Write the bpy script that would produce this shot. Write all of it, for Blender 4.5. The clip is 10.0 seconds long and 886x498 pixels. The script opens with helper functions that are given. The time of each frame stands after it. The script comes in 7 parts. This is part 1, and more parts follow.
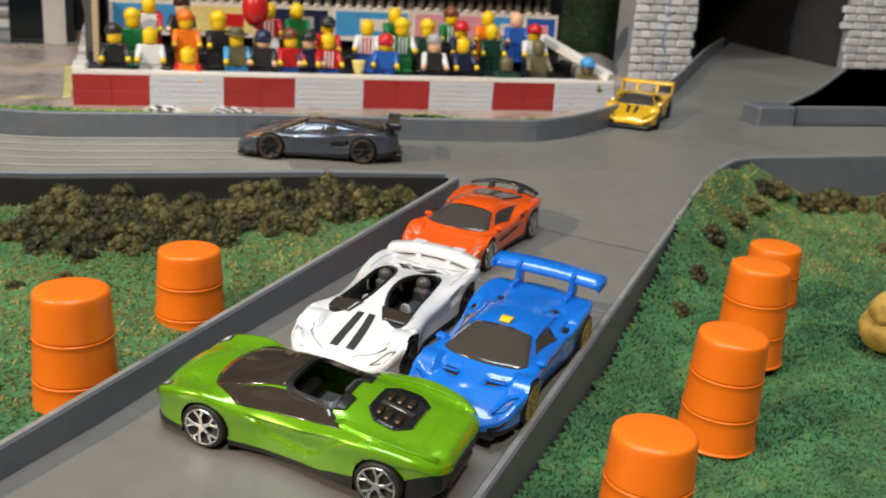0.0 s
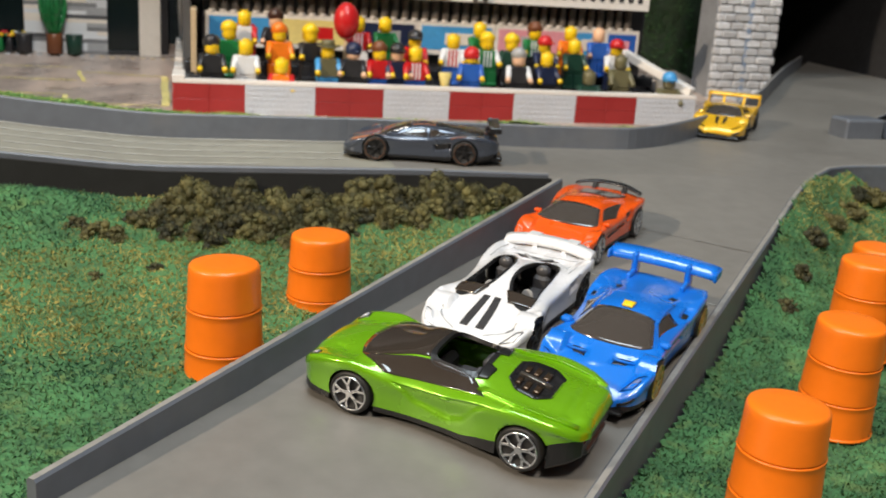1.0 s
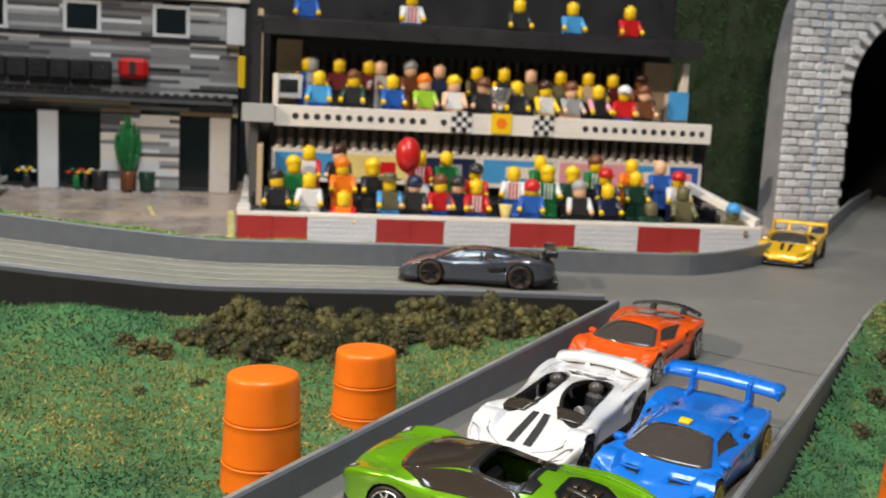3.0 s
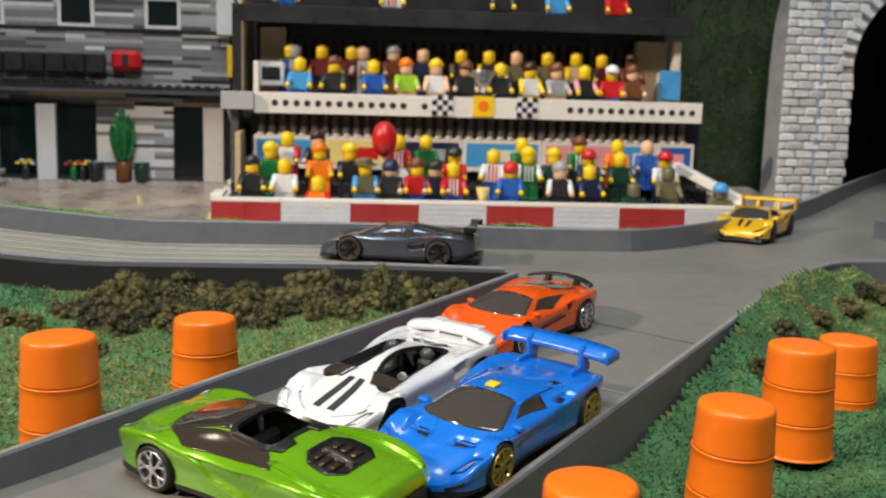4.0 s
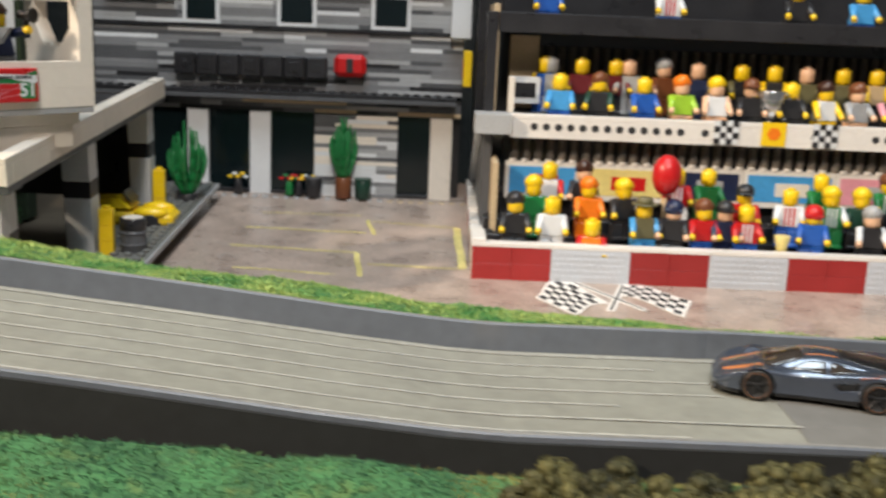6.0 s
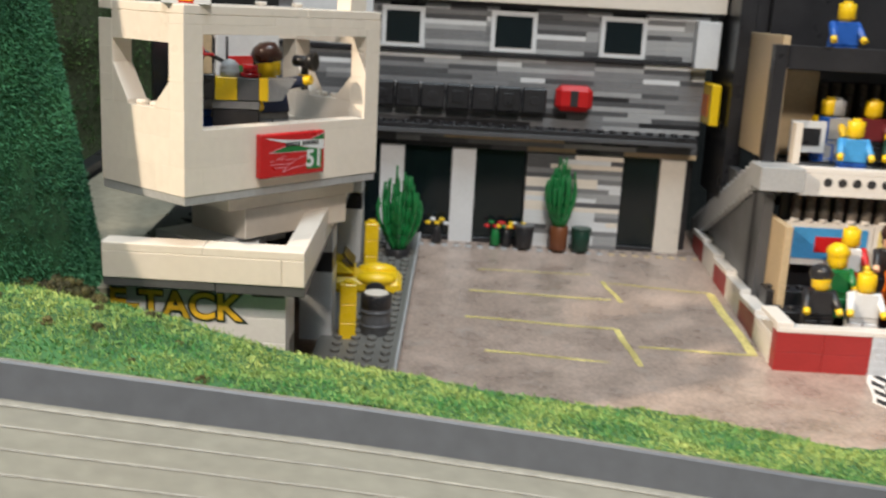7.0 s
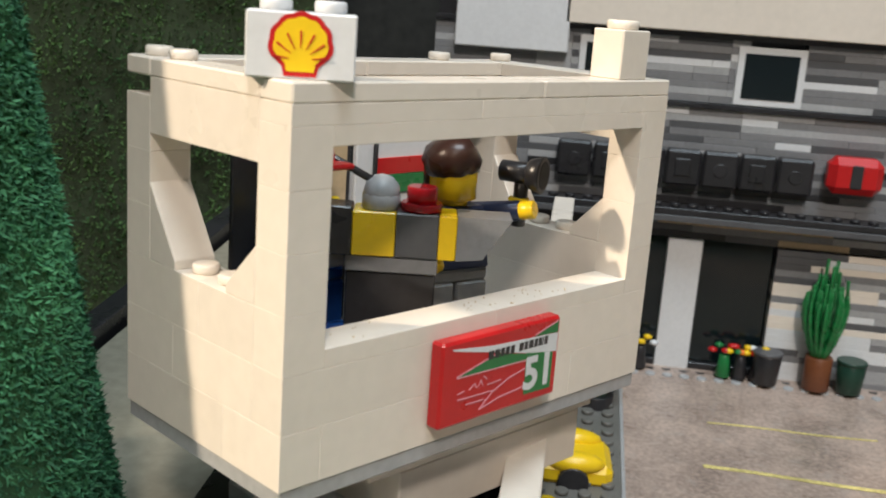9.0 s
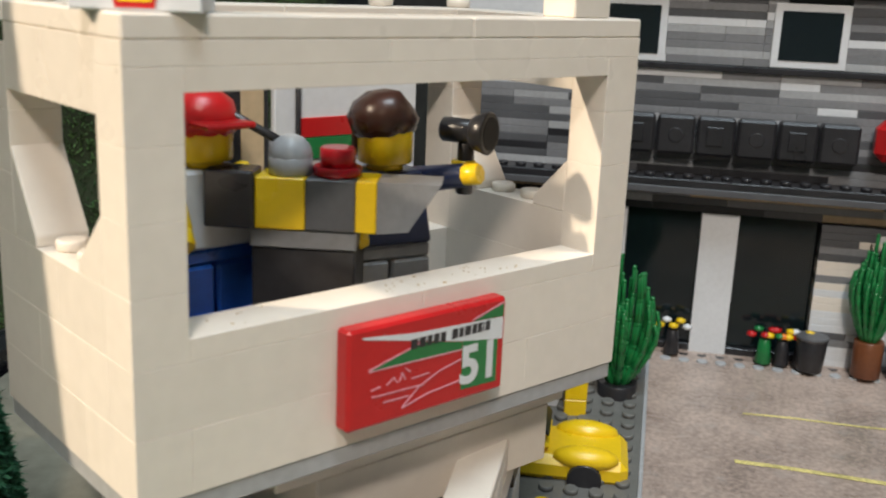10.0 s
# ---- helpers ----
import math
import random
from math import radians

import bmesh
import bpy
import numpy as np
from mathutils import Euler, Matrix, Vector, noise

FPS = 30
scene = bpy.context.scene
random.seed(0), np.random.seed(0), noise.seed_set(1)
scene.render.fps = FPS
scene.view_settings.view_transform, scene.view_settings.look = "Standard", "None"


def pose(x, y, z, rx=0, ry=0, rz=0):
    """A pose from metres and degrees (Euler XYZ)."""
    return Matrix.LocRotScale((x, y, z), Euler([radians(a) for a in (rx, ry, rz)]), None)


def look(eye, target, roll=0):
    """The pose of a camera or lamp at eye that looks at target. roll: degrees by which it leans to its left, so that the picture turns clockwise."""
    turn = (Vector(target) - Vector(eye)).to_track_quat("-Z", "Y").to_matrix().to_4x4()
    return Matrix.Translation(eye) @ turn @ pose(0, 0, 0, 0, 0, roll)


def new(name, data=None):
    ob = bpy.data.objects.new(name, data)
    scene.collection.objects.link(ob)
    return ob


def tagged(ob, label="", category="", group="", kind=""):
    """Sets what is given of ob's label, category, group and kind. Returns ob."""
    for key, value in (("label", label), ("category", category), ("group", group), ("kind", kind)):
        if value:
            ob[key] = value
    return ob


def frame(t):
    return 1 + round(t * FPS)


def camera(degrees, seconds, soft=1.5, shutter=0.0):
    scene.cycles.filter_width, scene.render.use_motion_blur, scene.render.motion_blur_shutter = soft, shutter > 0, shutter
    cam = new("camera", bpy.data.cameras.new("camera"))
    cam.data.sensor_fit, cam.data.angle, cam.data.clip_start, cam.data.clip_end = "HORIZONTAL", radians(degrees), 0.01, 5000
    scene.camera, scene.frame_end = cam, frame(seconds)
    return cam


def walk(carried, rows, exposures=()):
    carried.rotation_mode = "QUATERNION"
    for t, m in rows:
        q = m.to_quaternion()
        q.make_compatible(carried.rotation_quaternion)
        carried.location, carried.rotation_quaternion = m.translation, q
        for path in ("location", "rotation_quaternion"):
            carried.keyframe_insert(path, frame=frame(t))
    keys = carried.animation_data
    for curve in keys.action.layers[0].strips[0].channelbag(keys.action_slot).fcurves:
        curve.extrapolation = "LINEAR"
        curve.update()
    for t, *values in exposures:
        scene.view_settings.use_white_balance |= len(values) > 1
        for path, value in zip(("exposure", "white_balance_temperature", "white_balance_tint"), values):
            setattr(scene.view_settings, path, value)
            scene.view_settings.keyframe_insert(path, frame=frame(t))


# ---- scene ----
cam = camera(46.79, 10.0, soft=1.7, shutter=0.25)
cam.data.dof.use_dof = True
cam.data.dof.focus_distance = 0.24
cam.data.dof.aperture_fstop = 42
# seconds, eye x y z in metres, then yaw, pitch and roll in degrees
PATH = [
    (0, -0.0029, -0.0029, 0.1214, -17.05, -17.75, 3.81),
    (0.5, -0.0142, -0.0140, 0.1170, -15.24, -17.38, 3.97),
    (1, -0.0256, -0.0128, 0.1140, -13.79, -16.65, 3.85),
    (1.5, -0.0319, -0.0082, 0.1074, -12.95, -15.23, 3.50),
    (2, -0.0297, -0.0042, 0.1094, -12.31, -12.90, 3.24),
    (2.5, -0.0307, -0.0034, 0.1054, -11.17, -10.33, 3.24),
    (2.7, -0.0288, -0.0049, 0.1049, -10.51, -9.41, 3.16),
    (3.8, 0.0377, -0.0193, 0.0984, -5.88, -8.63, 1.88),
    (4, 0.0526, -0.0138, 0.0967, -5.12, -9.18, 1.62),
    (4.5, 0.0830, -0.0015, 0.0997, -3.41, -10.44, 1.45),
    (5, 0.0761, 0.0232, 0.1013, -1.94, -11.29, 1.56),
    (5.5, 0.0311, 0.0542, 0.1170, -0.84, -11.92, 1.91),
    (6, -0.0632, 0.0945, 0.1453, -0.03, -12.65, 2.34),
    (6.2, -0.0975, 0.1083, 0.1484, 0.51, -12.83, 2.44),
    (7.3, -0.2317, 0.2400, 0.1686, 0.97, -13.59, 3.18),
    (7.5, -0.2427, 0.2598, 0.1704, 1.15, -13.67, 3.15),
    (8, -0.2649, 0.3032, 0.1709, 2.02, -13.77, 3.54),
    (8.5, -0.2566, 0.3646, 0.1645, 4.47, -13.83, 3.98),
    (9, -0.2597, 0.4006, 0.1716, 7.39, -13.59, 4.13),
    (9.5, -0.2543, 0.4198, 0.1676, 9.70, -13.88, 3.60),
    (10, -0.2396, 0.4315, 0.1639, 11.34, -14.60, 2.43),
]


def stand_at(x, y, z, yaw, pitch, roll):
    a, b = radians(yaw), radians(pitch)
    ahead = Vector((-math.sin(a) * math.cos(b), math.cos(a) * math.cos(b), math.sin(b)))
    return look(Vector((x, y, z)), Vector((x, y, z)) + ahead, roll)


walk(cam, [(row[0], stand_at(*row[1:])) for row in PATH], exposures=[(0, 0.0), (1, 0.10), (4.5, 0.04), (5.5, 0.08), (6.1, 0.27), (7.5, 0.25), (8.5, 0.22), (10, 0.28)])

# ---- light: a room with warm ceiling spots and a cool ceiling panel ----
world = bpy.data.worlds.new("room_world")
scene.world = world
world.use_nodes = True
world.node_tree.nodes["Background"].inputs[0].default_value = (0.75, 0.86, 1.0, 1)
world.node_tree.nodes["Background"].inputs[1].default_value = 0.28


def area_lamp(name, eye, target, size, watts, colour):
    data = bpy.data.lights.new(name, "AREA")
    data.shape, data.size, data.energy, data.color = "DISK", size, watts, colour
    ob = new(name, data)
    ob.matrix_world = look(eye, target)
    return ob


data = bpy.data.lights.new("ceiling_spot", "SPOT")
data.energy, data.color, data.shadow_soft_size = 182, (1.0, 0.82, 0.62), 0.045
data.spot_size, data.spot_blend = radians(19.0), 0.22
new("ceiling_spot", data).matrix_world = look((-1.75, -0.33, 1.24), (0.02, 0.45, 0.03))
area_lamp("ceiling_spot", (-0.05, -0.85, 1.52), (-0.05, 0.5, 0.0), 0.25, 20.5, (1.0, 0.89, 0.79))
area_lamp("ceiling_panel", (-0.05, 0.18, 1.75), (-0.05, 0.35, 0.0), 0.8, 19.5, (0.78, 0.91, 1.0))
scene.view_settings.exposure = 0.0

# ---- materials ----
MM = 0.001


def mat(name, colour, rough=0.4, metal=0.0, vary=0.12, grain=600.0, bump=0.05, per_piece=0.0, coat=0.0, alpha=1.0, spots=0.0, spot_colour=(0.1, 0.08, 0.05)):
    """A surface with variation at two scales, fine relief and, where asked, a tone of its own for each piece."""
    m = bpy.data.materials.new(name)
    m.use_nodes = True
    nt = m.node_tree
    n, l = nt.nodes, nt.links
    b = n["Principled BSDF"]
    co = n.new("ShaderNodeTexCoord")
    big = n.new("ShaderNodeTexNoise")
    big.inputs["Scale"].default_value, big.inputs["Detail"].default_value = grain / 12, 4
    fine = n.new("ShaderNodeTexNoise")
    fine.inputs["Scale"].default_value, fine.inputs["Detail"].default_value = grain, 3
    for t in (big, fine):
        l.new(co.outputs["Object"], t.inputs["Vector"])
    add = n.new("ShaderNodeMath")
    add.operation = "ADD"
    l.new(big.outputs["Fac"], add.inputs[0])
    l.new(fine.outputs["Fac"], add.inputs[1])
    ramp = n.new("ShaderNodeMapRange")
    ramp.inputs[1].default_value, ramp.inputs[2].default_value = 0.7, 1.3
    ramp.inputs[3].default_value, ramp.inputs[4].default_value = 1 - vary, 1 + vary
    l.new(add.outputs[0], ramp.inputs[0])
    last = ramp.outputs[0]
    if per_piece:
        info = n.new("ShaderNodeObjectInfo")
        pr = n.new("ShaderNodeMapRange")
        pr.inputs[3].default_value, pr.inputs[4].default_value = 1 - per_piece, 1 + per_piece
        l.new(info.outputs["Random"], pr.inputs[0])
        mul = n.new("ShaderNodeMath")
        mul.operation = "MULTIPLY"
        l.new(last, mul.inputs[0])
        l.new(pr.outputs[0], mul.inputs[1])
        last = mul.outputs[0]
    sc = n.new("ShaderNodeVectorMath")
    sc.operation = "SCALE"
    sc.inputs[0].default_value = colour[:3]
    l.new(last, sc.inputs["Scale"])
    col = sc.outputs[0]
    if spots:
        sp = n.new("ShaderNodeTexNoise")
        sp.inputs["Scale"].default_value, sp.inputs["Detail"].default_value = grain / 5, 5
        l.new(co.outputs["Object"], sp.inputs["Vector"])
        sm = n.new("ShaderNodeMapRange")
        sm.inputs[1].default_value, sm.inputs[2].default_value = 0.56, 0.72
        sm.inputs[4].default_value = spots
        l.new(sp.outputs["Fac"], sm.inputs[0])
        mx = n.new("ShaderNodeMix")
        mx.data_type = "RGBA"
        l.new(sm.outputs[0], mx.inputs[0])
        l.new(col, mx.inputs[6])
        mx.inputs[7].default_value = (*spot_colour, 1)
        col = mx.outputs[2]
    l.new(col, b.inputs["Base Color"])
    rr = n.new("ShaderNodeMapRange")
    rr.inputs[1].default_value, rr.inputs[2].default_value = 0.3, 0.7
    rr.inputs[3].default_value, rr.inputs[4].default_value = max(0.02, rough - 0.07), min(1, rough + 0.09)
    l.new(big.outputs["Fac"], rr.inputs[0])
    l.new(rr.outputs[0], b.inputs["Roughness"])
    b.inputs["Metallic"].default_value = metal
    b.inputs["Coat Weight"].default_value = coat
    b.inputs["Coat Roughness"].default_value = 0.06
    b.inputs["Alpha"].default_value = alpha
    if bump:
        bp = n.new("ShaderNodeBump")
        bp.inputs["Strength"].default_value, bp.inputs["Distance"].default_value = bump, 0.0004
        l.new(fine.outputs["Fac"], bp.inputs["Height"])
        l.new(bp.outputs[0], b.inputs["Normal"])
    return m


def glassy(name, colour, rough=0.05, transmit=0.9):
    m = mat(name, colour, rough, vary=0.03, bump=0.0)
    m.node_tree.nodes["Principled BSDF"].inputs["Transmission Weight"].default_value = transmit
    return m


WHITE = mat("white_plastic", (0.74, 0.68, 0.60), 0.32, vary=0.04, grain=300, bump=0.03, per_piece=0.025, spots=0.10, spot_colour=(0.45, 0.38, 0.27))
STANDWHITE = mat("clean_white_plastic", (0.74, 0.71, 0.67), 0.32, vary=0.05, grain=300, bump=0.03, per_piece=0.03)
COOLWHITE = mat("grey_white_plastic", (0.66, 0.68, 0.70), 0.35, vary=0.05, per_piece=0.03)
DOTGREY = mat("pale_blue_grey_plastic", (0.50, 0.53, 0.58), 0.4, vary=0.06, per_piece=0.04)
BLACK = mat("black_plastic", (0.022, 0.022, 0.025), 0.32, vary=0.2)
PAPER = mat("white_sticker_paper", (0.80, 0.77, 0.73), 0.5, vary=0.05, bump=0.03)
# black lane skirt, set darker so the colour carries the shade there
SKIRTSHADE = mat("shade_black_vinyl", (0.009, 0.010, 0.010), 0.9, vary=0.3, grain=200)
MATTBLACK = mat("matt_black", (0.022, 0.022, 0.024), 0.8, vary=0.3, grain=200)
DGREY = mat("dark_grey_plastic", (0.085, 0.088, 0.095), 0.4, per_piece=0.06)
LGREY = mat("light_grey_plastic", (0.36, 0.37, 0.38), 0.4, per_piece=0.06)
MGREY = mat("mid_grey_plastic", (0.20, 0.205, 0.215), 0.4, per_piece=0.06)
TAN = mat("tan_plastic", (0.52, 0.40, 0.25), 0.45, per_piece=0.05)
DULLTAN = mat("dull_grey_tan_board", (0.27, 0.25, 0.19), 0.6, vary=0.2, grain=250, spots=0.3, spot_colour=(0.16, 0.14, 0.09))
PLATEGREY = mat("worn_grey_plate", (0.145, 0.145, 0.135), 0.45, per_piece=0.04)
YELLOW = mat("yellow_plastic", (0.82, 0.55, 0.012), 0.3, vary=0.05)
SKINTONE = mat("pale_plastic", (0.75, 0.47, 0.30), 0.35, vary=0.05)
RED = mat("red_plastic", (0.50, 0.012, 0.014), 0.3, vary=0.06, per_piece=0.05)
DRED = mat("dark_red_brick", (0.30, 0.022, 0.022), 0.42, vary=0.12, per_piece=0.08)
BLUE = mat("blue_plastic", (0.02, 0.10, 0.42), 0.3)
LBLUE = mat("light_blue_plastic", (0.06, 0.30, 0.62), 0.35)
NAVY = mat("navy_plastic", (0.012, 0.02, 0.06), 0.35)
GREEN = mat("green_plastic", (0.012, 0.17, 0.045), 0.3)
LIME = mat("lime_plastic", (0.32, 0.55, 0.04), 0.32)
DGREEN = mat("dark_green_plastic", (0.01, 0.045, 0.03), 0.35)
ORANGE = mat("orange_plastic", (0.80, 0.19, 0.012), 0.3)
BROWN = mat("brown_plastic", (0.16, 0.055, 0.022), 0.35)
HAIR = mat("dark_brown_plastic", (0.045, 0.018, 0.012), 0.28)
OLIVE = mat("olive_plastic", (0.13, 0.12, 0.06), 0.4)
MAROON = mat("maroon_plastic", (0.13, 0.015, 0.02), 0.35)
PINK = mat("pink_print", (0.70, 0.30, 0.36), 0.4)
SILVER = mat("silver_metal", (0.62, 0.63, 0.65), 0.22, metal=0.9, vary=0.06)
CREAM = mat("cream_print", (0.72, 0.60, 0.22), 0.4, vary=0.1)
CLEARRED = glassy("clear_red_plastic", (0.5, 0.01, 0.02), 0.08, 0.5)
TRACK = mat("track_grey_vinyl", (0.165, 0.160, 0.148), 0.42, vary=0.10, grain=160, bump=0.10, spots=0.25, spot_colour=(0.21, 0.20, 0.185))
# lane floor: a paler base than TRACK, with darker spots
TRACKPALE = mat("pale_track_vinyl", (0.250, 0.248, 0.212), 0.38, vary=0.14, grain=160, bump=0.08, spots=0.35, spot_colour=(0.17, 0.165, 0.15))
TRACKWALL = mat("track_wall_vinyl", (0.112, 0.127, 0.152), 0.42, vary=0.12, grain=160, bump=0.08, spots=0.3, spot_colour=(0.19, 0.19, 0.19))
WORNEDGE = mat("worn_vinyl_edge", (0.225, 0.22, 0.205), 0.45, vary=0.25, grain=220)
RIDGE = mat("worn_vinyl_line", (0.30, 0.295, 0.265), 0.5, vary=0.25, grain=300)
PAVING = mat("printed_asphalt", (0.375, 0.295, 0.25), 0.30, vary=0.38, grain=520, bump=0.12, spots=0.6, spot_colour=(0.40, 0.345, 0.31))
CHALK = mat("yellow_chalk", (0.62, 0.53, 0.20), 0.8, vary=0.4, grain=700)
GRASS = mat("green_flock", (0.045, 0.14, 0.05), 0.9, vary=0.5, grain=700, bump=0.4, spots=0.6, spot_colour=(0.13, 0.17, 0.045))
EARTH = mat("dark_earth", (0.03, 0.045, 0.02), 0.95, vary=0.4, grain=300)
BOARD = mat("layout_board", (0.10, 0.075, 0.05), 0.7, vary=0.2, grain=60)
STONE = mat("painted_stone", (0.54, 0.55, 0.57), 0.7, vary=0.25, grain=500, bump=0.3, per_piece=0.18, spots=0.4, spot_colour=(0.62, 0.62, 0.63))
MORTAR = mat("mortar", (0.25, 0.26, 0.28), 0.85, vary=0.25)
CUP = mat("orange_cup_plastic", (0.80, 0.17, 0.006), 0.38, vary=0.06, grain=200, bump=0.04)
ROOM = mat("room_paint", (0.62, 0.62, 0.62), 0.8, vary=0.1, grain=20)
DARKCLOTH = mat("black_cloth", (0.020, 0.022, 0.020), 0.9, vary=0.4, grain=150)


def leafy(name, dark, light, own=0.0, patch=34):
    """Flock fibres or leaves: each island its own shade between two greens."""
    m = bpy.data.materials.new(name)
    m.use_nodes = True
    n, l = m.node_tree.nodes, m.node_tree.links
    b = n["Principled BSDF"]
    geo = n.new("ShaderNodeNewGeometry")
    co = n.new("ShaderNodeTexCoord")
    ns = n.new("ShaderNodeTexNoise")
    ns.inputs["Scale"].default_value, ns.inputs["Detail"].default_value = patch, 4
    l.new(co.outputs["Object"], ns.inputs["Vector"])
    a = n.new("ShaderNodeMath")
    a.operation = "MULTIPLY_ADD"
    a.inputs[1].default_value, a.inputs[2].default_value = 0.62, -0.16
    l.new(geo.outputs["Random Per Island"], a.inputs[0])
    c = n.new("ShaderNodeMath")
    c.operation = "ADD"
    l.new(a.outputs[0], c.inputs[0])
    k = n.new("ShaderNodeMapRange")
    k.inputs[1].default_value, k.inputs[2].default_value, k.inputs[4].default_value = 0.38, 0.66, 0.62
    l.new(ns.outputs["Fac"], k.inputs[0])
    l.new(k.outputs[0], c.inputs[1])
    if own:
        oi = n.new("ShaderNodeObjectInfo")
        d = n.new("ShaderNodeMath")
        d.operation = "MULTIPLY_ADD"
        d.inputs[1].default_value, d.inputs[2].default_value = own, -own / 2
        l.new(oi.outputs["Random"], d.inputs[0])
        e = n.new("ShaderNodeMath")
        e.operation, e.use_clamp = "ADD", True
        l.new(c.outputs[0], e.inputs[0])
        l.new(d.outputs[0], e.inputs[1])
        c = e
    mx = n.new("ShaderNodeMix")
    mx.data_type = "RGBA"
    mx.inputs[6].default_value, mx.inputs[7].default_value = (*dark, 1), (*light, 1)
    l.new(c.outputs[0], mx.inputs[0])
    l.new(mx.outputs[2], b.inputs["Base Color"])
    b.inputs["Roughness"].default_value = 0.75
    return m


BLADE = leafy("grass_fibre", (0.070, 0.115, 0.028), (0.43, 0.355, 0.100), patch=45)
# darker, cooler fibre: shade outside the warm light, put into the colour
SHADEBLADE = leafy("shaded_green_fibre", (0.010, 0.070, 0.034), (0.115, 0.23, 0.082), patch=30)
BANKBLADE = leafy("bank_fibre", (0.050, 0.235, 0.060), (0.44, 0.52, 0.15))
TREEBLADE = leafy("tree_fibre", (0.007, 0.072, 0.032), (0.085, 0.32, 0.14))
LICHEN = leafy("brown_lichen", (0.018, 0.020, 0.008), (0.16, 0.145, 0.045), 0.7)
HEDGE = leafy("hedge_fibre", (0.022, 0.085, 0.022), (0.12, 0.24, 0.060))

# ---- building tools ----
def part(name, bm, material, parent=None, label="", smooth=False):
    """Links a bmesh as one mesh object under a thing or a part. material: one, or a list for its slots."""
    me = bpy.data.meshes.new(name)
    bm.to_mesh(me)
    bm.free()
    for m in material if isinstance(material, (list, tuple)) else [material]:
        me.materials.append(m)
    if smooth:
        me.polygons.foreach_set("use_smooth", [True] * len(me.polygons))
    return hang(name, me, parent, label)


def hang(name, me, parent=None, label=""):
    ob = new(name, me)
    ob.parent = parent
    if label:
        tagged(ob, label)
    return ob


def thing(name, label, category, m=None, group="", kind=""):
    ob = new(name)
    ob.empty_display_size = 0.01
    if m is not None:
        ob.matrix_world = m
    return tagged(ob, label, category, group, kind)


def box(bm, x0, x1, y0, y1, z0, z1, c=0.25, slot=0, unit=MM, m=None):
    """A chamfered box between two corners, in millimetres."""
    lo, hi = (x0, y0, z0), (x1, y1, z1)
    c = min(c, (x1 - x0) / 3, (y1 - y0) / 3, (z1 - z0) / 3)
    vs = {}
    for i in (0, 1):
        for j in (0, 1):
            for k in (0, 1):
                s = (i, j, k)
                for ax in range(3):
                    p = []
                    for a in range(3):
                        e = hi[a] if s[a] else lo[a]
                        p.append(e if a == ax else e - c if s[a] else e + c)
                    v = Vector(p) * unit
                    vs[s, ax] = bm.verts.new(m @ v if m else v)
    fs = []
    for ax in range(3):
        u, w = [a for a in range(3) if a != ax]
        for e in (0, 1):
            q = []
            for a, b in ((0, 0), (1, 0), (1, 1), (0, 1)):
                s = [0, 0, 0]
                s[ax], s[u], s[w] = e, a, b
                q.append(vs[tuple(s), ax])
            fs.append(q)
        for a in (0, 1):
            for b in (0, 1):
                q = []
                for e in (0, 1):
                    s = [0, 0, 0]
                    s[ax], s[u], s[w] = e, a, b
                    q.append((vs[tuple(s), u], vs[tuple(s), w]))
                fs.append([q[0][0], q[1][0], q[1][1], q[0][1]])
    for i in (0, 1):
        for j in (0, 1):
            for k in (0, 1):
                fs.append([vs[(i, j, k), a] for a in range(3)])
    mid = Vector(((x0 + x1) / 2, (y0 + y1) / 2, (z0 + z1) / 2)) * unit
    mid = m @ mid if m else mid
    for q in fs:
        f = bm.faces.new(q)
        f.normal_update()
        if f.normal.dot(f.calc_center_median() - mid) < 0:
            f.normal_flip()
        f.material_index = slot
    return bm


def tube(bm, p, r, h, seg=16, r2=None, axis="z", slot=0, unit=MM, cap=True, m=None):
    """A cylinder or cone from p along an axis, in millimetres, with chamfered rims."""
    r2 = r if r2 is None else r2
    c = min(0.12 * min(r, r2 if r2 > 0 else r), 0.3, h / 4)
    rows = [(r - c, 0), (r, c), (r2, h - c), (max(r2 - c, 0.01), h)]
    order = {"z": (0, 1, 2), "x": (2, 0, 1), "y": (0, 2, 1)}[axis]
    rings = []
    for rad, t in rows:
        ring = []
        for k in range(seg):
            a = 2 * math.pi * k / seg
            q = (rad * math.cos(a), rad * math.sin(a), t)
            v = Vector((q[order[0]], q[order[1]], q[order[2]]))
            v = (v + Vector(p)) * unit
            ring.append(bm.verts.new(m @ v if m else v))
        rings.append(ring)
    fs = []
    for a, b in zip(rings, rings[1:]):
        for k in range(seg):
            fs.append(bm.faces.new((a[k], a[(k + 1) % seg], b[(k + 1) % seg], b[k])))
    if cap:
        fs.append(bm.faces.new(rings[0][::-1]))
        fs.append(bm.faces.new(rings[-1]))
    for f in fs:
        f.material_index = slot
        f.smooth = len(f.verts) == 4
    if axis == "y":
        for f in fs:
            f.normal_flip()
    return bm


ICO = {}


def ico(sub):
    """Points and faces of a unit icosphere."""
    if sub not in ICO:
        t = bmesh.new()
        bmesh.ops.create_icosphere(t, subdivisions=sub, radius=1)
        t.verts.index_update()
        ICO[sub] = ([v.co.copy() for v in t.verts], [[v.index for v in f.verts] for f in t.faces])
        t.free()
    return ICO[sub]


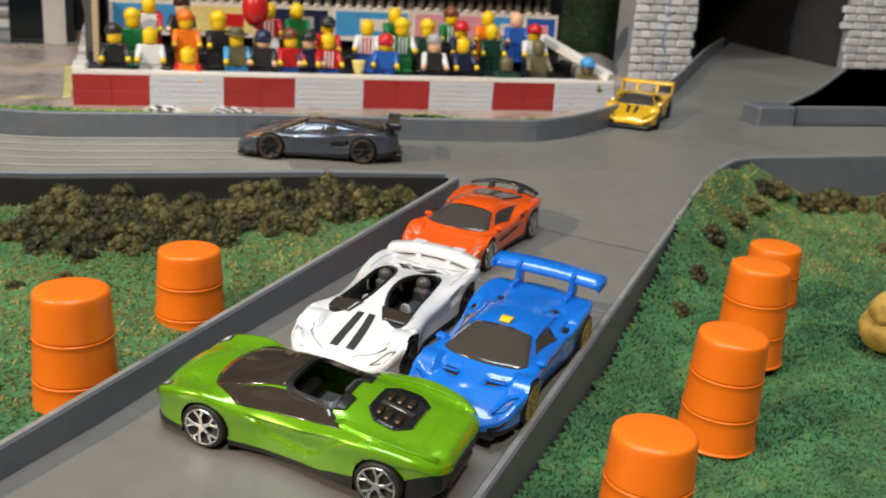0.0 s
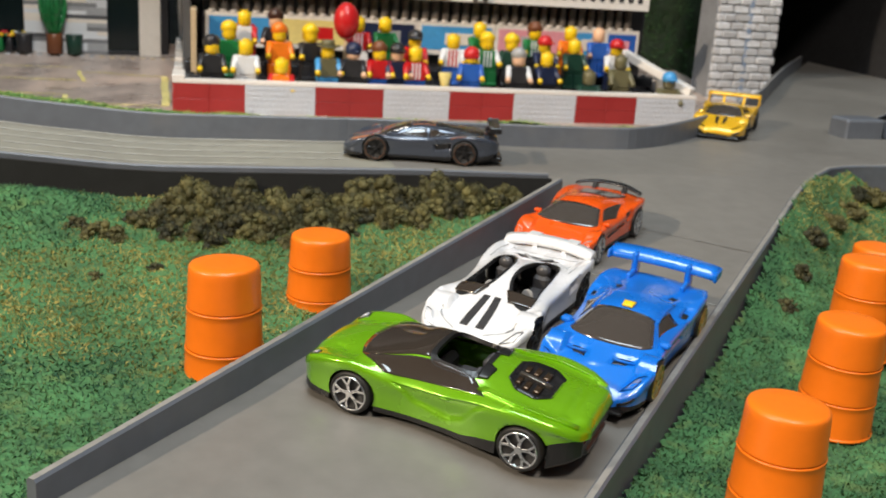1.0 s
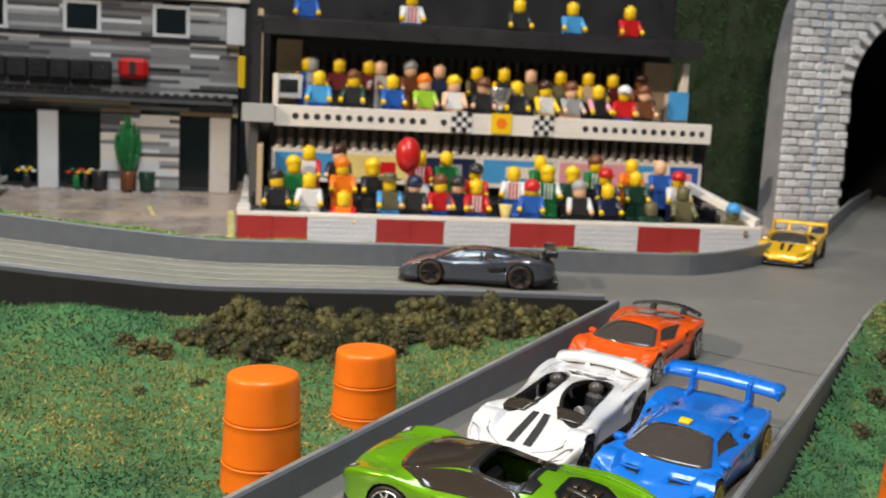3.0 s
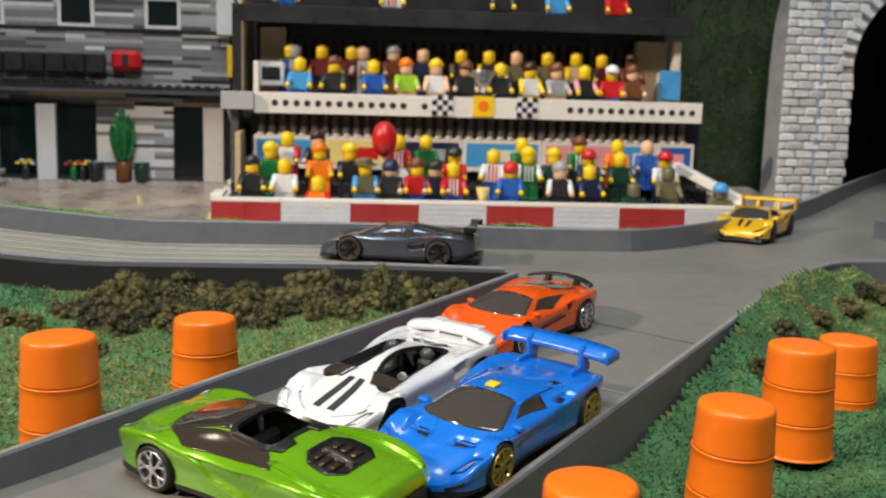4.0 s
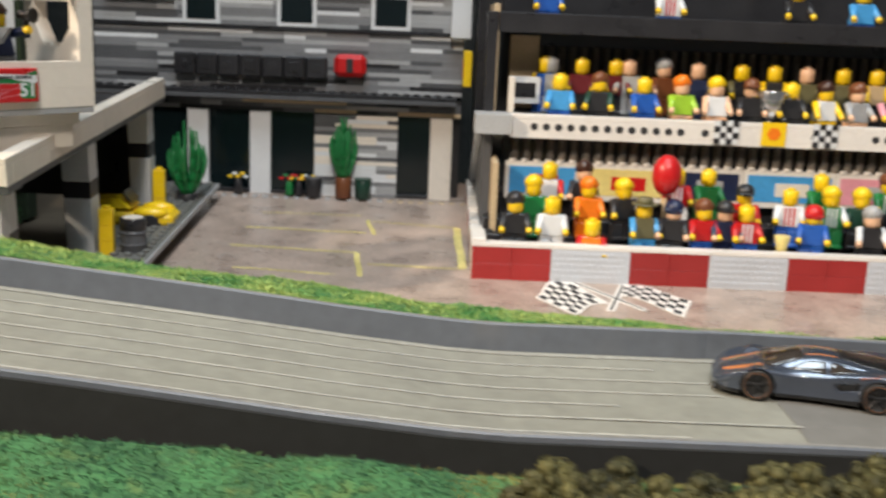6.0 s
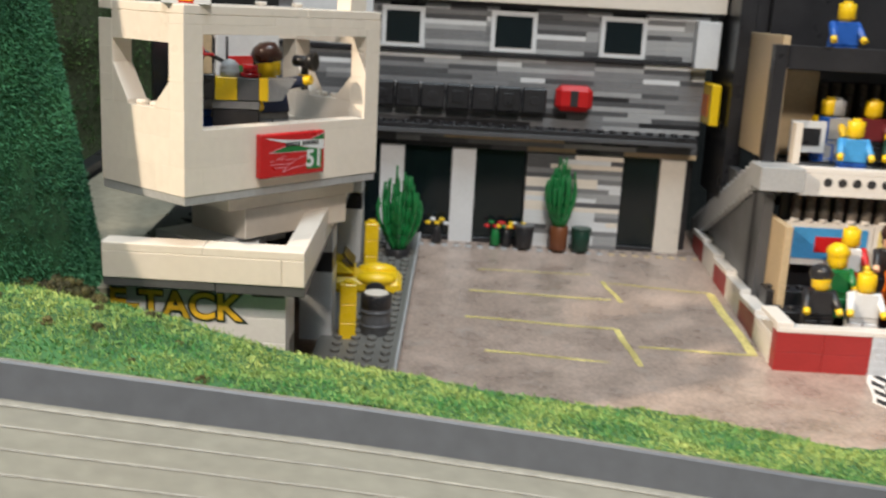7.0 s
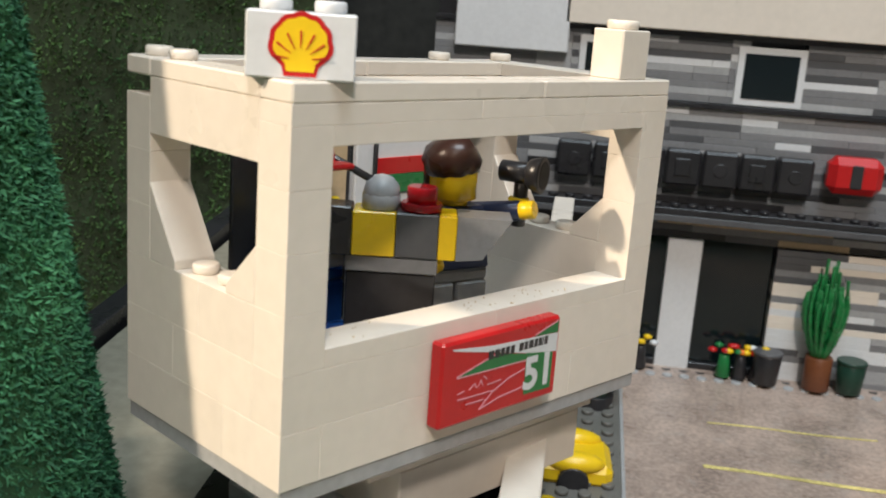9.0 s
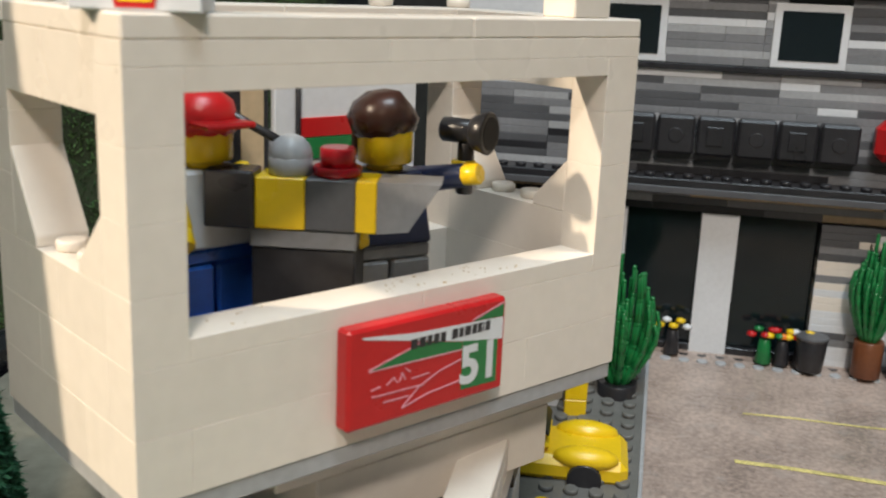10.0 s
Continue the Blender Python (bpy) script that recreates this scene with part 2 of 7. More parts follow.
def ball(bm, p, r, slot=0, scale=(1, 1, 1), sub=2, unit=MM, m=None, rough=0.0):
    pts, fs = ico(sub)
    vs = []
    off = Vector(p)
    for c in pts:
        k = 1 + (rough * noise.noise(c * 1.9 + off) if rough else 0)
        q = (Vector((c.x * scale[0], c.y * scale[1], c.z * scale[2])) * r * k + off) * unit
        vs.append(bm.verts.new(m @ q if m else q))
    for f in fs:
        g = bm.faces.new([vs[i] for i in f])
        g.material_index, g.smooth = slot, True
    return bm


def studs(bm, nx, ny, z, x0=0.0, y0=0.0, slot=0, skip=()):
    for i in range(nx):
        for j in range(ny):
            if (i, j) not in skip:
                tube(bm, (x0 + 8 * i + 4, y0 + 8 * j + 4, z), 2.4, 1.7, 12, slot=slot)
    return bm


def normals_out(bm):
    bmesh.ops.recalc_face_normals(bm, faces=bm.faces[:])
    return bm


def sweep(bm, path, profile, slot=0, closed=True):
    """Carries a profile of (sideways to the left, up) along a path in metres."""
    path = [Vector(p) for p in path]
    rings = []
    for i, p in enumerate(path):
        a, b = path[max(i - 1, 0)], path[min(i + 1, len(path) - 1)]
        d = (b - a)
        d.z = 0
        d.normalize()
        side = Vector((-d.y, d.x, 0))
        rings.append([bm.verts.new(p + side * u + Vector((0, 0, w))) for u, w in profile])
    n = len(profile)
    for a, b in zip(rings, rings[1:]):
        for k in range(n if closed else n - 1):
            f = bm.faces.new((a[k], a[(k + 1) % n], b[(k + 1) % n], b[k]))
            f.material_index = slot
    if closed:
        bm.faces.new(rings[0]).material_index = slot
        bm.faces.new(rings[-1][::-1]).material_index = slot
    return normals_out(bm)


def smooth_path(pts, step=0.008):
    """A soft line through points."""
    pts = [Vector(p) for p in pts]
    out = []
    for i in range(len(pts) - 1):
        p0, p1, p2, p3 = pts[max(i - 1, 0)], pts[i], pts[i + 1], pts[min(i + 2, len(pts) - 1)]
        n = max(2, int((p2 - p1).length / step))
        for k in range(n):
            t = k / n
            out.append(0.5 * ((2 * p1) + (p2 - p0) * t + (2 * p0 - 5 * p1 + 4 * p2 - p3) * t * t + (3 * p1 - p0 - 3 * p2 + p3) * t ** 3))
    out.append(pts[-1])
    return out


def ramp(x, pts):
    """Piecewise linear curve through (x, value) pairs."""
    return float(np.interp(x, [p[0] for p in pts], [p[1] for p in pts]))


def inside(x, y, poly):
    """Which of the points lie in a plan polygon."""
    x, y = np.asarray(x, float), np.asarray(y, float)
    hit = np.zeros(x.shape, bool)
    for (xa, ya), (xb, yb) in zip(poly, poly[1:] + poly[:1]):
        if ya != yb:
            hit ^= ((ya > y) != (yb > y)) & (x < (xb - xa) * (y - ya) / (yb - ya) + xa)
    return hit


def blades(name, spots, length, width, material, parent=None, seed=3, upright=1.0, kind="stuff"):
    """Many fibres, each a slim bent triangle pair, rooted at (point, normal) spots."""
    rng = np.random.default_rng(seed)
    P = np.array([s[0] for s in spots])
    N = np.array([s[1] for s in spots])
    n = len(P)
    d = N * upright + rng.normal(0, 0.55, (n, 3))
    d /= np.linalg.norm(d, axis=1)[:, None]
    s = np.cross(d, rng.normal(0, 1, (n, 3)))
    s /= np.linalg.norm(s, axis=1)[:, None]
    L = (length * rng.uniform(0.6, 1.35, n))[:, None]
    w = width
    bend = d + rng.normal(0, 0.35, (n, 3))
    V = np.stack([P - s * w, P + s * w, P + d * L * 0.6 + s * w * 0.8, P + bend * L], 1).reshape(-1, 3)
    i = np.arange(n)[:, None] * 4
    F = np.concatenate([i + [0, 1, 2], i + [0, 2, 3]], 1).reshape(-1)
    me = bpy.data.meshes.new(name)
    me.vertices.add(len(V))
    me.vertices.foreach_set("co", V.astype(np.float32).ravel())
    me.loops.add(len(F))
    me.loops.foreach_set("vertex_index", F.astype(np.int32))
    me.polygons.add(len(F) // 3)
    me.polygons.foreach_set("loop_start", np.arange(0, len(F), 3, dtype=np.int32))
    me.materials.append(material)
    me.update(calc_edges=True)
    return hang(name, me, parent)


def letters(text, size, material, m, parent=None, name="lettering", depth=0.0, label="", bold=0.0):
    cu = bpy.data.curves.new(name, "FONT")
    cu.body, cu.size, cu.extrude, cu.align_x, cu.align_y = text, size, depth, "CENTER", "CENTER"
    cu.offset = bold
    tmp = bpy.data.objects.new(name, cu)
    scene.collection.objects.link(tmp)
    dg = bpy.context.evaluated_depsgraph_get()
    me = bpy.data.meshes.new_from_object(tmp.evaluated_get(dg))
    bpy.data.objects.remove(tmp)
    me.materials.clear()
    me.materials.append(material)
    ob = hang(name, me, parent, label)
    ob.matrix_basis = m
    return ob


def plate_shape(bm, pts, h, m=None, slot=0, unit=MM):
    """A flat piece with the outline pts, in millimetres, h thick."""
    a = [bm.verts.new(Vector((x, y, 0)) * unit) for x, y in pts]
    b = [bm.verts.new(Vector((x, y, h)) * unit) for x, y in pts]
    fs = [bm.faces.new(a[::-1]), bm.faces.new(b)]
    n = len(pts)
    for k in range(n):
        fs.append(bm.faces.new((a[k], a[(k + 1) % n], b[(k + 1) % n], b[k])))
    for f in fs:
        f.material_index = slot
    if m:
        for v in a + b:
            v.co = m @ v.co
    return bm

# ---- the room, the layout board and the track ----
def paving_z(y):
    return -0.0083 + 0.083 * max(0.0, y - 0.696)


def wall_z(y):
    return 0.0165 - 0.035 * max(0.0, 0.42 - y)


def road_z(y):
    """The road runs down towards the front."""
    return float(np.interp(y, (-0.1, 0.10, 0.15, 0.20, 0.236, 0.263, 0.30, 0.34, 0.385, 0.42), (-0.0220, -0.0070, -0.0026, 0.0022, 0.0056, 0.0075, 0.0094, 0.0108, 0.0142, 0.0165)))


def left_top(y):
    """Upper edge of the road's left wall."""
    return 0.0236 - 0.085 * (0.350 - y)


def right_top(y):
    """Upper edge of the road's right wall, which sinks towards the front."""
    return 0.0238 - 0.133 * (0.350 - y)


def lane_z(x):
    """The lane climbs steadily to the west."""
    return float(np.interp(-x, (0.05, 0.10, 0.12, 0.16, 0.20, 0.236, 0.267, 0.31, 0.341, 0.45, 0.62), (0.0165, 0.0210, 0.0232, 0.0275, 0.0318, 0.0362, 0.0397, 0.0455, 0.0505, 0.0635, 0.08)))


def lane_y(x):
    return -0.5 * max(0.0, -0.15 - x) ** 2


room = thing("room", "plain grey room round the model layout", "room", kind="structure")
bm = bmesh.new()
box(bm, -3000, 3000, -2600, 2600, -80, -60.5, 1)
part("floor", bm, ROOM, room)
for nm, bx in (("wall_north", (-3000, 3000, 2600, 2640)), ("wall_south", (-3000, 3000, -2640, -2600)), ("wall_east", (3000, 3040, -2600, 2600)), ("wall_west", (-3040, -3000, -2600, 2600))):
    part(nm, box(bmesh.new(), *bx, -80, 2200, 1), ROOM, room)
part("ceiling", box(bmesh.new(), -3000, 3000, -2600, 2600, 2200, 2240, 1), ROOM, room)

board = part("ground", box(bmesh.new(), -1100, 1200, -500, 1500, -60, -22, 2), BOARD)
tagged(board, "brown layout board under the whole model", "ground", kind="structure")

# printed asphalt sheet of the pit yard
bm = bmesh.new()
ys = [0.44 + 0.02 * k for k in range(26)]
xs = [-0.30 + 0.03 * k for k in range(25)]
grid = [[bm.verts.new((x, y, paving_z(y))) for x in xs] for y in ys]
for a, b in zip(grid, grid[1:]):
    for k in range(len(xs) - 1):
        bm.faces.new((a[k], a[k + 1], b[k + 1], b[k]))
pavement = part("pavement", bm, PAVING)
tagged(pavement, "brownish printed asphalt sheet of the pit yard", "pavement", kind="structure")

# track walls and floor
track = thing("race_track", "grey vinyl toy race track with low side walls", "track", kind="structure")
WALL_H, WALL_T = 0.0112, 0.0027

lane = [(x, lane_y(x), lane_z(x)) for x in [-0.62 + 0.02 * k for k in range(35)]]
bm = bmesh.new()
rows_ = [[bm.verts.new((x, y + e, z - 0.0003 + (road_z(y + e) - 0.0165) * min(1.0, max(0.0, (x + 0.08) / 0.13)))) for e in (0.376, 0.400, 0.425, 0.450, 0.488)] for x, y, z in lane]
for a, b in zip(rows_, rows_[1:]):
    for k in range(4):
        bm.faces.new((a[k], b[k], b[k + 1], a[k + 1]))
part("lane_floor", normals_out(bm), TRACKPALE, track, "pale lane surface")
# worn lines along the lane
for k, e in enumerate((0.392, 0.405, 0.418, 0.431, 0.444, 0.457, 0.470, 0.4835)):
    x1 = (0.06, 0.03, 0.07, 0.02, 0.06, 0.05, 0.03, 0.07)[k]
    p = [(x, y + e, z) for x, y, z in lane if x <= x1]
    w = 0.0005 if k < 7 else 0.0014
    part("worn_line", sweep(bmesh.new(), p, [(-w, 0.0), (-w * 0.5, 0.00025), (w * 0.5, 0.00025), (w, 0.0)]), RIDGE, track)

# junction, tunnel road and right branch in one floor
outline = [(0.0585, 0.376), (0.113, 0.376), *[(0.1166 + 0.00755 * k, 0.3710 - 0.00675 * k) for k in range(9)], (0.1932, 0.3336), (0.2073, 0.350), (0.2214, 0.3664), (0.24, 0.384), (0.262, 0.398), (0.30, 0.402), (0.80, 0.41), (0.80, 0.532), (0.352, 0.527), (0.390, 0.572), (0.475, 0.650), (0.55, 0.728), (0.69, 0.88), (0.62, 1.0), (0.483, 0.819), (0.35, 0.632), (0.275, 0.545), (0.235, 0.508), (0.205, 0.486), (0.17, 0.480), (0.0585, 0.488)]
bm = bmesh.new()
f = bm.faces.new([bm.verts.new((x, y, 0)) for x, y in outline])
bmesh.ops.triangulate(bm, faces=[f])
for cut_y in (0.335, 0.355, 0.37, 0.385, 0.40, 0.42):
    bmesh.ops.bisect_plane(bm, geom=bm.verts[:] + bm.edges[:] + bm.faces[:], plane_co=(0, cut_y, 0), plane_no=(0, 1, 0))
for v in bm.verts:
    v.co.z = road_z(v.co.y)
part("junction_floor", normals_out(bm), TRACK, track)

# the road down to the front
DIR = Vector((0.6665, 0.7455, 0))
SIDE = Vector((0.7455, -0.6665, 0))
LEFT0 = Vector((-0.0647, 0.1682, 0))
RDIR = Vector((0.651, 0.759, 0))
r0 = Vector((0.0482, 0.1646, 0))


def floor_z(y, f=0.5):
    """Height of the road; towards the front it leans from its left wall (f = 0) to its right (f = 1)."""
    return road_z(y) + (0.0042 * (1 - f) - 0.0028 * f) * min(1.0, max(0.0, (0.225 - y) / 0.07))


bm = bmesh.new()
last = None
for k in range(31):
    t = 0.272 - 0.018 * k
    a, c = LEFT0 + DIR * t - SIDE * 0.001, r0 + RDIR * t + SIDE * 0.001
    row = []
    for f in (0, 0.25, 0.5, 0.75, 1):
        q = a.lerp(c, f)
        row.append(bm.verts.new((q.x, q.y, floor_z(q.y, f) - 0.0002)))
    if last:
        for i in range(4):
            bm.faces.new((last[i], row[i], row[i + 1], last[i + 1]))
    last = row
part("road_floor", normals_out(bm), TRACK, track)
for w, s0, s1 in ((0.012, -0.2, 0.02), (0.024, -0.2, 0.01), (0.037, -0.2, 0.03), (0.050, -0.2, 0.0), (0.072, -0.2, -0.02)):
    p = []
    for k in range(12):
        q = LEFT0 + DIR * (s0 + (s1 - s0) * k / 11) + SIDE * w
        p.append((q.x, q.y, floor_z(q.y, w / 0.084) - 0.0002))
    part("worn_line", sweep(bmesh.new(), p, [(-0.0004, 0.0), (-0.0002, 0.0002), (0.0002, 0.0002), (0.0004, 0.0)]), RIDGE, track)


def wall(name, pts, left, label="", down=0.012, soft=True, height=WALL_H):
    """A low wall whose inner top edge follows pts; it stands to the left or right of the line."""
    p = smooth_path(pts) if soft else pts
    t = WALL_T if left else -WALL_T
    prof = [(0, -down), (0, height - 0.0006), (t * 0.2, height), (t * 0.8, height), (t, height - 0.0006), (t, -down)]
    ob = part(name, sweep(bmesh.new(), p, prof), TRACKWALL, track, label)
    top = height + 0.00006
    part("wall_edge", sweep(bmesh.new(), p, [(t * 0.22, top - 0.0004), (t * 0.22, top), (t * 0.78, top), (t * 0.78, top - 0.0004)]), WORNEDGE, track, "pale worn upper edge")
    return ob


def on(x, y):
    return (x, y, wall_z(y))


far = [(x, y + 0.487, z) for x, y, z in lane if x < 0.12]
wall("side_wall", [*far, on(0.17, 0.479), on(0.202, 0.484), on(0.237, 0.508), on(0.28, 0.550), on(0.35, 0.632), on(0.418, 0.728), on(0.483, 0.819), on(0.56, 0.92)], True)
near = [(x, y + 0.3775, z) for x, y, z in lane if x < 0.09]
wall("side_wall", [*near, on(0.112, 0.3785)], False)
# dark sheet over the lane wall's outer face, with shade in its colour
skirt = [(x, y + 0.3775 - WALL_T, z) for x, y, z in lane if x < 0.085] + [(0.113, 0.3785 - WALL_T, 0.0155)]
part("side_skirt", sweep(bmesh.new(), skirt, [(-0.0015, 0.009), (0.0, 0.009), (0.0, -0.03), (-0.003, -0.03)]), SKIRTSHADE, track, "black outer face of the track wall, darkened for its shade")
a, b = LEFT0 + DIR * 0.011, LEFT0 + DIR * 0.272
wall("side_wall", [(*(a + (b - a) * k / 8)[:2], left_top((a + (b - a) * k / 8).y) - WALL_H) for k in range(9)], True, soft=False, down=0.03)
right = [(*(r0 + RDIR * t)[:2], right_top((r0 + RDIR * t).y) - WALL_H) for t in (-0.30, -0.2, -0.1, 0.0, 0.1, 0.2, 0.26)]
wall("side_wall", [*right, on(0.243, 0.388), on(0.262, 0.400), on(0.30, 0.4035), on(0.40, 0.406), on(0.80, 0.412)], False, down=0.03)
wall("side_wall", [on(0.379, 0.530), on(0.45, 0.532), on(0.80, 0.536)], True)
bm = box(bmesh.new(), 0, 27, -3, 14, -4, 11.6, 1.2)
ob = part("wall_end_block", bm, TRACKWALL, track, "short grey end block of the track wall")
ob.matrix_basis = pose(0.350, 0.529, 0.0165, 0, 0, 4)
wall("side_wall", [on(0.390, 0.575), on(0.475, 0.652), on(0.55, 0.730), on(0.69, 0.88)], False, height=0.0012)
# seam where two road pieces meet
p = [(*(LEFT0 + DIR * 0.2085 + SIDE * w)[:2], road_z((LEFT0 + DIR * 0.2085 + SIDE * w).y)) for w in (0.034, 0.06, 0.086)]
part("road_seam", sweep(bmesh.new(), p, [(-0.0003, -0.0003), (-0.0003, 0.0002), (0.0003, 0.0002), (0.0003, -0.0003)]), RIDGE, track)

# ---- grass, bushes, tree and hedges ----
def terrain(name, poly, height, label, cell=0.0025, density=900000, blade=0.0017, tint=None, seed=5, deep=None):
    """A flocked patch inside a plan polygon: a bumpy sheet and its fibres; deep picks zones with shade put into the
    fibre colour.
    """
    x0, x1 = min(p[0] for p in poly), max(p[0] for p in poly)
    y0, y1 = min(p[1] for p in poly), max(p[1] for p in poly)
    nx, ny = int((x1 - x0) / cell) + 1, int((y1 - y0) / cell) + 1
    root = thing(name, label, "grass", kind="stuff")

    def z_at(x, y):
        v = Vector((x * 40, y * 40, seed))
        w = Vector((x * 160, y * 160, seed))
        return height(x, y) + 0.0024 * noise.noise(v) + 0.0008 * noise.noise(w) + 0.0004 * noise.noise(w * 2.3)

    bm = bmesh.new()
    vs = {}
    gi, gj = np.meshgrid(np.arange(nx), np.arange(ny), indexing="ij")
    kept = inside(x0 + (gi + 0.5) * cell, y0 + (gj + 0.5) * cell, poly)
    for i in range(nx):
        for j in range(ny):
            if kept[i, j]:
                q = []
                for a, b in ((0, 0), (1, 0), (1, 1), (0, 1)):
                    k = (i + a, j + b)
                    if k not in vs:
                        px, py = x0 + k[0] * cell, y0 + k[1] * cell
                        vs[k] = bm.verts.new((px, py, z_at(px, py)))
                    q.append(vs[k])
                bm.faces.new(q).smooth = True
    part("turf", bm, GRASS, root)
    rng = np.random.default_rng(seed)
    area = (x1 - x0) * (y1 - y0)
    n = int(area * density)
    px, py = rng.uniform(x0, x1, n), rng.uniform(y0, y1, n)
    ok = inside(px, py, poly)
    spots = [((x, y, z_at(x, y) - 0.0003), (0, 0, 1)) for x, y in zip(px[ok].tolist(), py[ok].tolist())]
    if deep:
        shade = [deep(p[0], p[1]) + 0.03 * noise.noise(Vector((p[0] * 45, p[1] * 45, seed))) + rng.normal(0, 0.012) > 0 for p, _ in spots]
        blades("deep_fibres", [q for q, d in zip(spots, shade) if d], blade, 0.00021, SHADEBLADE, root, seed + 1, upright=0.55)
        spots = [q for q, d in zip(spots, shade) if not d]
    blades("fibres", spots, blade, 0.00021, tint or BLADE, root, seed, upright=0.55)
    return z_at


BUSHES = []


def bush_mesh(seed):
    """A lump of lichen 20 mm across: many small knobs with ragged tips."""
    rng = random.Random(seed)
    r = 0.01
    bm = bmesh.new()
    for k in range(40):
        a, b, d = rng.uniform(0, 2 * math.pi), rng.uniform(-0.1, 1), rng.uniform(0.35, 0.95)
        s = math.sqrt(max(0, 1 - b * b))
        p = Vector((math.cos(a) * s * r * d, math.sin(a) * s * r * d * 0.8, max(0.0006, b * r * d)))
        q = rng.uniform(0.13, 0.30) * r
        ball(bm, (p.x / MM, p.y / MM, p.z / MM), q / MM, sub=1, rough=0.5, scale=(rng.uniform(0.8, 1.2), rng.uniform(0.8, 1.2), rng.uniform(0.8, 1.1)))
        # ragged crumbs over each knob
        for i in range(int(90 * (q / (0.2 * r)) ** 2)):
            v = Vector((rng.gauss(0, 1), rng.gauss(0, 1), rng.gauss(0.3, 1))).normalized()
            c = p + v * q * rng.uniform(0.95, 1.22)
            t = [c + Vector((rng.uniform(-1, 1), rng.uniform(-1, 1), rng.uniform(-1, 1))) * 0.0006 for _ in range(3)]
            if min(u.z for u in t) > 0.0001:
                bm.faces.new([bm.verts.new(u) for u in t])
    me = bpy.data.meshes.new("bush")
    bm.to_mesh(me)
    bm.free()
    me.materials.append(LICHEN)
    return me


def bush(x, y, z, r, seed, tall=1.0):
    if not BUSHES:
        BUSHES.extend(bush_mesh(k) for k in range(7))
    rng = random.Random(seed)
    ob = new("bush", BUSHES[seed % 7])
    k = r / 0.01
    ob.matrix_world = pose(x, y, z - 0.001, 0, 0, rng.uniform(0, 360)) @ Matrix.Diagonal((k * rng.uniform(0.9, 1.2), k, k * tall, 1))
    return tagged(ob, "small dark brown-green lichen bush on the grass", "bush", "lichen bushes")


def left_h(x, y):
    # from the low front up to the lane's foot
    t = min(1.0, max(0.0, (y - 0.2) / 0.165))
    return 0.0025 + 0.0145 * t * t + 0.008 * t * min(1, max(0, (-0.05 - x) / 0.15))


edge_a = LEFT0 - SIDE * 0.004
grass_left = [(-0.36, 0.3705), (-0.20, 0.3705), (0.098, 0.3705), (edge_a.x + DIR.x * 0.245, edge_a.y + DIR.y * 0.245), (edge_a.x, edge_a.y), (edge_a.x - DIR.x * 0.03, edge_a.y - DIR.y * 0.03), (-0.06, -0.02), (-0.36, -0.02)]
# deep: front and back-left zones coloured as grass out of the warm light
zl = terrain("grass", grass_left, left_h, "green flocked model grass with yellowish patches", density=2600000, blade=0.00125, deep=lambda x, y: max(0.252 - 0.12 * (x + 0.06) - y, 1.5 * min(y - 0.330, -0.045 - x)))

edge_b = r0 + SIDE * 0.0036


def right_h(x, y):
    far_in = (x - edge_b.x) * SIDE.x + (y - edge_b.y) * SIDE.y
    base = -0.0075 - 0.03 * max(0.0, 0.20 - y) + 0.0035 * min(1.0, max(0.0, (y - 0.20) / 0.08)) + 0.012 * min(1.0, max(0.0, (y - 0.33) / 0.06))
    rise = min(1.0, max(0.0, (y - 0.255) / 0.065))
    return base + rise * max(0.0, right_top(y) - 0.0024 - base) * max(0.0, 1 - far_in / 0.034) ** 1.5


grass_right = [(edge_b.x - RDIR.x * 0.16, edge_b.y - RDIR.y * 0.16), (edge_b.x + RDIR.x * 0.265, edge_b.y + RDIR.y * 0.265), (0.262, 0.394), (0.30, 0.3965), (0.52, 0.401), (0.52, 0.04), (-0.02, 0.04)]
# deep: the near part is coloured as shaded grass
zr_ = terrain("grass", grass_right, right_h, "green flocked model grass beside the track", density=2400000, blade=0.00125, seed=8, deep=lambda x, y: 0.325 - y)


def mound_edge(x):
    return ramp(x, [(-0.6, 0.57), (-0.40, 0.55), (-0.36, 0.542), (-0.12, 0.540), (-0.06, 0.533), (0.03, 0.530), (0.10, 0.515), (0.2, 0.505)])


def mound_h(x, y):
    a = lane_y(x) + 0.492
    b = mound_edge(x)
    t = min(1.0, max(0.0, (y - a) / max(0.002, b - a)))
    z0 = lane_z(x) + 0.0098
    z1 = ramp(x, [(-0.6, 0.073), (-0.40, 0.062), (-0.36, 0.064), (-0.346, 0.060), (-0.329, 0.0565), (-0.311, 0.0525), (-0.2935, 0.049), (-0.2757, 0.0445), (-0.26, 0.041), (-0.2325, 0.0360), (-0.1955, 0.0325), (-0.171, 0.0303), (-0.121, 0.0262), (-0.077, 0.0225), (-0.044, 0.0200), (0.024, 0.0178), (0.07, 0.0125), (0.13, 0.008), (0.3, 0.006)])
    swell = 0.006 * math.sin(math.pi * t) * min(1.0, max(0.0, (-0.29 - x) / 0.03))
    return z0 + (z1 - z0) * t + swell


xs_ = [-0.6 + 0.02 * k for k in range(41)]
grass_far = [(x, lane_y(x) + 0.4895) for x in xs_] + [(0.24, 0.515), (0.22, 0.52)] + [(x, mound_edge(x) + 0.004) for x in reversed(xs_)]
zm = terrain("grass", grass_far, mound_h, "bright green flocked bank between track and pit yard", cell=0.003, density=2600000, blade=0.0014, tint=BANKBLADE, seed=11)
bm = bmesh.new()
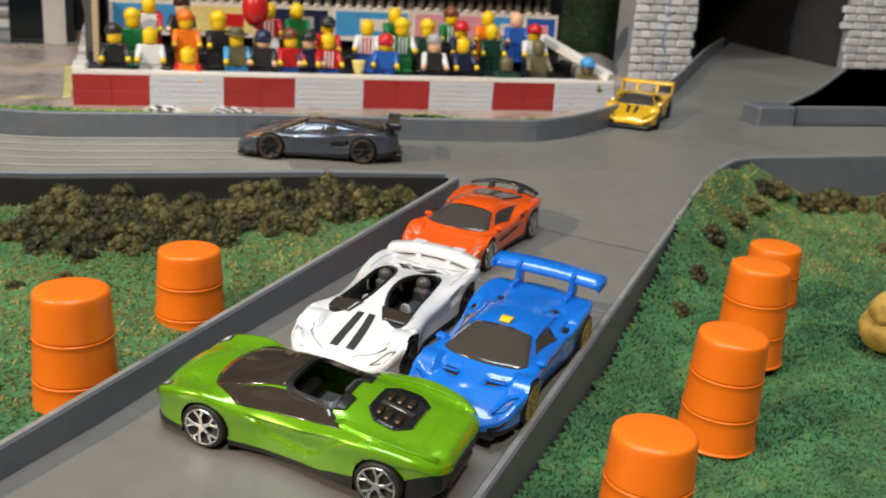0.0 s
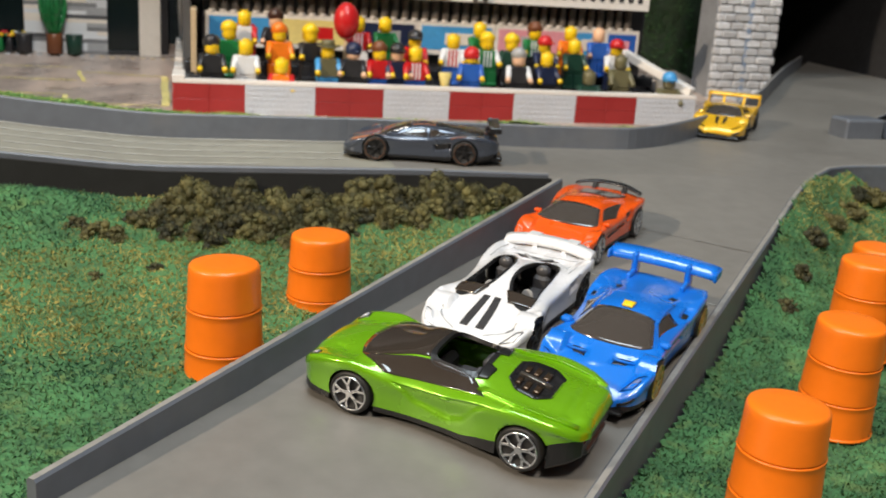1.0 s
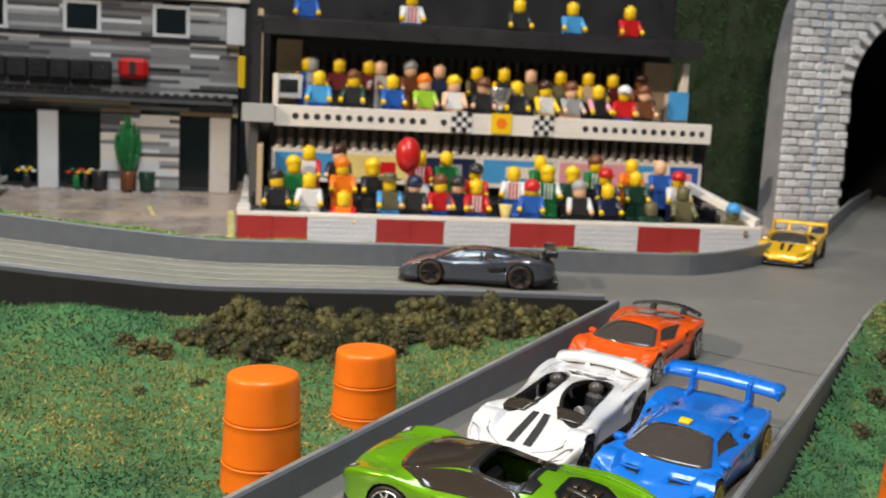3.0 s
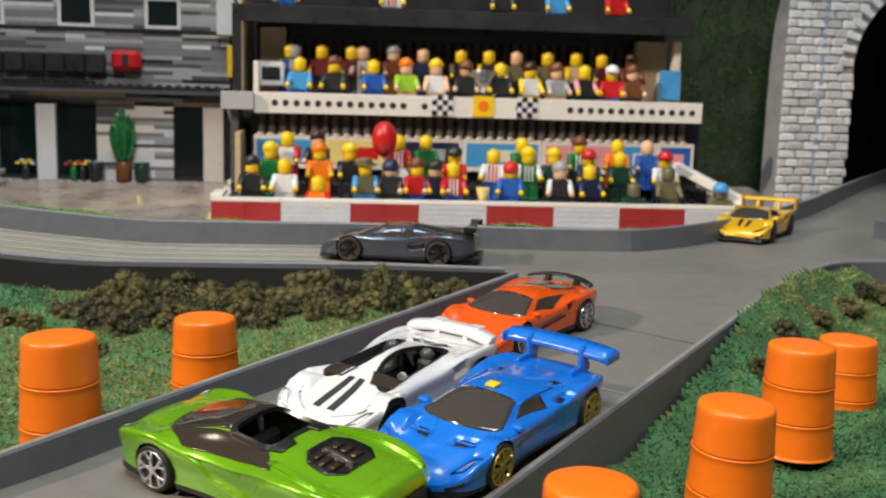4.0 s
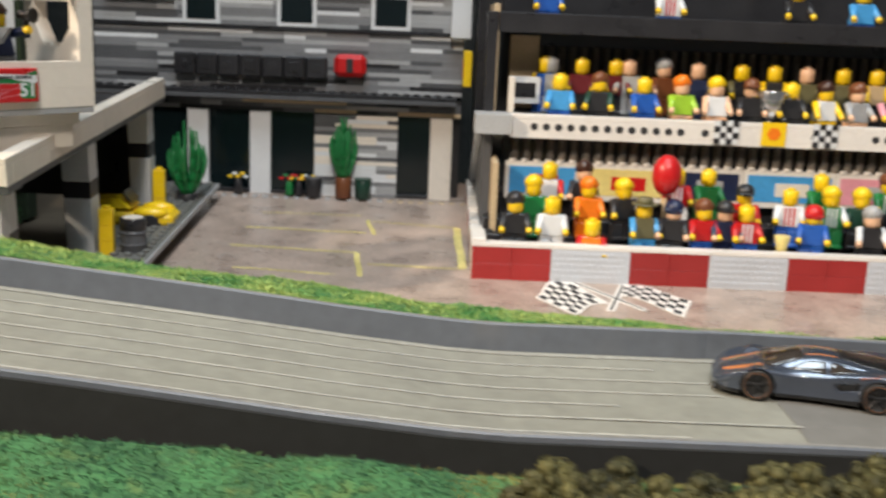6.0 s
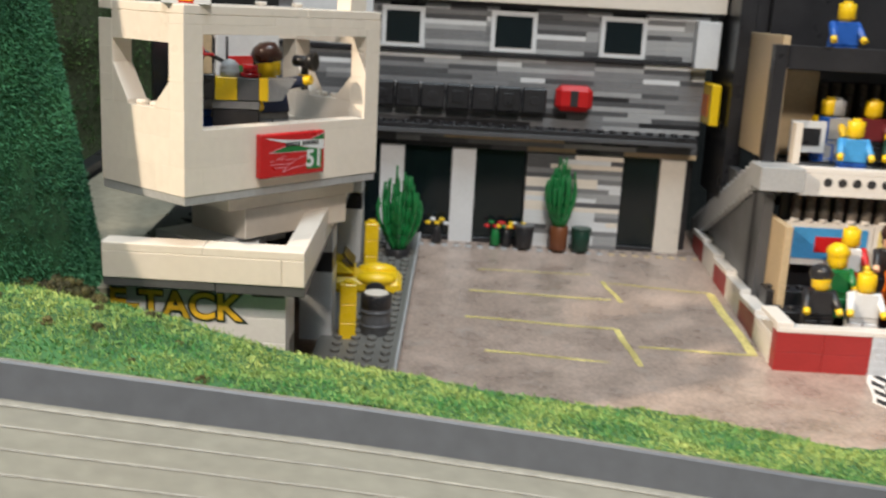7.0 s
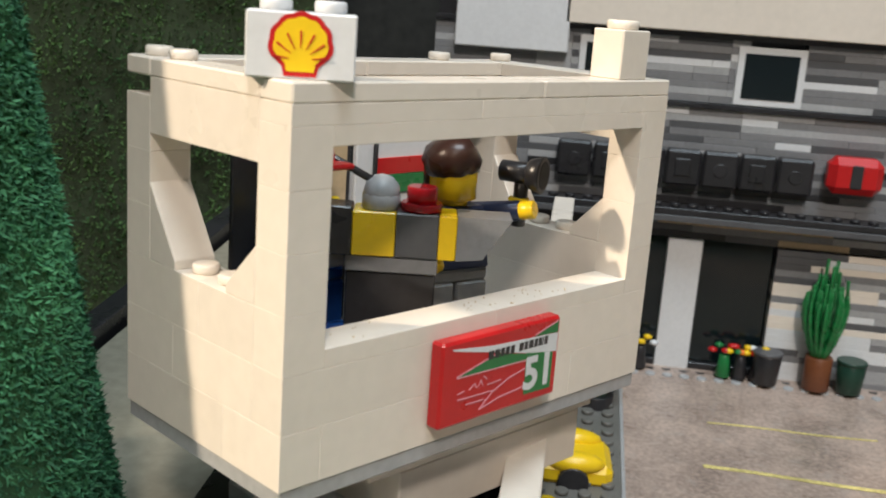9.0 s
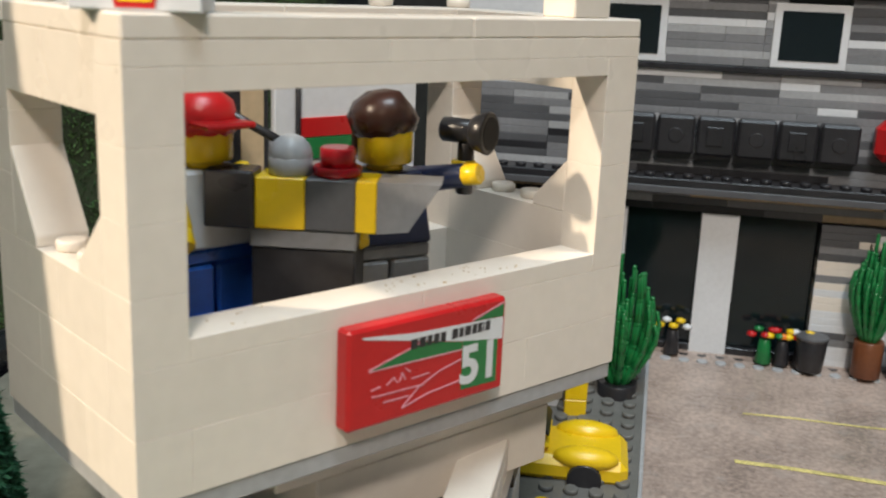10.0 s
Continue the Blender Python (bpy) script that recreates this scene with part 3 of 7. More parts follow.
sk = [(x, mound_edge(x) + 0.003, mound_h(x, mound_edge(x)) - 0.001) for x in xs_]
sweep(bm, sk, [(0, 0), (0.003, -0.002), (0.006, -0.05), (0, -0.05)])
ob = part("bank_edge", bm, GRASS)
tagged(ob, "steep green edge of the flocked bank", "grass", kind="stuff")

# a belt of lichen along the lane's foot
rng = random.Random(4)
for k in range(64):
    x = -0.041 + 0.00215 * k + rng.uniform(-0.003, 0.003)
    front = float(np.interp(x, (-0.045, -0.030, -0.015, 0.010, 0.030, 0.047, 0.063, 0.095), (0.350, 0.322, 0.326, 0.328, 0.335, 0.342, 0.351, 0.366)))
    y = front + (0.3655 - front) * ((k * 0.382) % 1.0)
    if (Vector((x, y, 0)) - LEFT0).dot(SIDE) > -0.009:
        continue
    bush(x, y, zl(x, y), rng.uniform(0.0048, 0.0062) + 0.0030 * (y - front) / max(0.008, 0.3655 - front), k, rng.uniform(0.9, 1.35))
for x, y, r in ((-0.067, 0.338, 0.0042), (-0.0605, 0.333, 0.0055), (-0.0545, 0.332, 0.0045), (-0.047, 0.346, 0.006), (-0.0275, 0.309, 0.0042), (-0.058, 0.304, 0.0026), (-0.0405, 0.307, 0.0028)):
    bush(x, y, zl(x, y), r, int(-x * 1e4))
for k in range(26):
    x = 0.262 + 0.0105 * k + rng.uniform(-0.003, 0.003)
    y = 0.382 + rng.uniform(-0.008, 0.006)
    bush(x, y, zr_(x, y), rng.uniform(0.006, 0.010), 100 + k)
for x, y, r in ((0.205, 0.325, 0.006), (0.225, 0.345, 0.006), (0.185, 0.302, 0.005), (0.30, 0.345, 0.004), (0.245, 0.362, 0.007), (0.17, 0.283, 0.004)):
    bush(x, y, zr_(x, y), r, int(x * 1e4))
for x, y, r in ((-0.333, 0.534, 0.006), (-0.339, 0.530, 0.006), (-0.346, 0.532, 0.004), (-0.352, 0.529, 0.0035), (-0.366, 0.530, 0.006), (-0.374, 0.525, 0.007), (-0.382, 0.518, 0.007), (-0.390, 0.512, 0.007), (-0.331, 0.497, 0.003), (-0.318, 0.502, 0.003), (-0.345, 0.490, 0.0025), (-0.303, 0.489, 0.002), (-0.28, 0.484, 0.0025), (-0.296, 0.515, 0.002), (-0.352, 0.508, 0.0025), (-0.340, 0.540, 0.0065), (-0.349, 0.541, 0.0075), (-0.326, 0.528, 0.004), (-0.360, 0.538, 0.008), (-0.405, 0.505, 0.008), (-0.371, 0.512, 0.005), (-0.310, 0.534, 0.003), (-0.322, 0.515, 0.0025)):
    bush(x, y, zm(x, y), r, int(-x * 1e4))


def cone_tree(x, y, z, h, r, name="conifer", label="tall dark green flocked cone tree with fuzzy fibres"):
    root = thing(name, label, "tree", pose(x, y, z))
    rng = np.random.default_rng(21)
    bm = bmesh.new()
    rings = []
    for i in range(25):
        t = i / 24
        ring = []
        for k in range(40):
            a = 2 * math.pi * k / 40
            rr = (r * (1 - t) ** 0.92 + 0.001) * (1 + 0.05 * noise.noise(Vector((math.cos(a) * 3, math.sin(a) * 3, t * 9))))
            ring.append(bm.verts.new((rr * math.cos(a), rr * math.sin(a), h * t)))
        rings.append(ring)
    for a, b in zip(rings, rings[1:]):
        for k in range(40):
            bm.faces.new((a[k], a[(k + 1) % 40], b[(k + 1) % 40], b[k])).smooth = True
    bm.faces.new(rings[-1])
    part("crown", bm, mat("tree_felt", (0.012, 0.06, 0.02), 0.95, vary=0.4, grain=400, bump=0.3), root)
    tube(bm := bmesh.new(), (0, 0, -10), 4, 14, 10, slot=0)
    part("trunk", bm, BROWN, root)
    n = 190000
    t = 1 - np.sqrt(rng.uniform(0, 1, n))
    a = rng.uniform(0, 2 * math.pi, n)
    rr = r * (1 - t) ** 0.92 + 0.001
    spots = [((q * math.cos(b), q * math.sin(b), h * c), (math.cos(b) * 0.8, math.sin(b) * 0.8, -0.35)) for q, b, c in zip(rr, a, t)]
    blades("needles", spots, 0.0014, 0.00014, TREEBLADE, root, 22)
    return root


cone_tree(-0.3838, 0.5585, 0.044, 0.256, 0.047)


def hedge(name, x0, x1, y, z0, z1, seed, curve=0.0):
    """A tall felted hedge panel with a rough face."""
    root = thing(name, "tall dark green hedge panel behind the layout", "hedge", kind="structure")
    bm = bmesh.new()
    nx, nz = int((x1 - x0) / 0.012) + 1, int((z1 - z0) / 0.012) + 1
    f = lambda u, w: (x0 + (x1 - x0) * u, y + curve * math.sin(math.pi * u) + 0.006 * noise.noise(Vector((u * 14, w * 14, seed))), z0 + (z1 - z0) * w)
    g = [[bm.verts.new(f(i / nx, j / nz)) for i in range(nx + 1)] for j in range(nz + 1)]
    for a, b in zip(g, g[1:]):
        for k in range(nx):
            bm.faces.new((a[k], a[k + 1], b[k + 1], b[k])).smooth = True
    back = box(bm, x0 / MM, x1 / MM, (y + 0.012) / MM, (y + 0.03) / MM, z0 / MM, z1 / MM, 1)
    part("panel", bm, EARTH, root)
    r2 = np.random.default_rng(seed)
    n = int((x1 - x0) * (z1 - z0) * 520000)
    spots = [(f(u, w), (0, -1, 0.1)) for u, w in zip(r2.uniform(0, 1, n), r2.uniform(0, 1, n))]
    blades("leaves", spots, 0.0020, 0.00028, HEDGE, root, seed)


hedge("hedge_1", -0.75, -0.385, 0.86, -0.02, 0.36, 31)
hedge("hedge_2", 0.345, 0.50, 0.93, -0.02, 0.34, 33, curve=-0.02)

# black cloth that closes the layout behind
bm = bmesh.new()
box(bm, -1100, 1200, 1080, 1090, -22, 700, 1)
ob = part("backdrop", bm, DARKCLOTH)
tagged(ob, "plain black cloth hung behind the layout", "backdrop", kind="structure")

# ---- toy figures: one plain mesh each ----
PAL = {"k": BLACK, "w": COOLWHITE, "y": YELLOW, "r": RED, "b": BLUE, "l": LBLUE, "n": NAVY, "g": GREEN, "e": LIME, "d": DGREEN, "o": ORANGE, "s": SKINTONE, "h": HAIR, "v": OLIVE, "m": MAROON, "p": PINK, "a": LGREY, "t": TAN, "c": BROWN}
FIG_MESHES = {}


def figure_mesh(code):
    """code: torso, arms, legs, head, headgear colour, headgear shape (0 bare, h hair, c cap, d dome, w wide brim), and stripe, - or + for a lifted arm."""
    if code in FIG_MESHES:
        return FIG_MESHES[code]
    torso, arms, legs, head, gear, shape, stripe = code
    lifted = stripe == "+"
    stripe = "-" if lifted else stripe
    keys = list(dict.fromkeys([torso, arms, legs, head, gear, stripe if stripe != "-" else torso, head]))
    ix = {k: i for i, k in enumerate(keys)}
    bm = bmesh.new()
    for sx in (-1, 1):
        box(bm, sx * 4.05 - 3.8, sx * 4.05 + 3.8, -3.6, 3.6, 0, 10.5, 0.5, ix[legs])
        box(bm, sx * 4.05 - 3.8, sx * 4.05 + 3.8, -5.2, 0, 0, 2.4, 0.5, ix[legs])
    box(bm, -7.9, 7.9, -3.4, 3.4, 10.5, 13.2, 0.6, ix[legs])
    n0 = len(bm.verts)
    box(bm, -7.8, 7.8, -3.9, 3.9, 13.2, 26.2, 0.5, ix[torso])
    bm.verts.ensure_lookup_table()
    for v in list(bm.verts)[n0:]:
        if v.co.z > 0.020:
            v.co.x *= 0.70
    if stripe != "-":
        for sx in (-2.6, 0, 2.6):
            box(bm, sx - 0.65, sx + 0.65, -4.15, -3.5, 13.8, 25.6, 0.1, ix[stripe])
    for sx in (-1, 1):
        turn = Euler((-0.8, 0, -sx * 0.12)).to_matrix().to_4x4() @ Euler((0, -sx * 0.24, 0)).to_matrix().to_4x4()
        if lifted and sx > 0:
            turn = Vector((-5.0, 8.0, -2.0)).to_track_quat("Z", "Y").to_matrix().to_4x4()
        turn = Matrix.Translation((sx * 0.0068, 0, 0.0238)) @ turn
        tube(bm, (0, 0, -9.4), 2.1, 11.0, 8, 2.5, slot=ix[arms], m=turn)
        tube(bm, (0, 0, -12.4), 1.9, 3.4, 8, slot=ix[head], m=turn)
    tube(bm, (0, 0, 26.0), 3.2, 1.8, 12, slot=ix[head])
    tube(bm, (0, 0, 27.4), 4.8, 8.6, 16, slot=ix[head])
    if shape == "0":
        tube(bm, (0, 0, 35.8), 2.5, 1.7, 12, slot=ix[head])
    elif shape == "h":
        ball(bm, (0, 0.7, 35.0), 5.8, ix[gear], (1.04, 1.08, 0.88), 2, rough=0.25)
        ball(bm, (0, 3.2, 31.5), 4.4, ix[gear], (1.15, 0.7, 1.1), 2, rough=0.2)
    elif shape == "c":
        ball(bm, (0, 0.3, 34.2), 6.0, ix[gear], (0.98, 1.0, 0.86), 2)
        box(bm, -4.4, 4.4, -9.0, -2.0, 33.2, 34.2, 0.4, ix[gear])
    elif shape == "d":
        ball(bm, (0, 0.2, 33.2), 6.2, ix[gear], (1, 1.05, 0.95), 2)
        box(bm, -5.4, 5.4, -5.6, 2, 31.6, 33.0, 0.5, ix[gear])
    elif shape == "w":
        tube(bm, (0, 0, 34.2), 8.2, 0.9, 18, slot=ix[gear])
        tube(bm, (0, 0, 35.0), 5.4, 4.0, 16, 4.4, slot=ix[gear])
    me = bpy.data.meshes.new("toy_figure")
    bm.to_mesh(me)
    bm.free()
    for k in keys:
        me.materials.append(PAL[k])
    FIG_MESHES[code] = me
    return me


HUES = {"k": "black", "w": "white", "y": "yellow", "r": "red", "b": "blue", "l": "light blue", "n": "navy", "g": "green", "e": "lime", "d": "dark green", "o": "orange", "s": "pale", "h": "dark brown", "v": "olive", "m": "maroon", "p": "pink", "a": "grey", "t": "tan", "c": "brown"}
GEAR = {"0": "a bare head", "h": "moulded hair", "c": "a cap", "d": "a round helmet", "w": "a brimmed hat"}


def figure(code, m, group="spectators", where="in the stand"):
    ob = new("toy_figure", figure_mesh(code))
    ob.matrix_world = m
    hat = GEAR[code[5]] if code[5] == "0" else GEAR[code[5]].replace("a ", "a %s " % HUES[code[4]]).replace("moulded", HUES[code[4]] + " moulded")
    return tagged(ob, "toy figure, %s top, %s, %s" % (HUES[code[0]], hat, where), "toy figure", group)

# ---- grandstand ----
SX, SY = -0.0452, 0.6985
stand = thing("grandstand", "two-tier white brick-built grandstand with red and white front wall", "grandstand", pose(SX, SY, -0.0083, 0, 0, 0.3))

FRONT_H = 20.6


def dot_panel():
    bm = bmesh.new()
    box(bm, 0.05, 47.95, 0, 8, 0, FRONT_H, 0.3)
    for r in range(5):
        for k in range(11):
            x = 4 + 4 * k - (2 if r % 2 else 0)
            box(bm, x - 1.3, x + 1.3, -0.35, 0.3, 2.6 + r * 3.6, 4.6 + r * 3.6, 0.12)
    return bm


def plain_panel():
    bm = bmesh.new()
    for r in range(2):
        for k in range(2):
            box(bm, 24 * k + 0.05, 24 * k + 23.95, 0, 8, r * 10.3 + 0.03, r * 10.3 + 10.27, 0.22)
    return bm


me_red = part("brick", plain_panel(), DRED, stand).data
me_dot = part("brick", dot_panel(), DOTGREY, stand).data
bpy.data.objects["brick"].matrix_basis = pose(0, 0, 0)
bpy.data.objects["brick.001"].matrix_basis = pose(0.048, 0, 0)
for k in range(2, 8):
    hang("brick", me_dot if k % 2 else me_red, stand).matrix_basis = pose(0.048 * k, 0, 0)
for k in range(8):
    part("top_tile", box(bmesh.new(), 48 * k + 0.04, 48 * k + 47.96, -0.2, 8, FRONT_H, FRONT_H + 2.6, 0.25), STANDWHITE, stand)
# left side wall runs back along the yard, in red and white
bm_r, bm_w = bmesh.new(), bmesh.new()
for k in range(6):
    z = 0.083 * (8 + 32 * k)
    b = box(bmesh.new(), -0.1, 7.9, 8.05 + 32 * k, 39.95 + 32 * k, z - 6, z + 13.5, 0.25)
    part("brick", b, DRED if k % 2 else STANDWHITE, stand)
    part("top_tile", box(bmesh.new(), -0.3, 8.1, 8.05 + 32 * k, 39.95 + 32 * k, z + 13.5, z + 16.7, 0.25), STANDWHITE, stand)
part("corner_post", box(bmesh.new(), -0.3, 8.1, 0.1, 30, FRONT_H + 2.6, FRONT_H + 5.2, 0.3), STANDWHITE, stand)
# right side: a sloped rail down to the front
turn = pose(0.381, 0.004, 0.0225, 20, 0, 38)
part("sloped_rail", box(bmesh.new(), -4, 4, 0, 66, 0, 6, 0.4, m=turn), STANDWHITE, stand)
part("side_post", box(bmesh.new(), 366, 374, 34, 42, 0, 34, 0.3), STANDWHITE, stand)

# stepped lower tier
for k, (y0, z) in enumerate(((8, 2), (22, 12), (36, 21), (50, 29))):
    bm = box(bmesh.new(), 8, 372, y0, y0 + 14.2, 0, z, 0.3)
    studs(bm, 45, 1, z, 8, y0 + 3)
    part("step", bm, BLACK, stand)
# poster boards
for k, (w, colour, inner) in enumerate(((50, LBLUE, RED), (62, CREAM, RED), (48, NAVY, LGREY), (62, LBLUE, WHITE), (62, PINK, LGREY), (30, LBLUE, WHITE), (30, BLUE, PINK))):
    x = 22 + (0, 50, 112, 160, 222, 284, 314)[k]
    bm = box(bmesh.new(), x + 0.2, x + w - 0.2, 76.5, 80, 38, 63, 0.3)
    studs(bm, int(w // 8), 1, 63, x + 1, 74)
    pb = part("poster_board", bm, STANDWHITE, stand, "white framed advert board")
    part("poster", box(bmesh.new(), x + 3, x + w - 3, 76.1, 76.6, 42, 60, 0.1), colour, pb)
    part("poster_mark", box(bmesh.new(), x + 0.35 * w, x + 0.72 * w, 75.8, 76.2, 46, 55, 0.1), inner, pb)
# clear smoky back of the lower tier: stacked studs
SMOKE = mat("smoky_clear_plastic", (0.15, 0.13, 0.11), 0.25, vary=0.3)
rod = tube(bmesh.new(), (0, 0, 0), 2.9, 38, 10)
for r in range(1, 5):
    tube(rod, (0, 0, 8 * r - 0.6), 3.3, 1.2, 10)
rod_me = part("back_rod", rod, SMOKE, stand).data
for k in range(42):
    (hang("back_rod", rod_me, stand) if k else bpy.data.objects["back_rod"]).matrix_basis = pose((28 + 8 * k) * MM, 0.081, 0.044)
part("back_panel", box(bmesh.new(), 20, 372, 84, 87, 0, 82, 0.3), BLACK, stand)
# balcony beam with its holes
BX0, BX1, BY, BZ0, BZ1 = 23, 367, 67, 79.7, 95.2
for nm, z0, z1 in (("beam_plate", BZ0, BZ0 + 3.2), ("beam_tile", BZ1 - 3.2, BZ1)):
    part(nm, box(bmesh.new(), BX0, BX1, BY, BY + 8, z0, z1, 0.25), STANDWHITE, stand)
part("beam", box(bmesh.new(), BX0, BX1, BY, BY + 8, BZ0 + 3.25, BZ1 - 3.25, 0.2), STANDWHITE, stand)
hole = bmesh.new()
tube(hole, (0, -0.15, 0), 2.5, 0.5, 14, axis="y")
hole_me = part("hole", hole, MATTBLACK, stand).data
bpy.data.objects["hole"].matrix_basis = pose((BX0 + 16) * MM, BY * MM, 0.0874)
for k in range(1, 41):
    if k in (13, 16, 17, 18, 21, 22, 25, 26, 27):
        continue
    hang("hole", hole_me, stand).matrix_basis = pose((BX0 + 16 + 8 * k) * MM, BY * MM, 0.0874)
part("balcony_floor", box(bmesh.new(), BX0, BX1, BY + 8, BY + 76, BZ0, BZ0 + 4, 0.3), TAN, stand)
part("balcony_step", box(bmesh.new(), BX0 + 2, BX1 - 2, BY + 28, BY + 76, BZ0 + 4, BZ0 + 14, 0.3), DGREY, stand)
part("balcony_back", box(bmesh.new(), BX0 - 4, BX1 - 10, BY + 76, BY + 80, 60, 205, 0.3), BLACK, stand)
# side pillars and panels of the upper tier
for k, (x0, x1, y0, z0, z1, m_) in enumerate(((24, 44, 118, 95, 145, TAN), (22, 26, 80, 95, 118, WHITE), (352, 358, 100, 95, 143, WHITE), (326, 352, 118, 95, 143, TAN), (340, 358, 96, 95, 118, WHITE))):
    part("side_pillar", box(bmesh.new(), x0, x1, y0, y0 + 8, z0, z1, 0.3), m_, stand)
ob = part("sign_board", box(bmesh.new(), 24, 44, 95, 97, 100, 118, 0.3), COOLWHITE, stand, "white board with a black printed mark")
part("sign_mark", box(bmesh.new(), 27, 41, 94.6, 95.2, 104, 114, 0.1), BLACK, ob)
ob = part("sign_board", box(bmesh.new(), 340, 357, 94, 96, 97, 120, 0.3), LBLUE, stand, "pale blue board")
# upper black deck
bm = box(bmesh.new(), 12, 362, 88, 160, 152, 158, 0.3)
studs(bm, 43, 1, 158, 14, 90)
part("upper_deck", bm, BLACK, stand)
part("upper_front", box(bmesh.new(), 12, 362, 84, 88, 147, 160, 0.3), BLACK, stand)
part("upper_back", box(bmesh.new(), 12, 362, 150, 156, 150, 300, 0.3), BLACK, stand)
# smoke panels of the upper tier
for k in range(40):
    hang("back_rod", rod_me, stand).matrix_basis = pose((30 + 8 * k) * MM, 0.139, 0.100)
# left outside: dark side frame, grey stair and sign
part("side_panel", box(bmesh.new(), 6, 12, 70, 200, 0, 82, 0.3), DGREY, stand)
part("side_panel", box(bmesh.new(), 2, 12, 150, 206, 60, 300, 0.3), BLACK, stand)
part("side_panel", box(bmesh.new(), 10, 14, 84, 150, 95, 165, 0.3), TAN, stand)
part("side_pillar", box(bmesh.new(), 6, 13, 82, 90, 0, 160, 0.3), BLACK, stand)
part("side_panel", box(bmesh.new(), 12, 16, 44, 84, 0, 66, 0.3), TAN, stand)
for k in range(18):
    part("stair_tread", box(bmesh.new(), 2, 22, 84 + 7.4 * k, 93 + 7.4 * k, 78 - 3.4 * k, 93 - 3.4 * k, 0.2), LGREY, stand)
part("stair_head", box(bmesh.new(), 0, 24, 60, 84, 82, 95, 0.3), LGREY, stand)
ob = part("hanging_sign", box(bmesh.new(), -7, -1, 163, 201, 105, 131, 0.6), YELLOW, stand, "yellow hanging sign with an orange mark")
part("sign_mark", box(bmesh.new(), -7.4, -6.8, 170, 190, 110, 124, 0.2), ORANGE, ob)

# flags hung on the beam
for x, kind in ((164.6, 0), (195.8, 1), (229.4, 0)):
    fl = thing("small_flag", "black and white chequered flag on the balcony beam" if not kind else "yellow flag with an orange mark on the balcony", "flag", stand.matrix_world @ pose(x * MM, (BY - 0.9) * MM, 0.0893), "balcony flags")
    part("cloth", box(bmesh.new(), -8, 8, 0, 0.6, -8.5, 7, 0.1), COOLWHITE if not kind else YELLOW, fl)
    bm = bmesh.new()
    if kind:
        tube(bm, (0, -0.25, -0.5), 4.6, 0.5, 6, axis="y")
        part("flag_mark", bm, ORANGE, fl)
    else:
        for i in range(4):
            for j in range(4):
                if (i + j) % 2 == 0:
                    part("chequer", box(bmesh.new(), -8 + 4 * i, -4 + 4 * i, -0.2, 0.2, -8.5 + 3.9 * j, -4.6 + 3.9 * j, 0.05), BLACK, fl)

# red balloon on a stick
bl = thing("balloon", "shiny red toy balloon on a pale stick", "balloon", pose(0.0744, 0.727, 0.022))
bm = bmesh.new()
ball(bm, (0, 0, 34), 10, 0, (0.92, 0.92, 1.3), 3)
tube(bm, (0, 0, 19.5), 1.2, 2.5, 8, 0.8)
part("bladder", bm, RED, bl, smooth=True)
bm = tube(bmesh.new(), (0, 0, 0), 1.6, 20, 8)
part("stick", bm, TAN, bl)

# silver cup on the balcony
cup_ = thing("trophy", "silver two-handled trophy cup", "trophy", pose(0.151, 0.781, 0.0776))
bm = bmesh.new()
tube(bm, (0, 0, 0), 5, 4, 14)
tube(bm, (0, 0, 4), 2, 6, 12)
tube(bm, (0, 0, 10), 3, 20, 18, 10)
part("bowl", bm, SILVER, cup_)
for sx in (-1, 1):
    pts = [(sx * (8 + 5 * math.sin(a)) * MM, 0, (20 + 9 * math.cos(a)) * MM) for a in [math.pi * k / 8 for k in range(9)]]
    cu = bmesh.new()
    for a, b in zip(pts, pts[1:]):
        d = Vector(b) - Vector(a)
        tube(cu, (0, 0, 0), 1.0, d.length / MM, 6, m=Matrix.Translation(a) @ d.to_track_quat("Z", "Y").to_matrix().to_4x4())
    part("handle", cu, SILVER, cup_)
gold = thing("small_trophy", "small golden toy cup at the front wall", "trophy", pose(0.145, 0.711, -0.006))
bm = bmesh.new()
tube(bm, (0, 0, 0), 4, 20, 12)
tube(bm, (0, 0, 20), 3, 10, 12, 5)
part("cup", bm, CREAM, gold)

# spectators, row by row: millimetres along the stand, then their colours
ROW0 = "28:orryy0- 255:dddvv0-"
ROW1 = "-19:kkkykh- 4:wwwyy0- 61:vllyvw- 79:kkksnd- 98:rrbych- 111:nnnskc- 124:rrbyy0w 166:bbbyrd- 202:kwksah- 224:nnkyy0- 283:vvvvv0-"
ROW2 = "-7:gggyyh- 28:oooyoh- 50:kkkyyh- 126:rrkykc- 155:wwbyy0r 181:gwgyyhw 200:ddkyyh- 226:nnkyrc- 250:dddyy0- 284:wwnyrc-"
ROW3 = "4:wrryy0- 26:kkkshh- 86:rrwyy0w 106:gggyy0- 178:gggyy0- 222:ggkychw 251:oooyy0- 274:bbbsp0-"
ROWA = "11:llbyy0- 37:kdkych- 67:bbbyy0- 92:eessoh- 115:wsssyh- 138:kkkscc- 165:kkkyy0- 188:wyyyhh- 209:aassch- 231:kpkyy0- 253:rrbywc- 269:ccksch-"
ROWB = "2:bybyy0- 6:aaaaa0- 27:mmkyy0- 50:mmkyv0- 59:aaasa0- 83:cccsah- 106:nnnsp0- 136:kvkyy0- 158:kykyy0- 180:vvksy0- 205:vvkyy0- 228:tykyy0- 249:mkkyy0- 273:cckchc-"

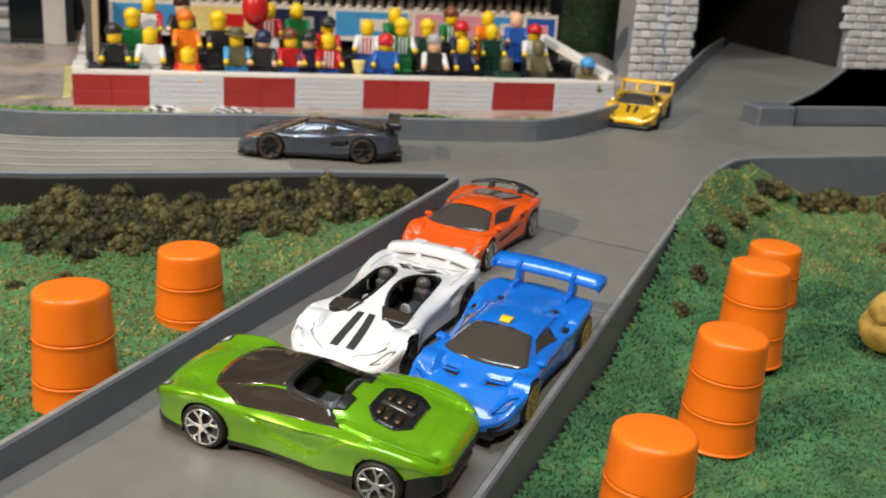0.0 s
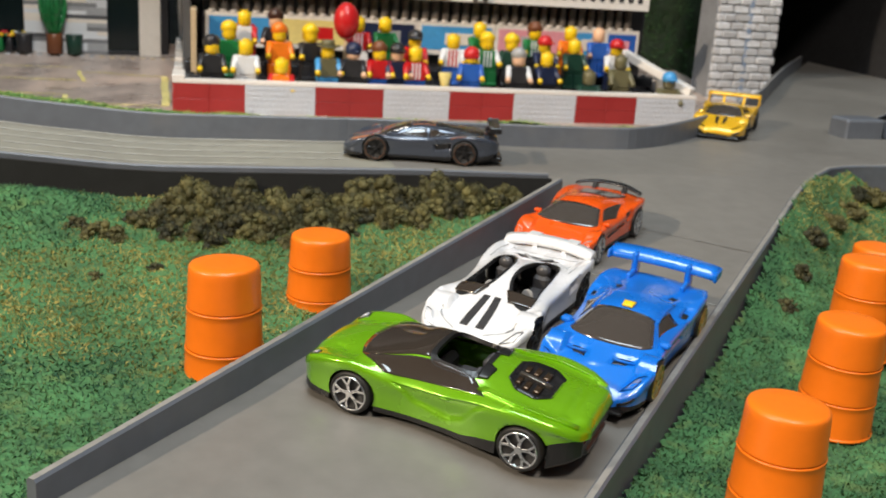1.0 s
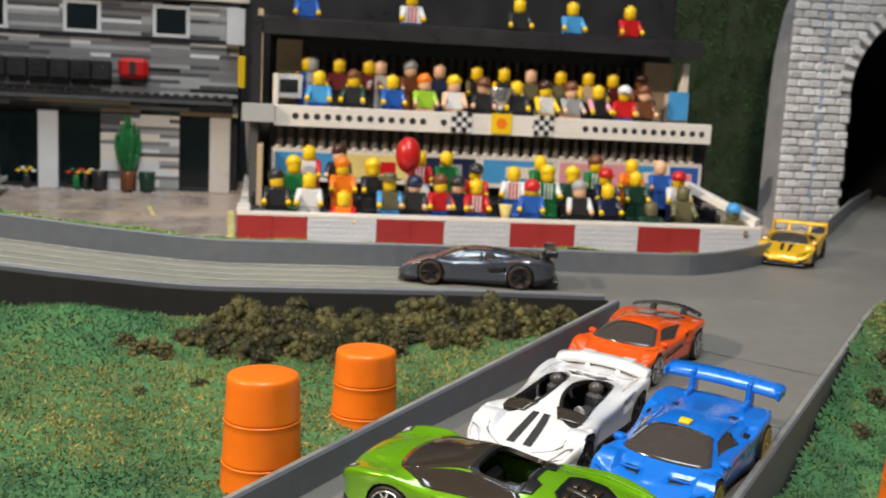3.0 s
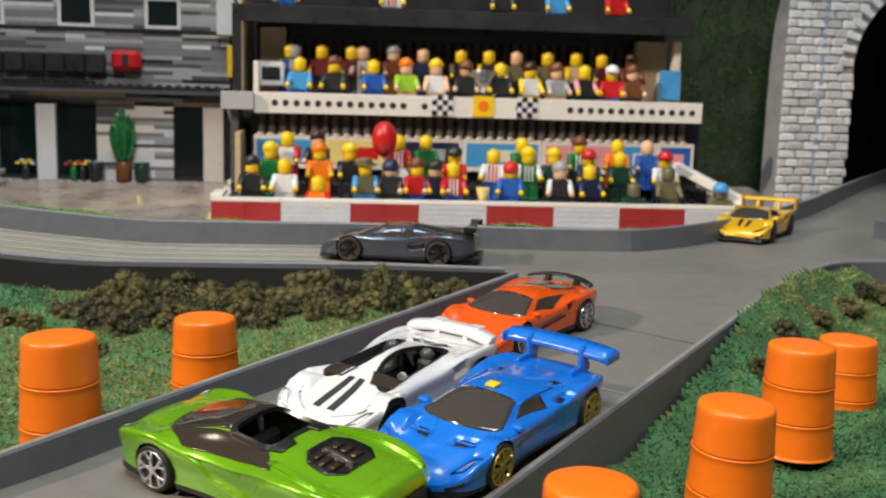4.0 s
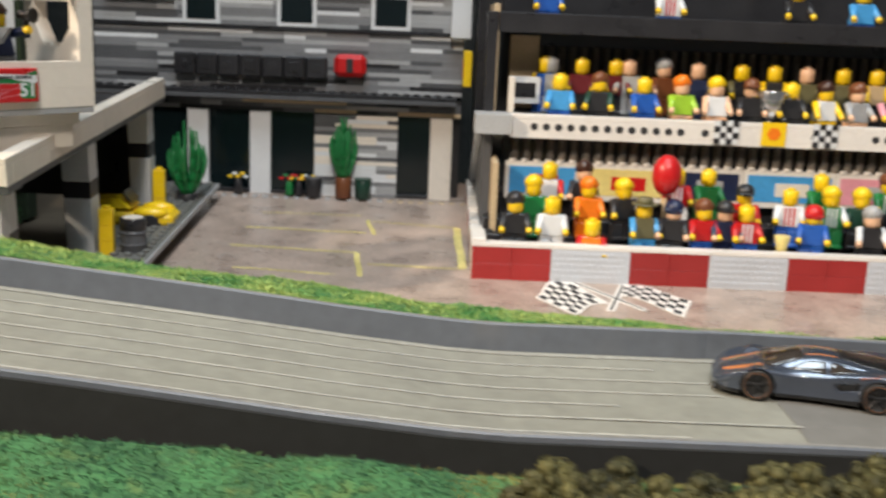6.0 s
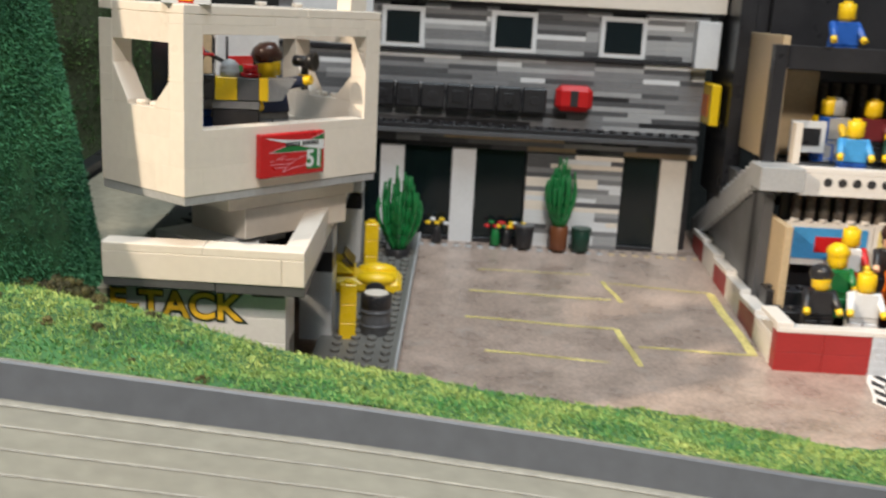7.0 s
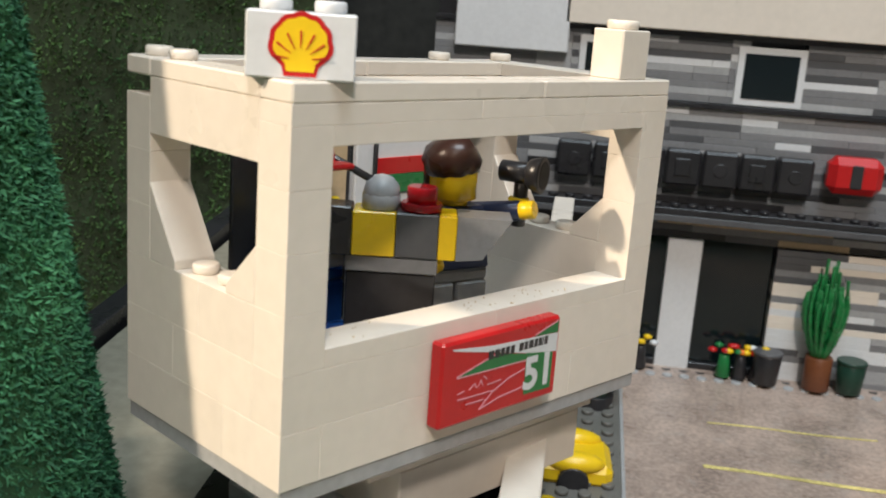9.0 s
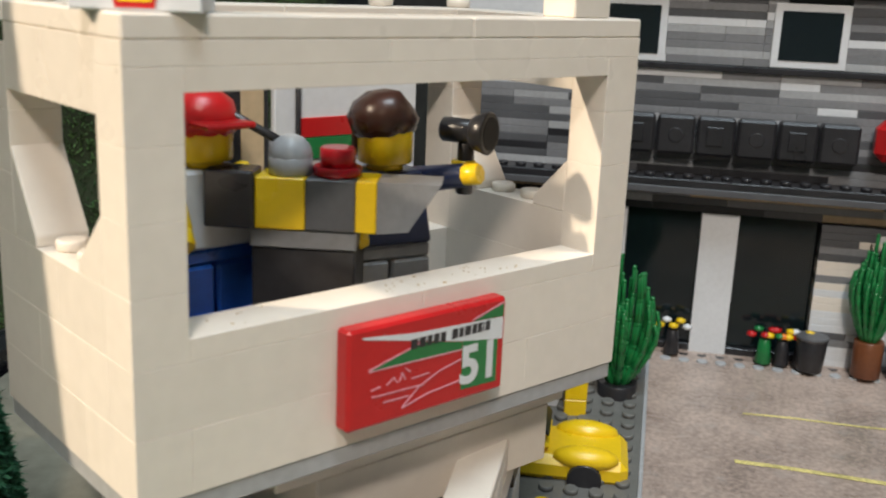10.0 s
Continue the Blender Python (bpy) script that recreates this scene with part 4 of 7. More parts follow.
rng = random.Random(9)
for text, y, foot in ((ROW0, 0.7095, -0.0075), (ROW1, 0.7195, 0.0035), (ROW2, 0.7335, 0.0125), (ROW3, 0.7475, 0.0205), (ROWA, 0.784, 0.0755), (ROWB, 0.803, 0.0855)):
    for item in text.split():
        x, code = item.split(":")
        figure(code, pose(int(x) * MM, y + rng.uniform(-0.001, 0.001), foot + 0.0002 + 0.0005 * rng.random(), 0, 0, rng.uniform(-14, 14)))
figure("vvvvl" + "c-", pose(0.319, 0.709, -0.0078, 0, 0, -8), where="beside the grandstand")
for x, code in ((-0.0, "bbbyy0-"), (0.080, "wwbyy0r"), (0.165, "kkkyy0-"), (0.208, "llbyy0-"), (0.255, "rrkyy0-")):
    figure(code, pose(x, 0.792, 0.1395, 0, 0, 3), where="on the deck")

# crossed chequered flags lying before the stand
dec = thing("flag_sticker", "crossed chequered flags sticker lying on the asphalt", "sticker", pose(0.036, 0.656, -0.0081))


def flag_pts(u, v, sg):
    """Waving flag cloth in the plan: u from the hoist outwards, v from the lower edge up."""
    lo0, hi0, lo1, hi1 = ((-6, -1), (-24, 48), (-28, -22), (-45, 8)) if sg < 0 else ((6, 15), (12, 40), (33, -13), (44, 18))
    x = (lo0[0] * (1 - v) + hi0[0] * v) * (1 - u) + (lo1[0] * (1 - v) + hi1[0] * v) * u
    y = (lo0[1] * (1 - v) + hi0[1] * v) * (1 - u) + (lo1[1] * (1 - v) + hi1[1] * v) * u
    w = math.sin(math.pi * u * 1.5)
    return (x - (2.0 if sg < 0 else 0.0) * w, y + (3.0 if sg < 0 else 7.0) * w)


for sg, stick in ((-1, ((-23, 51), (14, -12))), (1, ((11, 40), (-5, -16)))):
    rim = [flag_pts(k / 12, 0, sg) for k in range(13)] + [flag_pts(1, k / 4, sg) for k in range(1, 5)] + [flag_pts(1 - k / 12, 1, sg) for k in range(1, 13)]
    cx_, cy_ = sum(q[0] for q in rim) / len(rim), sum(q[1] for q in rim) / len(rim)
    rim = [(cx_ + (x - cx_) * 1.12, cy_ + (y - cy_) * 1.12) for x, y in rim]
    part("paper", normals_out(plate_shape(bmesh.new(), rim, 0.25 if sg < 0 else 0.28)), PAPER, dec)
    for i in range(8):
        for j in range(5):
            if (i + j) % 2:
                bm = plate_shape(bmesh.new(), [flag_pts(a / 8, b / 5, sg) for a, b in ((i, j), (i + 1, j), (i + 1, j + 1), (i, j + 1))], 0.4)
                part("chequer", normals_out(bm), MATTBLACK, dec)
    (xa, ya), (xb, yb) = stick
    half = math.hypot(xb - xa, yb - ya) / 2
    m = pose((xa + xb) / 2 * MM, (ya + yb) / 2 * MM, 0, 0, 0, math.degrees(math.atan2(yb - ya, xb - xa)))
    part("stick", box(bmesh.new(), -half - 1.5, half + 1.5, -2.4, 2.4, 0, 0.3 + 0.05 * (sg > 0), 0.1, m=m), PAPER, dec)
    part("stick_core", box(bmesh.new(), -half, half, -0.7, 0.7, 0, 0.42 + 0.05 * (sg > 0), 0.1, m=m), MATTBLACK, dec)

# ---- pit garage at the back of the yard ----
GX, GY, GZ = -0.3333, 0.884, 0.0065
garage = thing("pit_garage", "grey striped brick-built pit garage with dark windows", "building", pose(GX, GY, GZ))
PLATES = {}
rng = random.Random(12)


def plate(n, x, z, m_, y=0.0, h=3.2):
    key = (n, m_.name, h)
    if key not in PLATES:
        me = bpy.data.meshes.new("plate")
        bm = box(bmesh.new(), 0.04, 8 * n - 0.04, 0, 8, 0.03, h - 0.03, 0.15)
        bm.to_mesh(me)
        bm.free()
        me.materials.append(m_)
        PLATES[key] = me
    ob = hang("plate", PLATES[key], garage)
    ob.matrix_basis = pose(x * MM, y * MM, z * MM)
    return ob


def courses(x0, x1, z0, rows, mix, y=0.0, gaps=()):
    """Courses of plates of mixed greys, leaving gaps (xa, xb, za, zb)."""
    for r in range(rows):
        z = z0 + 3.2 * r
        x = x0
        while x < x1 - 1:
            n = min(rng.choice((2, 3, 4, 4, 6, 6, 8)), int(round((x1 - x) / 8)))
            n = max(n, 1)
            for ga, gb, za, zb in gaps:
                if za - 0.5 <= z < zb - 0.5:
                    if ga - 0.5 <= x < gb - 0.5:
                        n = 0
                        x = gb
                        break
                    if x < ga:
                        n = min(n, max(1, int(round((ga - x) / 8))))
            if n:
                plate(n, x, z, rng.choice(mix), y)
                x += 8 * n


part("core", box(bmesh.new(), 0, 280, 8.1, 60, -10, 190, 0.5), BLACK, garage)
# ground floor: dark panes between white columns, a slatted panel
COLS = ((70, 86), (118, 134), (257, 274))
for x0, x1 in COLS:
    part("column", box(bmesh.new(), x0, x1, -1, 8, 0, 64.5, 0.3), WHITE if x0 > 200 else COOLWHITE, garage)
PANE = mat("dark_window_pane", (0.006, 0.012, 0.014), 0.12, vary=0.15, grain=60)
for x0, x1 in ((0, 70), (86, 118), (134, 167), (228, 257)):
    part("window_pane", box(bmesh.new(), x0 + 0.2, x1 - 0.2, 3, 5, 4, 64.4, 0.2), PANE, garage)
    part("window_sill", box(bmesh.new(), x0 + 0.2, x1 - 0.2, -0.5, 6, 0, 3.8, 0.2), BLACK, garage)
courses(168, 228, 0, 20, (WHITE, COOLWHITE, COOLWHITE, LGREY, MGREY, DGREY), y=-1.5)
# lintel courses, ledge with studs
courses(0, 280, 64.6, 4, (DGREY, DGREY, MGREY, TAN, BLACK, LGREY))
bm = box(bmesh.new(), 0, 276, -14, 8, 77.6, 80.8, 0.25)
studs(bm, 34, 1, 80.8, 2, -13)
part("ledge", bm, BLACK, garage)
part("ledge_front", box(bmesh.new(), 0, 276, -14.2, -12, 74.6, 77.5, 0.2), DGREY, garage)
courses(0, 280, 80.9, 9, (DGREY, MGREY, MGREY, DGREY, LGREY, MGREY, BLACK))
courses(0, 280, 109.7, 5, (LGREY, MGREY, MGREY, DGREY, COOLWHITE))
part("black_band", box(bmesh.new(), 0, 288, -2, 8, 125.8, 128.2, 0.2), BLACK, garage)
WINS = ((67.5, 95.5), (138.5, 168.5), (209.5, 239.5))
courses(0, 280, 128.4, 9, (LGREY, MGREY, MGREY, LGREY, COOLWHITE, DGREY), gaps=[(a, b, 129, 155) for a, b in WINS])
for a, b in WINS:
    fr = part("window_frame", box(bmesh.new(), a, b, -1.2, 1.4, 128.6, 154.8, 0.3), COOLWHITE, garage)
    part("window_pane", box(bmesh.new(), a + 3, b - 3, -1.5, 0.2, 131.6, 151.8, 0.2), PANE, fr)
part("black_band", box(bmesh.new(), 0, 288, -2, 8, 157.2, 159.6, 0.2), BLACK, garage)
part("roof_beam", box(bmesh.new(), 60, 288, -6, 30, 159.7, 184, 0.4), WHITE, garage, "cream white roof beam")
part("roof_block", box(bmesh.new(), 10, 62, -6, 40, 146, 196, 0.5), COOLWHITE, garage)
part("lamp_box", box(bmesh.new(), 270, 285, -10, 2, 125, 155, 0.5), COOLWHITE, garage)
# big black letters on the ledge: worn, cannot be read
sign = thing("roof_sign", "black moulded sign letters on the garage ledge", "sign", pose(GX, GY, GZ))
for k in range(7):
    x = 62 + 16.6 * k
    bm = box(bmesh.new(), x, x + 15.8, -8, 0, 90.5, 107, 1.2)
    if k % 2:
        box(bm, x + 4, x + 11, -8.6, -7.6, 95, 103, 0.4)
    else:
        tube(bm, (x + 7.9, -8.4, 98.7), 3.2, 1.2, 14, axis="y")
    part("letter", bm, BLACK, sign)
em = thing("red_emblem", "red rounded ring-shaped block on the garage ledge", "sign", pose(GX, GY, GZ))
bm = box(bmesh.new(), 183, 207, -11.5, 0, 93.4, 110.0, 3.4)
part("block", bm, RED, em)
bm = box(bmesh.new(), 192.2, 197.8, -11.9, -10, 96.4, 107.0, 1.8)
part("slot", bm, MATTBLACK, em)

# the studded grey strip before the garage and what stands on it
strip = thing("baseplate_strip", "light grey studded strip before the garage", "baseplate", pose(GX, GY - 0.0165, GZ - 0.0012, 0, 0, 0))
bm = box(bmesh.new(), 0, 224, 0, 16, -3.2, 0, 0.2)
studs(bm, 28, 1, 0, 0, 1)
part("plate", bm, LGREY, strip)
bm = box(bmesh.new(), 224.1, 288, 0, 16, -3.2, 0, 0.2)
studs(bm, 8, 1, 0, 224, 1)
part("plate", bm, TAN, strip, "tan end plate")
bm = bmesh.new()
studs(bm, 35, 1, 0, 0, 8.5)
part("dark_studs", bm, BLACK, strip)


def potted(x, y, z, pot_r, pot_h, pot, h, spread, label, seed):
    """A plant of stiff upright fronds in a round pot."""
    root = thing("potted_plant", label, "plant", pose(x, y, z))
    part("pot", tube(bmesh.new(), (0, 0, 0), pot_r, pot_h, 18), pot, root)
    r = random.Random(seed)
    for k in range(46):
        a, b = r.uniform(0, 2 * math.pi), math.sqrt(r.uniform(0.02, 1))
        base = Vector((math.cos(a) * 2.4 * b, math.sin(a) * 2.4 * b, pot_h - 1))
        tip = Vector((math.cos(a) * spread * b * 0.85, math.sin(a) * spread * b * 0.85, pot_h + h * r.uniform(0.72, 1.0) * (1.05 - 0.38 * b * b)))
        bend = Vector((math.cos(a) * spread * b * 1.15, math.sin(a) * spread * b * 1.15, pot_h + h * 0.40))
        bm = bmesh.new()
        p0 = base
        for s in range(1, 6):
            t = s / 5
            p1 = base * (1 - t) ** 2 + bend * 2 * t * (1 - t) + tip * t * t
            d = p1 - p0
            tube(bm, (0, 0, 0), 1.5 - 0.12 * s, d.length, 6, 1.45 - 0.14 * s, m=Matrix.Translation(p0 * MM) @ d.to_track_quat("Z", "Y").to_matrix().to_4x4())
            ball(bm, p1, 1.7 - 0.15 * s, sub=1, scale=(1, 1, 1.2))
            p0 = p1
        part("frond", bm, GREEN, root)
    return root


potted(-0.1415, 0.8735, 0.0078, 6.2, 16, BROWN, 46, 11.5, "green plastic plant in a brown round pot", 1)
potted(-0.2443, 0.806, 0.0045, 7.5, 14, BLACK, 48, 15, "bushy green plastic plant in a black pot", 2)
for x, m_, lb in ((-0.1645, BLACK, "black round tub beside the garage"), (-0.1265, DGREEN, "dark green round bin beside the plant")):
    b_ = thing("bin", lb, "bin", pose(x, 0.8735, 0.0078))
    bm = tube(bmesh.new(), (0, 0, 0), 5.6, 14, 18, 6.6)
    part("drum", bm, m_, b_)
    part("rim", tube(bmesh.new(), (0, 0, 14), 6.9, 1.6, 18), m_ if m_ is DGREEN else DGREY, b_)
for x, cols in ((-0.1835, (RED, GREEN, RED)), (-0.176, (YELLOW, RED, ORANGE)), (-0.223, (YELLOW, COOLWHITE, YELLOW)), (-0.168, (YELLOW, COOLWHITE, RED))):
    fl = thing("flower_tuft", "small plastic flowers in yellow, white and red", "flowers", pose(x, 0.8765, 0.0078), "flower tufts")
    part("stem", tube(bmesh.new(), (0, 0, 0), 3.6, 11, 10, 2.4), GREEN if cols[0] is RED else BLACK, fl)
    for k in range(5):
        bm = bmesh.new()
        ball(bm, (-6 + 3 * k, -1 + (k % 2) * 2, 13 + 2 * (k % 2)), 2.1, sub=1, scale=(1.2, 1.2, 0.7))
        part("blossom", bm, cols[k % 3], fl)

# chalk lines on the yard
chalk = thing("chalk_lines", "faded yellow chalk parking lines on the asphalt", "marking", kind="structure")
for (xa, ya), (xb, yb), w in (((-0.200, 0.789), (-0.116, 0.786), 1.5), ((-0.114, 0.815), (-0.052, 0.807), 1.2), ((-0.118, 0.818), (-0.110, 0.782), 1.6), ((-0.202, 0.747), (-0.119, 0.741), 1.5), ((-0.119, 0.741), (-0.112, 0.692), 1.8), ((-0.1915, 0.702), (-0.112, 0.695), 1.5), ((-0.110, 0.718), (-0.0485, 0.716), 1.4), ((-0.054, 0.806), (-0.050, 0.716), 2.6), ((-0.195, 0.8275), (-0.123, 0.829), 0.8)):
    p = []
    for k in range(9):
        t = k / 8
        x, y = xa + (xb - xa) * t, ya + (yb - ya) * t
        p.append((x + 0.0004 * math.sin(9 * t + xa * 90), y + 0.0006 * math.sin(7 * t), paving_z(y) + 0.00012))
    part("chalk_line", sweep(bmesh.new(), p, [(-w * MM, 0), (-w * MM * 0.7, 0.0001), (w * MM * 0.7, 0.0001), (w * MM, 0)]), CHALK, chalk)

# ---- pit building with parapet, and the commentary booth on it ----
PIT = pose(-0.333, 0.557, -0.0100, 4.7, 0, 0)
pit = thing("pit_building", "white brick-built pit building with parapet and open bay", "building", PIT)
bm = box(bmesh.new(), 60, 99, 58, 300, 0.2, 3.4, 0.2)
studs(bm, 4, 30, 3.4, 66, 60)
part("baseplate", bm, PLATEGREY, pit, "dark grey studded baseplate")
part("baseplate_edge", box(bmesh.new(), 99, 100.4, 58, 300, 0, 3.6, 0.2), LGREY, pit)
for z in (0, 1, 2, 3, 4, 5, 6):
    part("brick", box(bmesh.new(), 0.05, 63.95, 8, 16, 9.6 * z + 0.03, 9.6 * z + 9.57, 0.2), COOLWHITE, pit)
part("lintel_plate", box(bmesh.new(), 0, 40, 0.4, 16, 70.2, 73.4, 0.2), DGREY, pit)
part("lintel_plate", box(bmesh.new(), 40.1, 72, 0.6, 16, 69.6, 73.4, 0.2), DGREY, pit)
part("shadow_plate", box(bmesh.new(), 52, 63.8, 5, 8, 67, 69.8, 0.2), BLACK, pit)
part("parapet", box(bmesh.new(), 0, 63.9, 0, 8, 73.4, 83.3, 0.25), WHITE, pit)
part("parapet", box(bmesh.new(), 64, 72, 0, 8, 73.4, 83.3, 0.25), WHITE, pit)
for k in range(2):
    part("parapet_tile", box(bmesh.new(), 0.04 + 36 * k, 35.96 + 36 * k, 0, 8, 83.3, 86.5, 0.25), WHITE, pit)
for k in range(4):
    part("parapet", box(bmesh.new(), 64, 72, 8.05 + 64 * k, 71.95 + 64 * k, 73.4, 83.3, 0.25), WHITE, pit)
    part("parapet_tile", box(bmesh.new(), 64, 72, 8.05 + 64 * k, 71.95 + 64 * k, 83.3, 86.5, 0.25), WHITE, pit)
part("lintel_plate", box(bmesh.new(), 62, 71.6, 16, 264, 70.2, 73.4, 0.2), DGREY, pit)
bm = box(bmesh.new(), 0, 63.8, 8.1, 264, 71, 74, 0.2)
studs(bm, 7, 12, 74, 8, 10)
part("deck", bm, BLACK, pit, "black studded deck")
for x0, x1, y0, y1 in ((50, 66, 122, 136), (54, 68, 233, 246), (48, 64, 16.1, 26)):
    for za, zb, m_ in ((0.5, 36, COOLWHITE), (36, 46, BLACK), (46, 70, COOLWHITE)):
        part("column", box(bmesh.new(), x0, x1, y0, y1, za, zb, 0.3), m_, pit)
part("bay_back", box(bmesh.new(), -60, 50, 262, 270, 0, 70, 0.3), BLACK, pit)
part("bay_side", box(bmesh.new(), -70, -62, 16, 270, 0, 72, 0.3), BLACK, pit)
part("tan_deck", box(bmesh.new(), -60, -0.2, 6, 270, 64, 67, 0.3), DULLTAN, pit, "dull grey-tan board beside the deck")
part("deck_plate", box(bmesh.new(), 20, 50, 13, 60, 75.8, 80.0, 0.3), COOLWHITE, pit, "pale plate on the deck")
OUTLINE = mat("sign_dark_outline", (0.02, 0.035, 0.03), 0.5)
GOLD = mat("sign_gold", (0.72, 0.46, 0.03), 0.45)
face = pose(0.0205, 0.0077, 0.0607, 90, 0, 0)
letters("IE-TACK", 0.0144, OUTLINE, face @ pose(0.0006, -0.0001, 0.0), pit, "sign_shadow", 0.00008, bold=0.0009)
letters("IE-TACK", 0.0141, GOLD, face @ pose(0.0009, 0.0001, 0.00018), pit, "sign_lettering", 0.00008, bold=0.0003)

for x, y, z, n in ((-0.2595, 0.6790, 0.0015, 3), (-0.2589, 0.7874, 0.0085, 3)):
    p_ = thing("yellow_post", "bright yellow square post of stacked bricks", "post", pose(x, y, z, 0, 0, 8), "yellow posts")
    for k in range(n):
        part("brick", box(bmesh.new(), -4, 4, -4, 4, 9.6 * k + 0.03, 9.6 * k + 9.57, 0.3), YELLOW, p_)
    part("stud", tube(bmesh.new(), (0, 0, 9.6 * n), 2.4, 1.7, 14), YELLOW, p_)
b_ = thing("oil_drum", "grey ribbed drum with a black and white top", "drum", pose(-0.2465, 0.6865, 0.0008))
bm = tube(bmesh.new(), (0, 0, 0), 7.4, 16, 22)
tube(bm, (0, 0, 6.6), 8.0, 1.6, 22)
tube(bm, (0, 0, 13.6), 8.0, 1.6, 22)
part("drum", bm, DGREY, b_)
bm = tube(bmesh.new(), (0, 0, 16), 7.6, 7, 24)
part("tyre", bm, BLACK, b_)
part("disc", tube(bmesh.new(), (0, 0, 23), 6.0, 0.5, 24), WHITE, b_, "cream round top")

# yellow car parked in the bay
yc = thing("brick_built_car", "yellow plastic brick-built sports car parked in the bay", "car", pose(-0.272, 0.7505, 0.0045, 0, 0, 3))
bm = box(bmesh.new(), -30, 34, -15, 15, 4, 13, 2.6)
for v in bm.verts:
    if v.co.x > 0.02:
        v.co.z -= 0.0016
        v.co.y *= 0.86
part("body", bm, YELLOW, yc)
for sy in (-1, 1):
    bm = bmesh.new()
    ball(bm, (20, sy * 10.5, 11.5), 9, 0, (1.25, 0.55, 0.45), 2)
    part("fender", bm, YELLOW, yc)
bm = box(bmesh.new(), -22, 8, -12, 12, 13, 20, 1.5)
for v in bm.verts:
    if v.co.z > 0.016:
        v.co.x = v.co.x * 0.62 - 0.003
        v.co.y *= 0.82
part("cabin", bm, YELLOW, yc)
bm = box(bmesh.new(), 6.2, 7.4, -10, 10, -4.5, 4.5, 0.3, m=pose(-0.0005, 0, 0.0165, 0, -42, 0))
part("windscreen", bm, BLACK, yc, "dark sloping windscreen")
for sx in (-17, 20):
    for sy in (-1, 1):
        part("wheel", tube(bmesh.new(), (sx, sy * 15 - 3 if sy > 0 else -16, 5.6), 5.6, 4, 20, axis="y"), BLACK, yc)

# ---- commentary booth: 12 by 6 studs, turned towards the track ----
BOOTH = pose(-0.3012, 0.5425, 0.0918, 0, 0, 52.93)
booth = thing("commentary_booth", "cream white brick-built commentary booth with open windows", "booth", BOOTH)


def bricks(z, h, runs, m_=WHITE, nm="brick", c=0.07):
    for x0, x1, y0, y1 in runs:
        part(nm, box(bmesh.new(), x0 + 0.01, x1 - 0.01, y0 + 0.01, y1 - 0.01, z + 0.01, z + h - 0.01, c), m_, booth)


part("floor_plate", box(bmesh.new(), 0.3, 95.7, 0.3, 47.7, 0, 3.2, 0.3), LGREY, booth, "light grey floor plate")
bricks(3.2, 9.6, ((0, 8, 0, 16), (8, 72, 0, 8), (72, 96, 0, 8), (88, 96, 8, 48), (0, 8, 16, 48), (8, 88, 40, 48)))
bricks(12.8, 9.6, ((0, 48, 0, 8), (48, 96, 0, 8), (88, 96, 8, 48), (0, 8, 8, 32), (0, 8, 32, 48), (8, 88, 40, 48)))
bricks(22.4, 9.6, ((0, 8, 0, 8), (88, 96, 0, 8), (0, 8, 8, 24), (0, 8, 24, 48), (88, 96, 8, 40), (88, 96, 40, 48)))
bricks(22.4, 3.2, ((8, 48, 0, 8), (48, 88, 0, 8)), nm="sill_tile")
bricks(22.4, 22, ((30, 58, 40, 48),), COOLWHITE, "back_board")
for z in (32.0, 41.6, 51.2):
    bricks(z, 9.6, ((0, 8, 0, 8), (88, 96, 0, 8), (0, 8, 40, 48), (88, 96, 40, 48)))


def slope(x0, x1, y0, y1, z0, z1, up):
    """A sloping brick whose top falls along y."""
    b = bmesh.new()
    ya, yb = (y0, y1) if up else (y1, y0)
    pts = [(ya, z0), (yb, z0), (yb, z0 + 1.6), (ya, z1)]
    vs = [[b.verts.new((x * MM, y * MM, z * MM)) for y, z in pts] for x in (x0, x1)]
    for k in range(4):
        b.faces.new((vs[0][k], vs[0][(k + 1) % 4], vs[1][(k + 1) % 4], vs[1][k]))
    b.faces.new(vs[0])
    b.faces.new(vs[1])
    bmesh.ops.recalc_face_normals(b, faces=b.faces[:])
    bmesh.ops.bevel(b, geom=b.edges[:], offset=0.00018, segments=1, affect="EDGES")
    return b


for x0, x1 in ((0, 8), (88, 96)):
    part("slope_brick", slope(x0, x1, 8.03, 16, 32, 41.6, True), WHITE, booth)
    part("slope_brick", slope(x0, x1, 31.5, 39.97, 32, 46, False), WHITE, booth)
    for k in range(2):
        part("stud", tube(bmesh.new(), (x0 + 4, 20 + 8 * k, 32), 2.4, 1.7, 16), WHITE, booth)
# lintels, roof rim
for x0, x1, y0, y1, z, h in ((8, 88, 0, 8, 57.6, 3.2), (0, 40, 0, 8, 60.8, 3.2), (40, 96, 0, 8, 60.8, 3.2), (0, 8, 8, 40, 54.4, 9.6), (88, 96, 8, 40, 54.4, 9.6), (8, 88, 40, 48, 54.4, 9.6)):
    bricks(z, h, ((x0, x1, y0, y1),), nm="lintel")
bricks(64, 3.2, ((0, 56, 0, 8), (56, 96, 0, 8), (0, 48, 40, 48), (48, 96, 40, 48), (0, 8, 8, 40), (88, 96, 8, 40)), nm="roof_tile", c=0.3)
for x, y in ((4, 44), (92, 44), (4, 36), (72, 44)):
    part("stud", tube(bmesh.new(), (x, y, 67.2), 2.4, 1.7, 16), WHITE, booth)
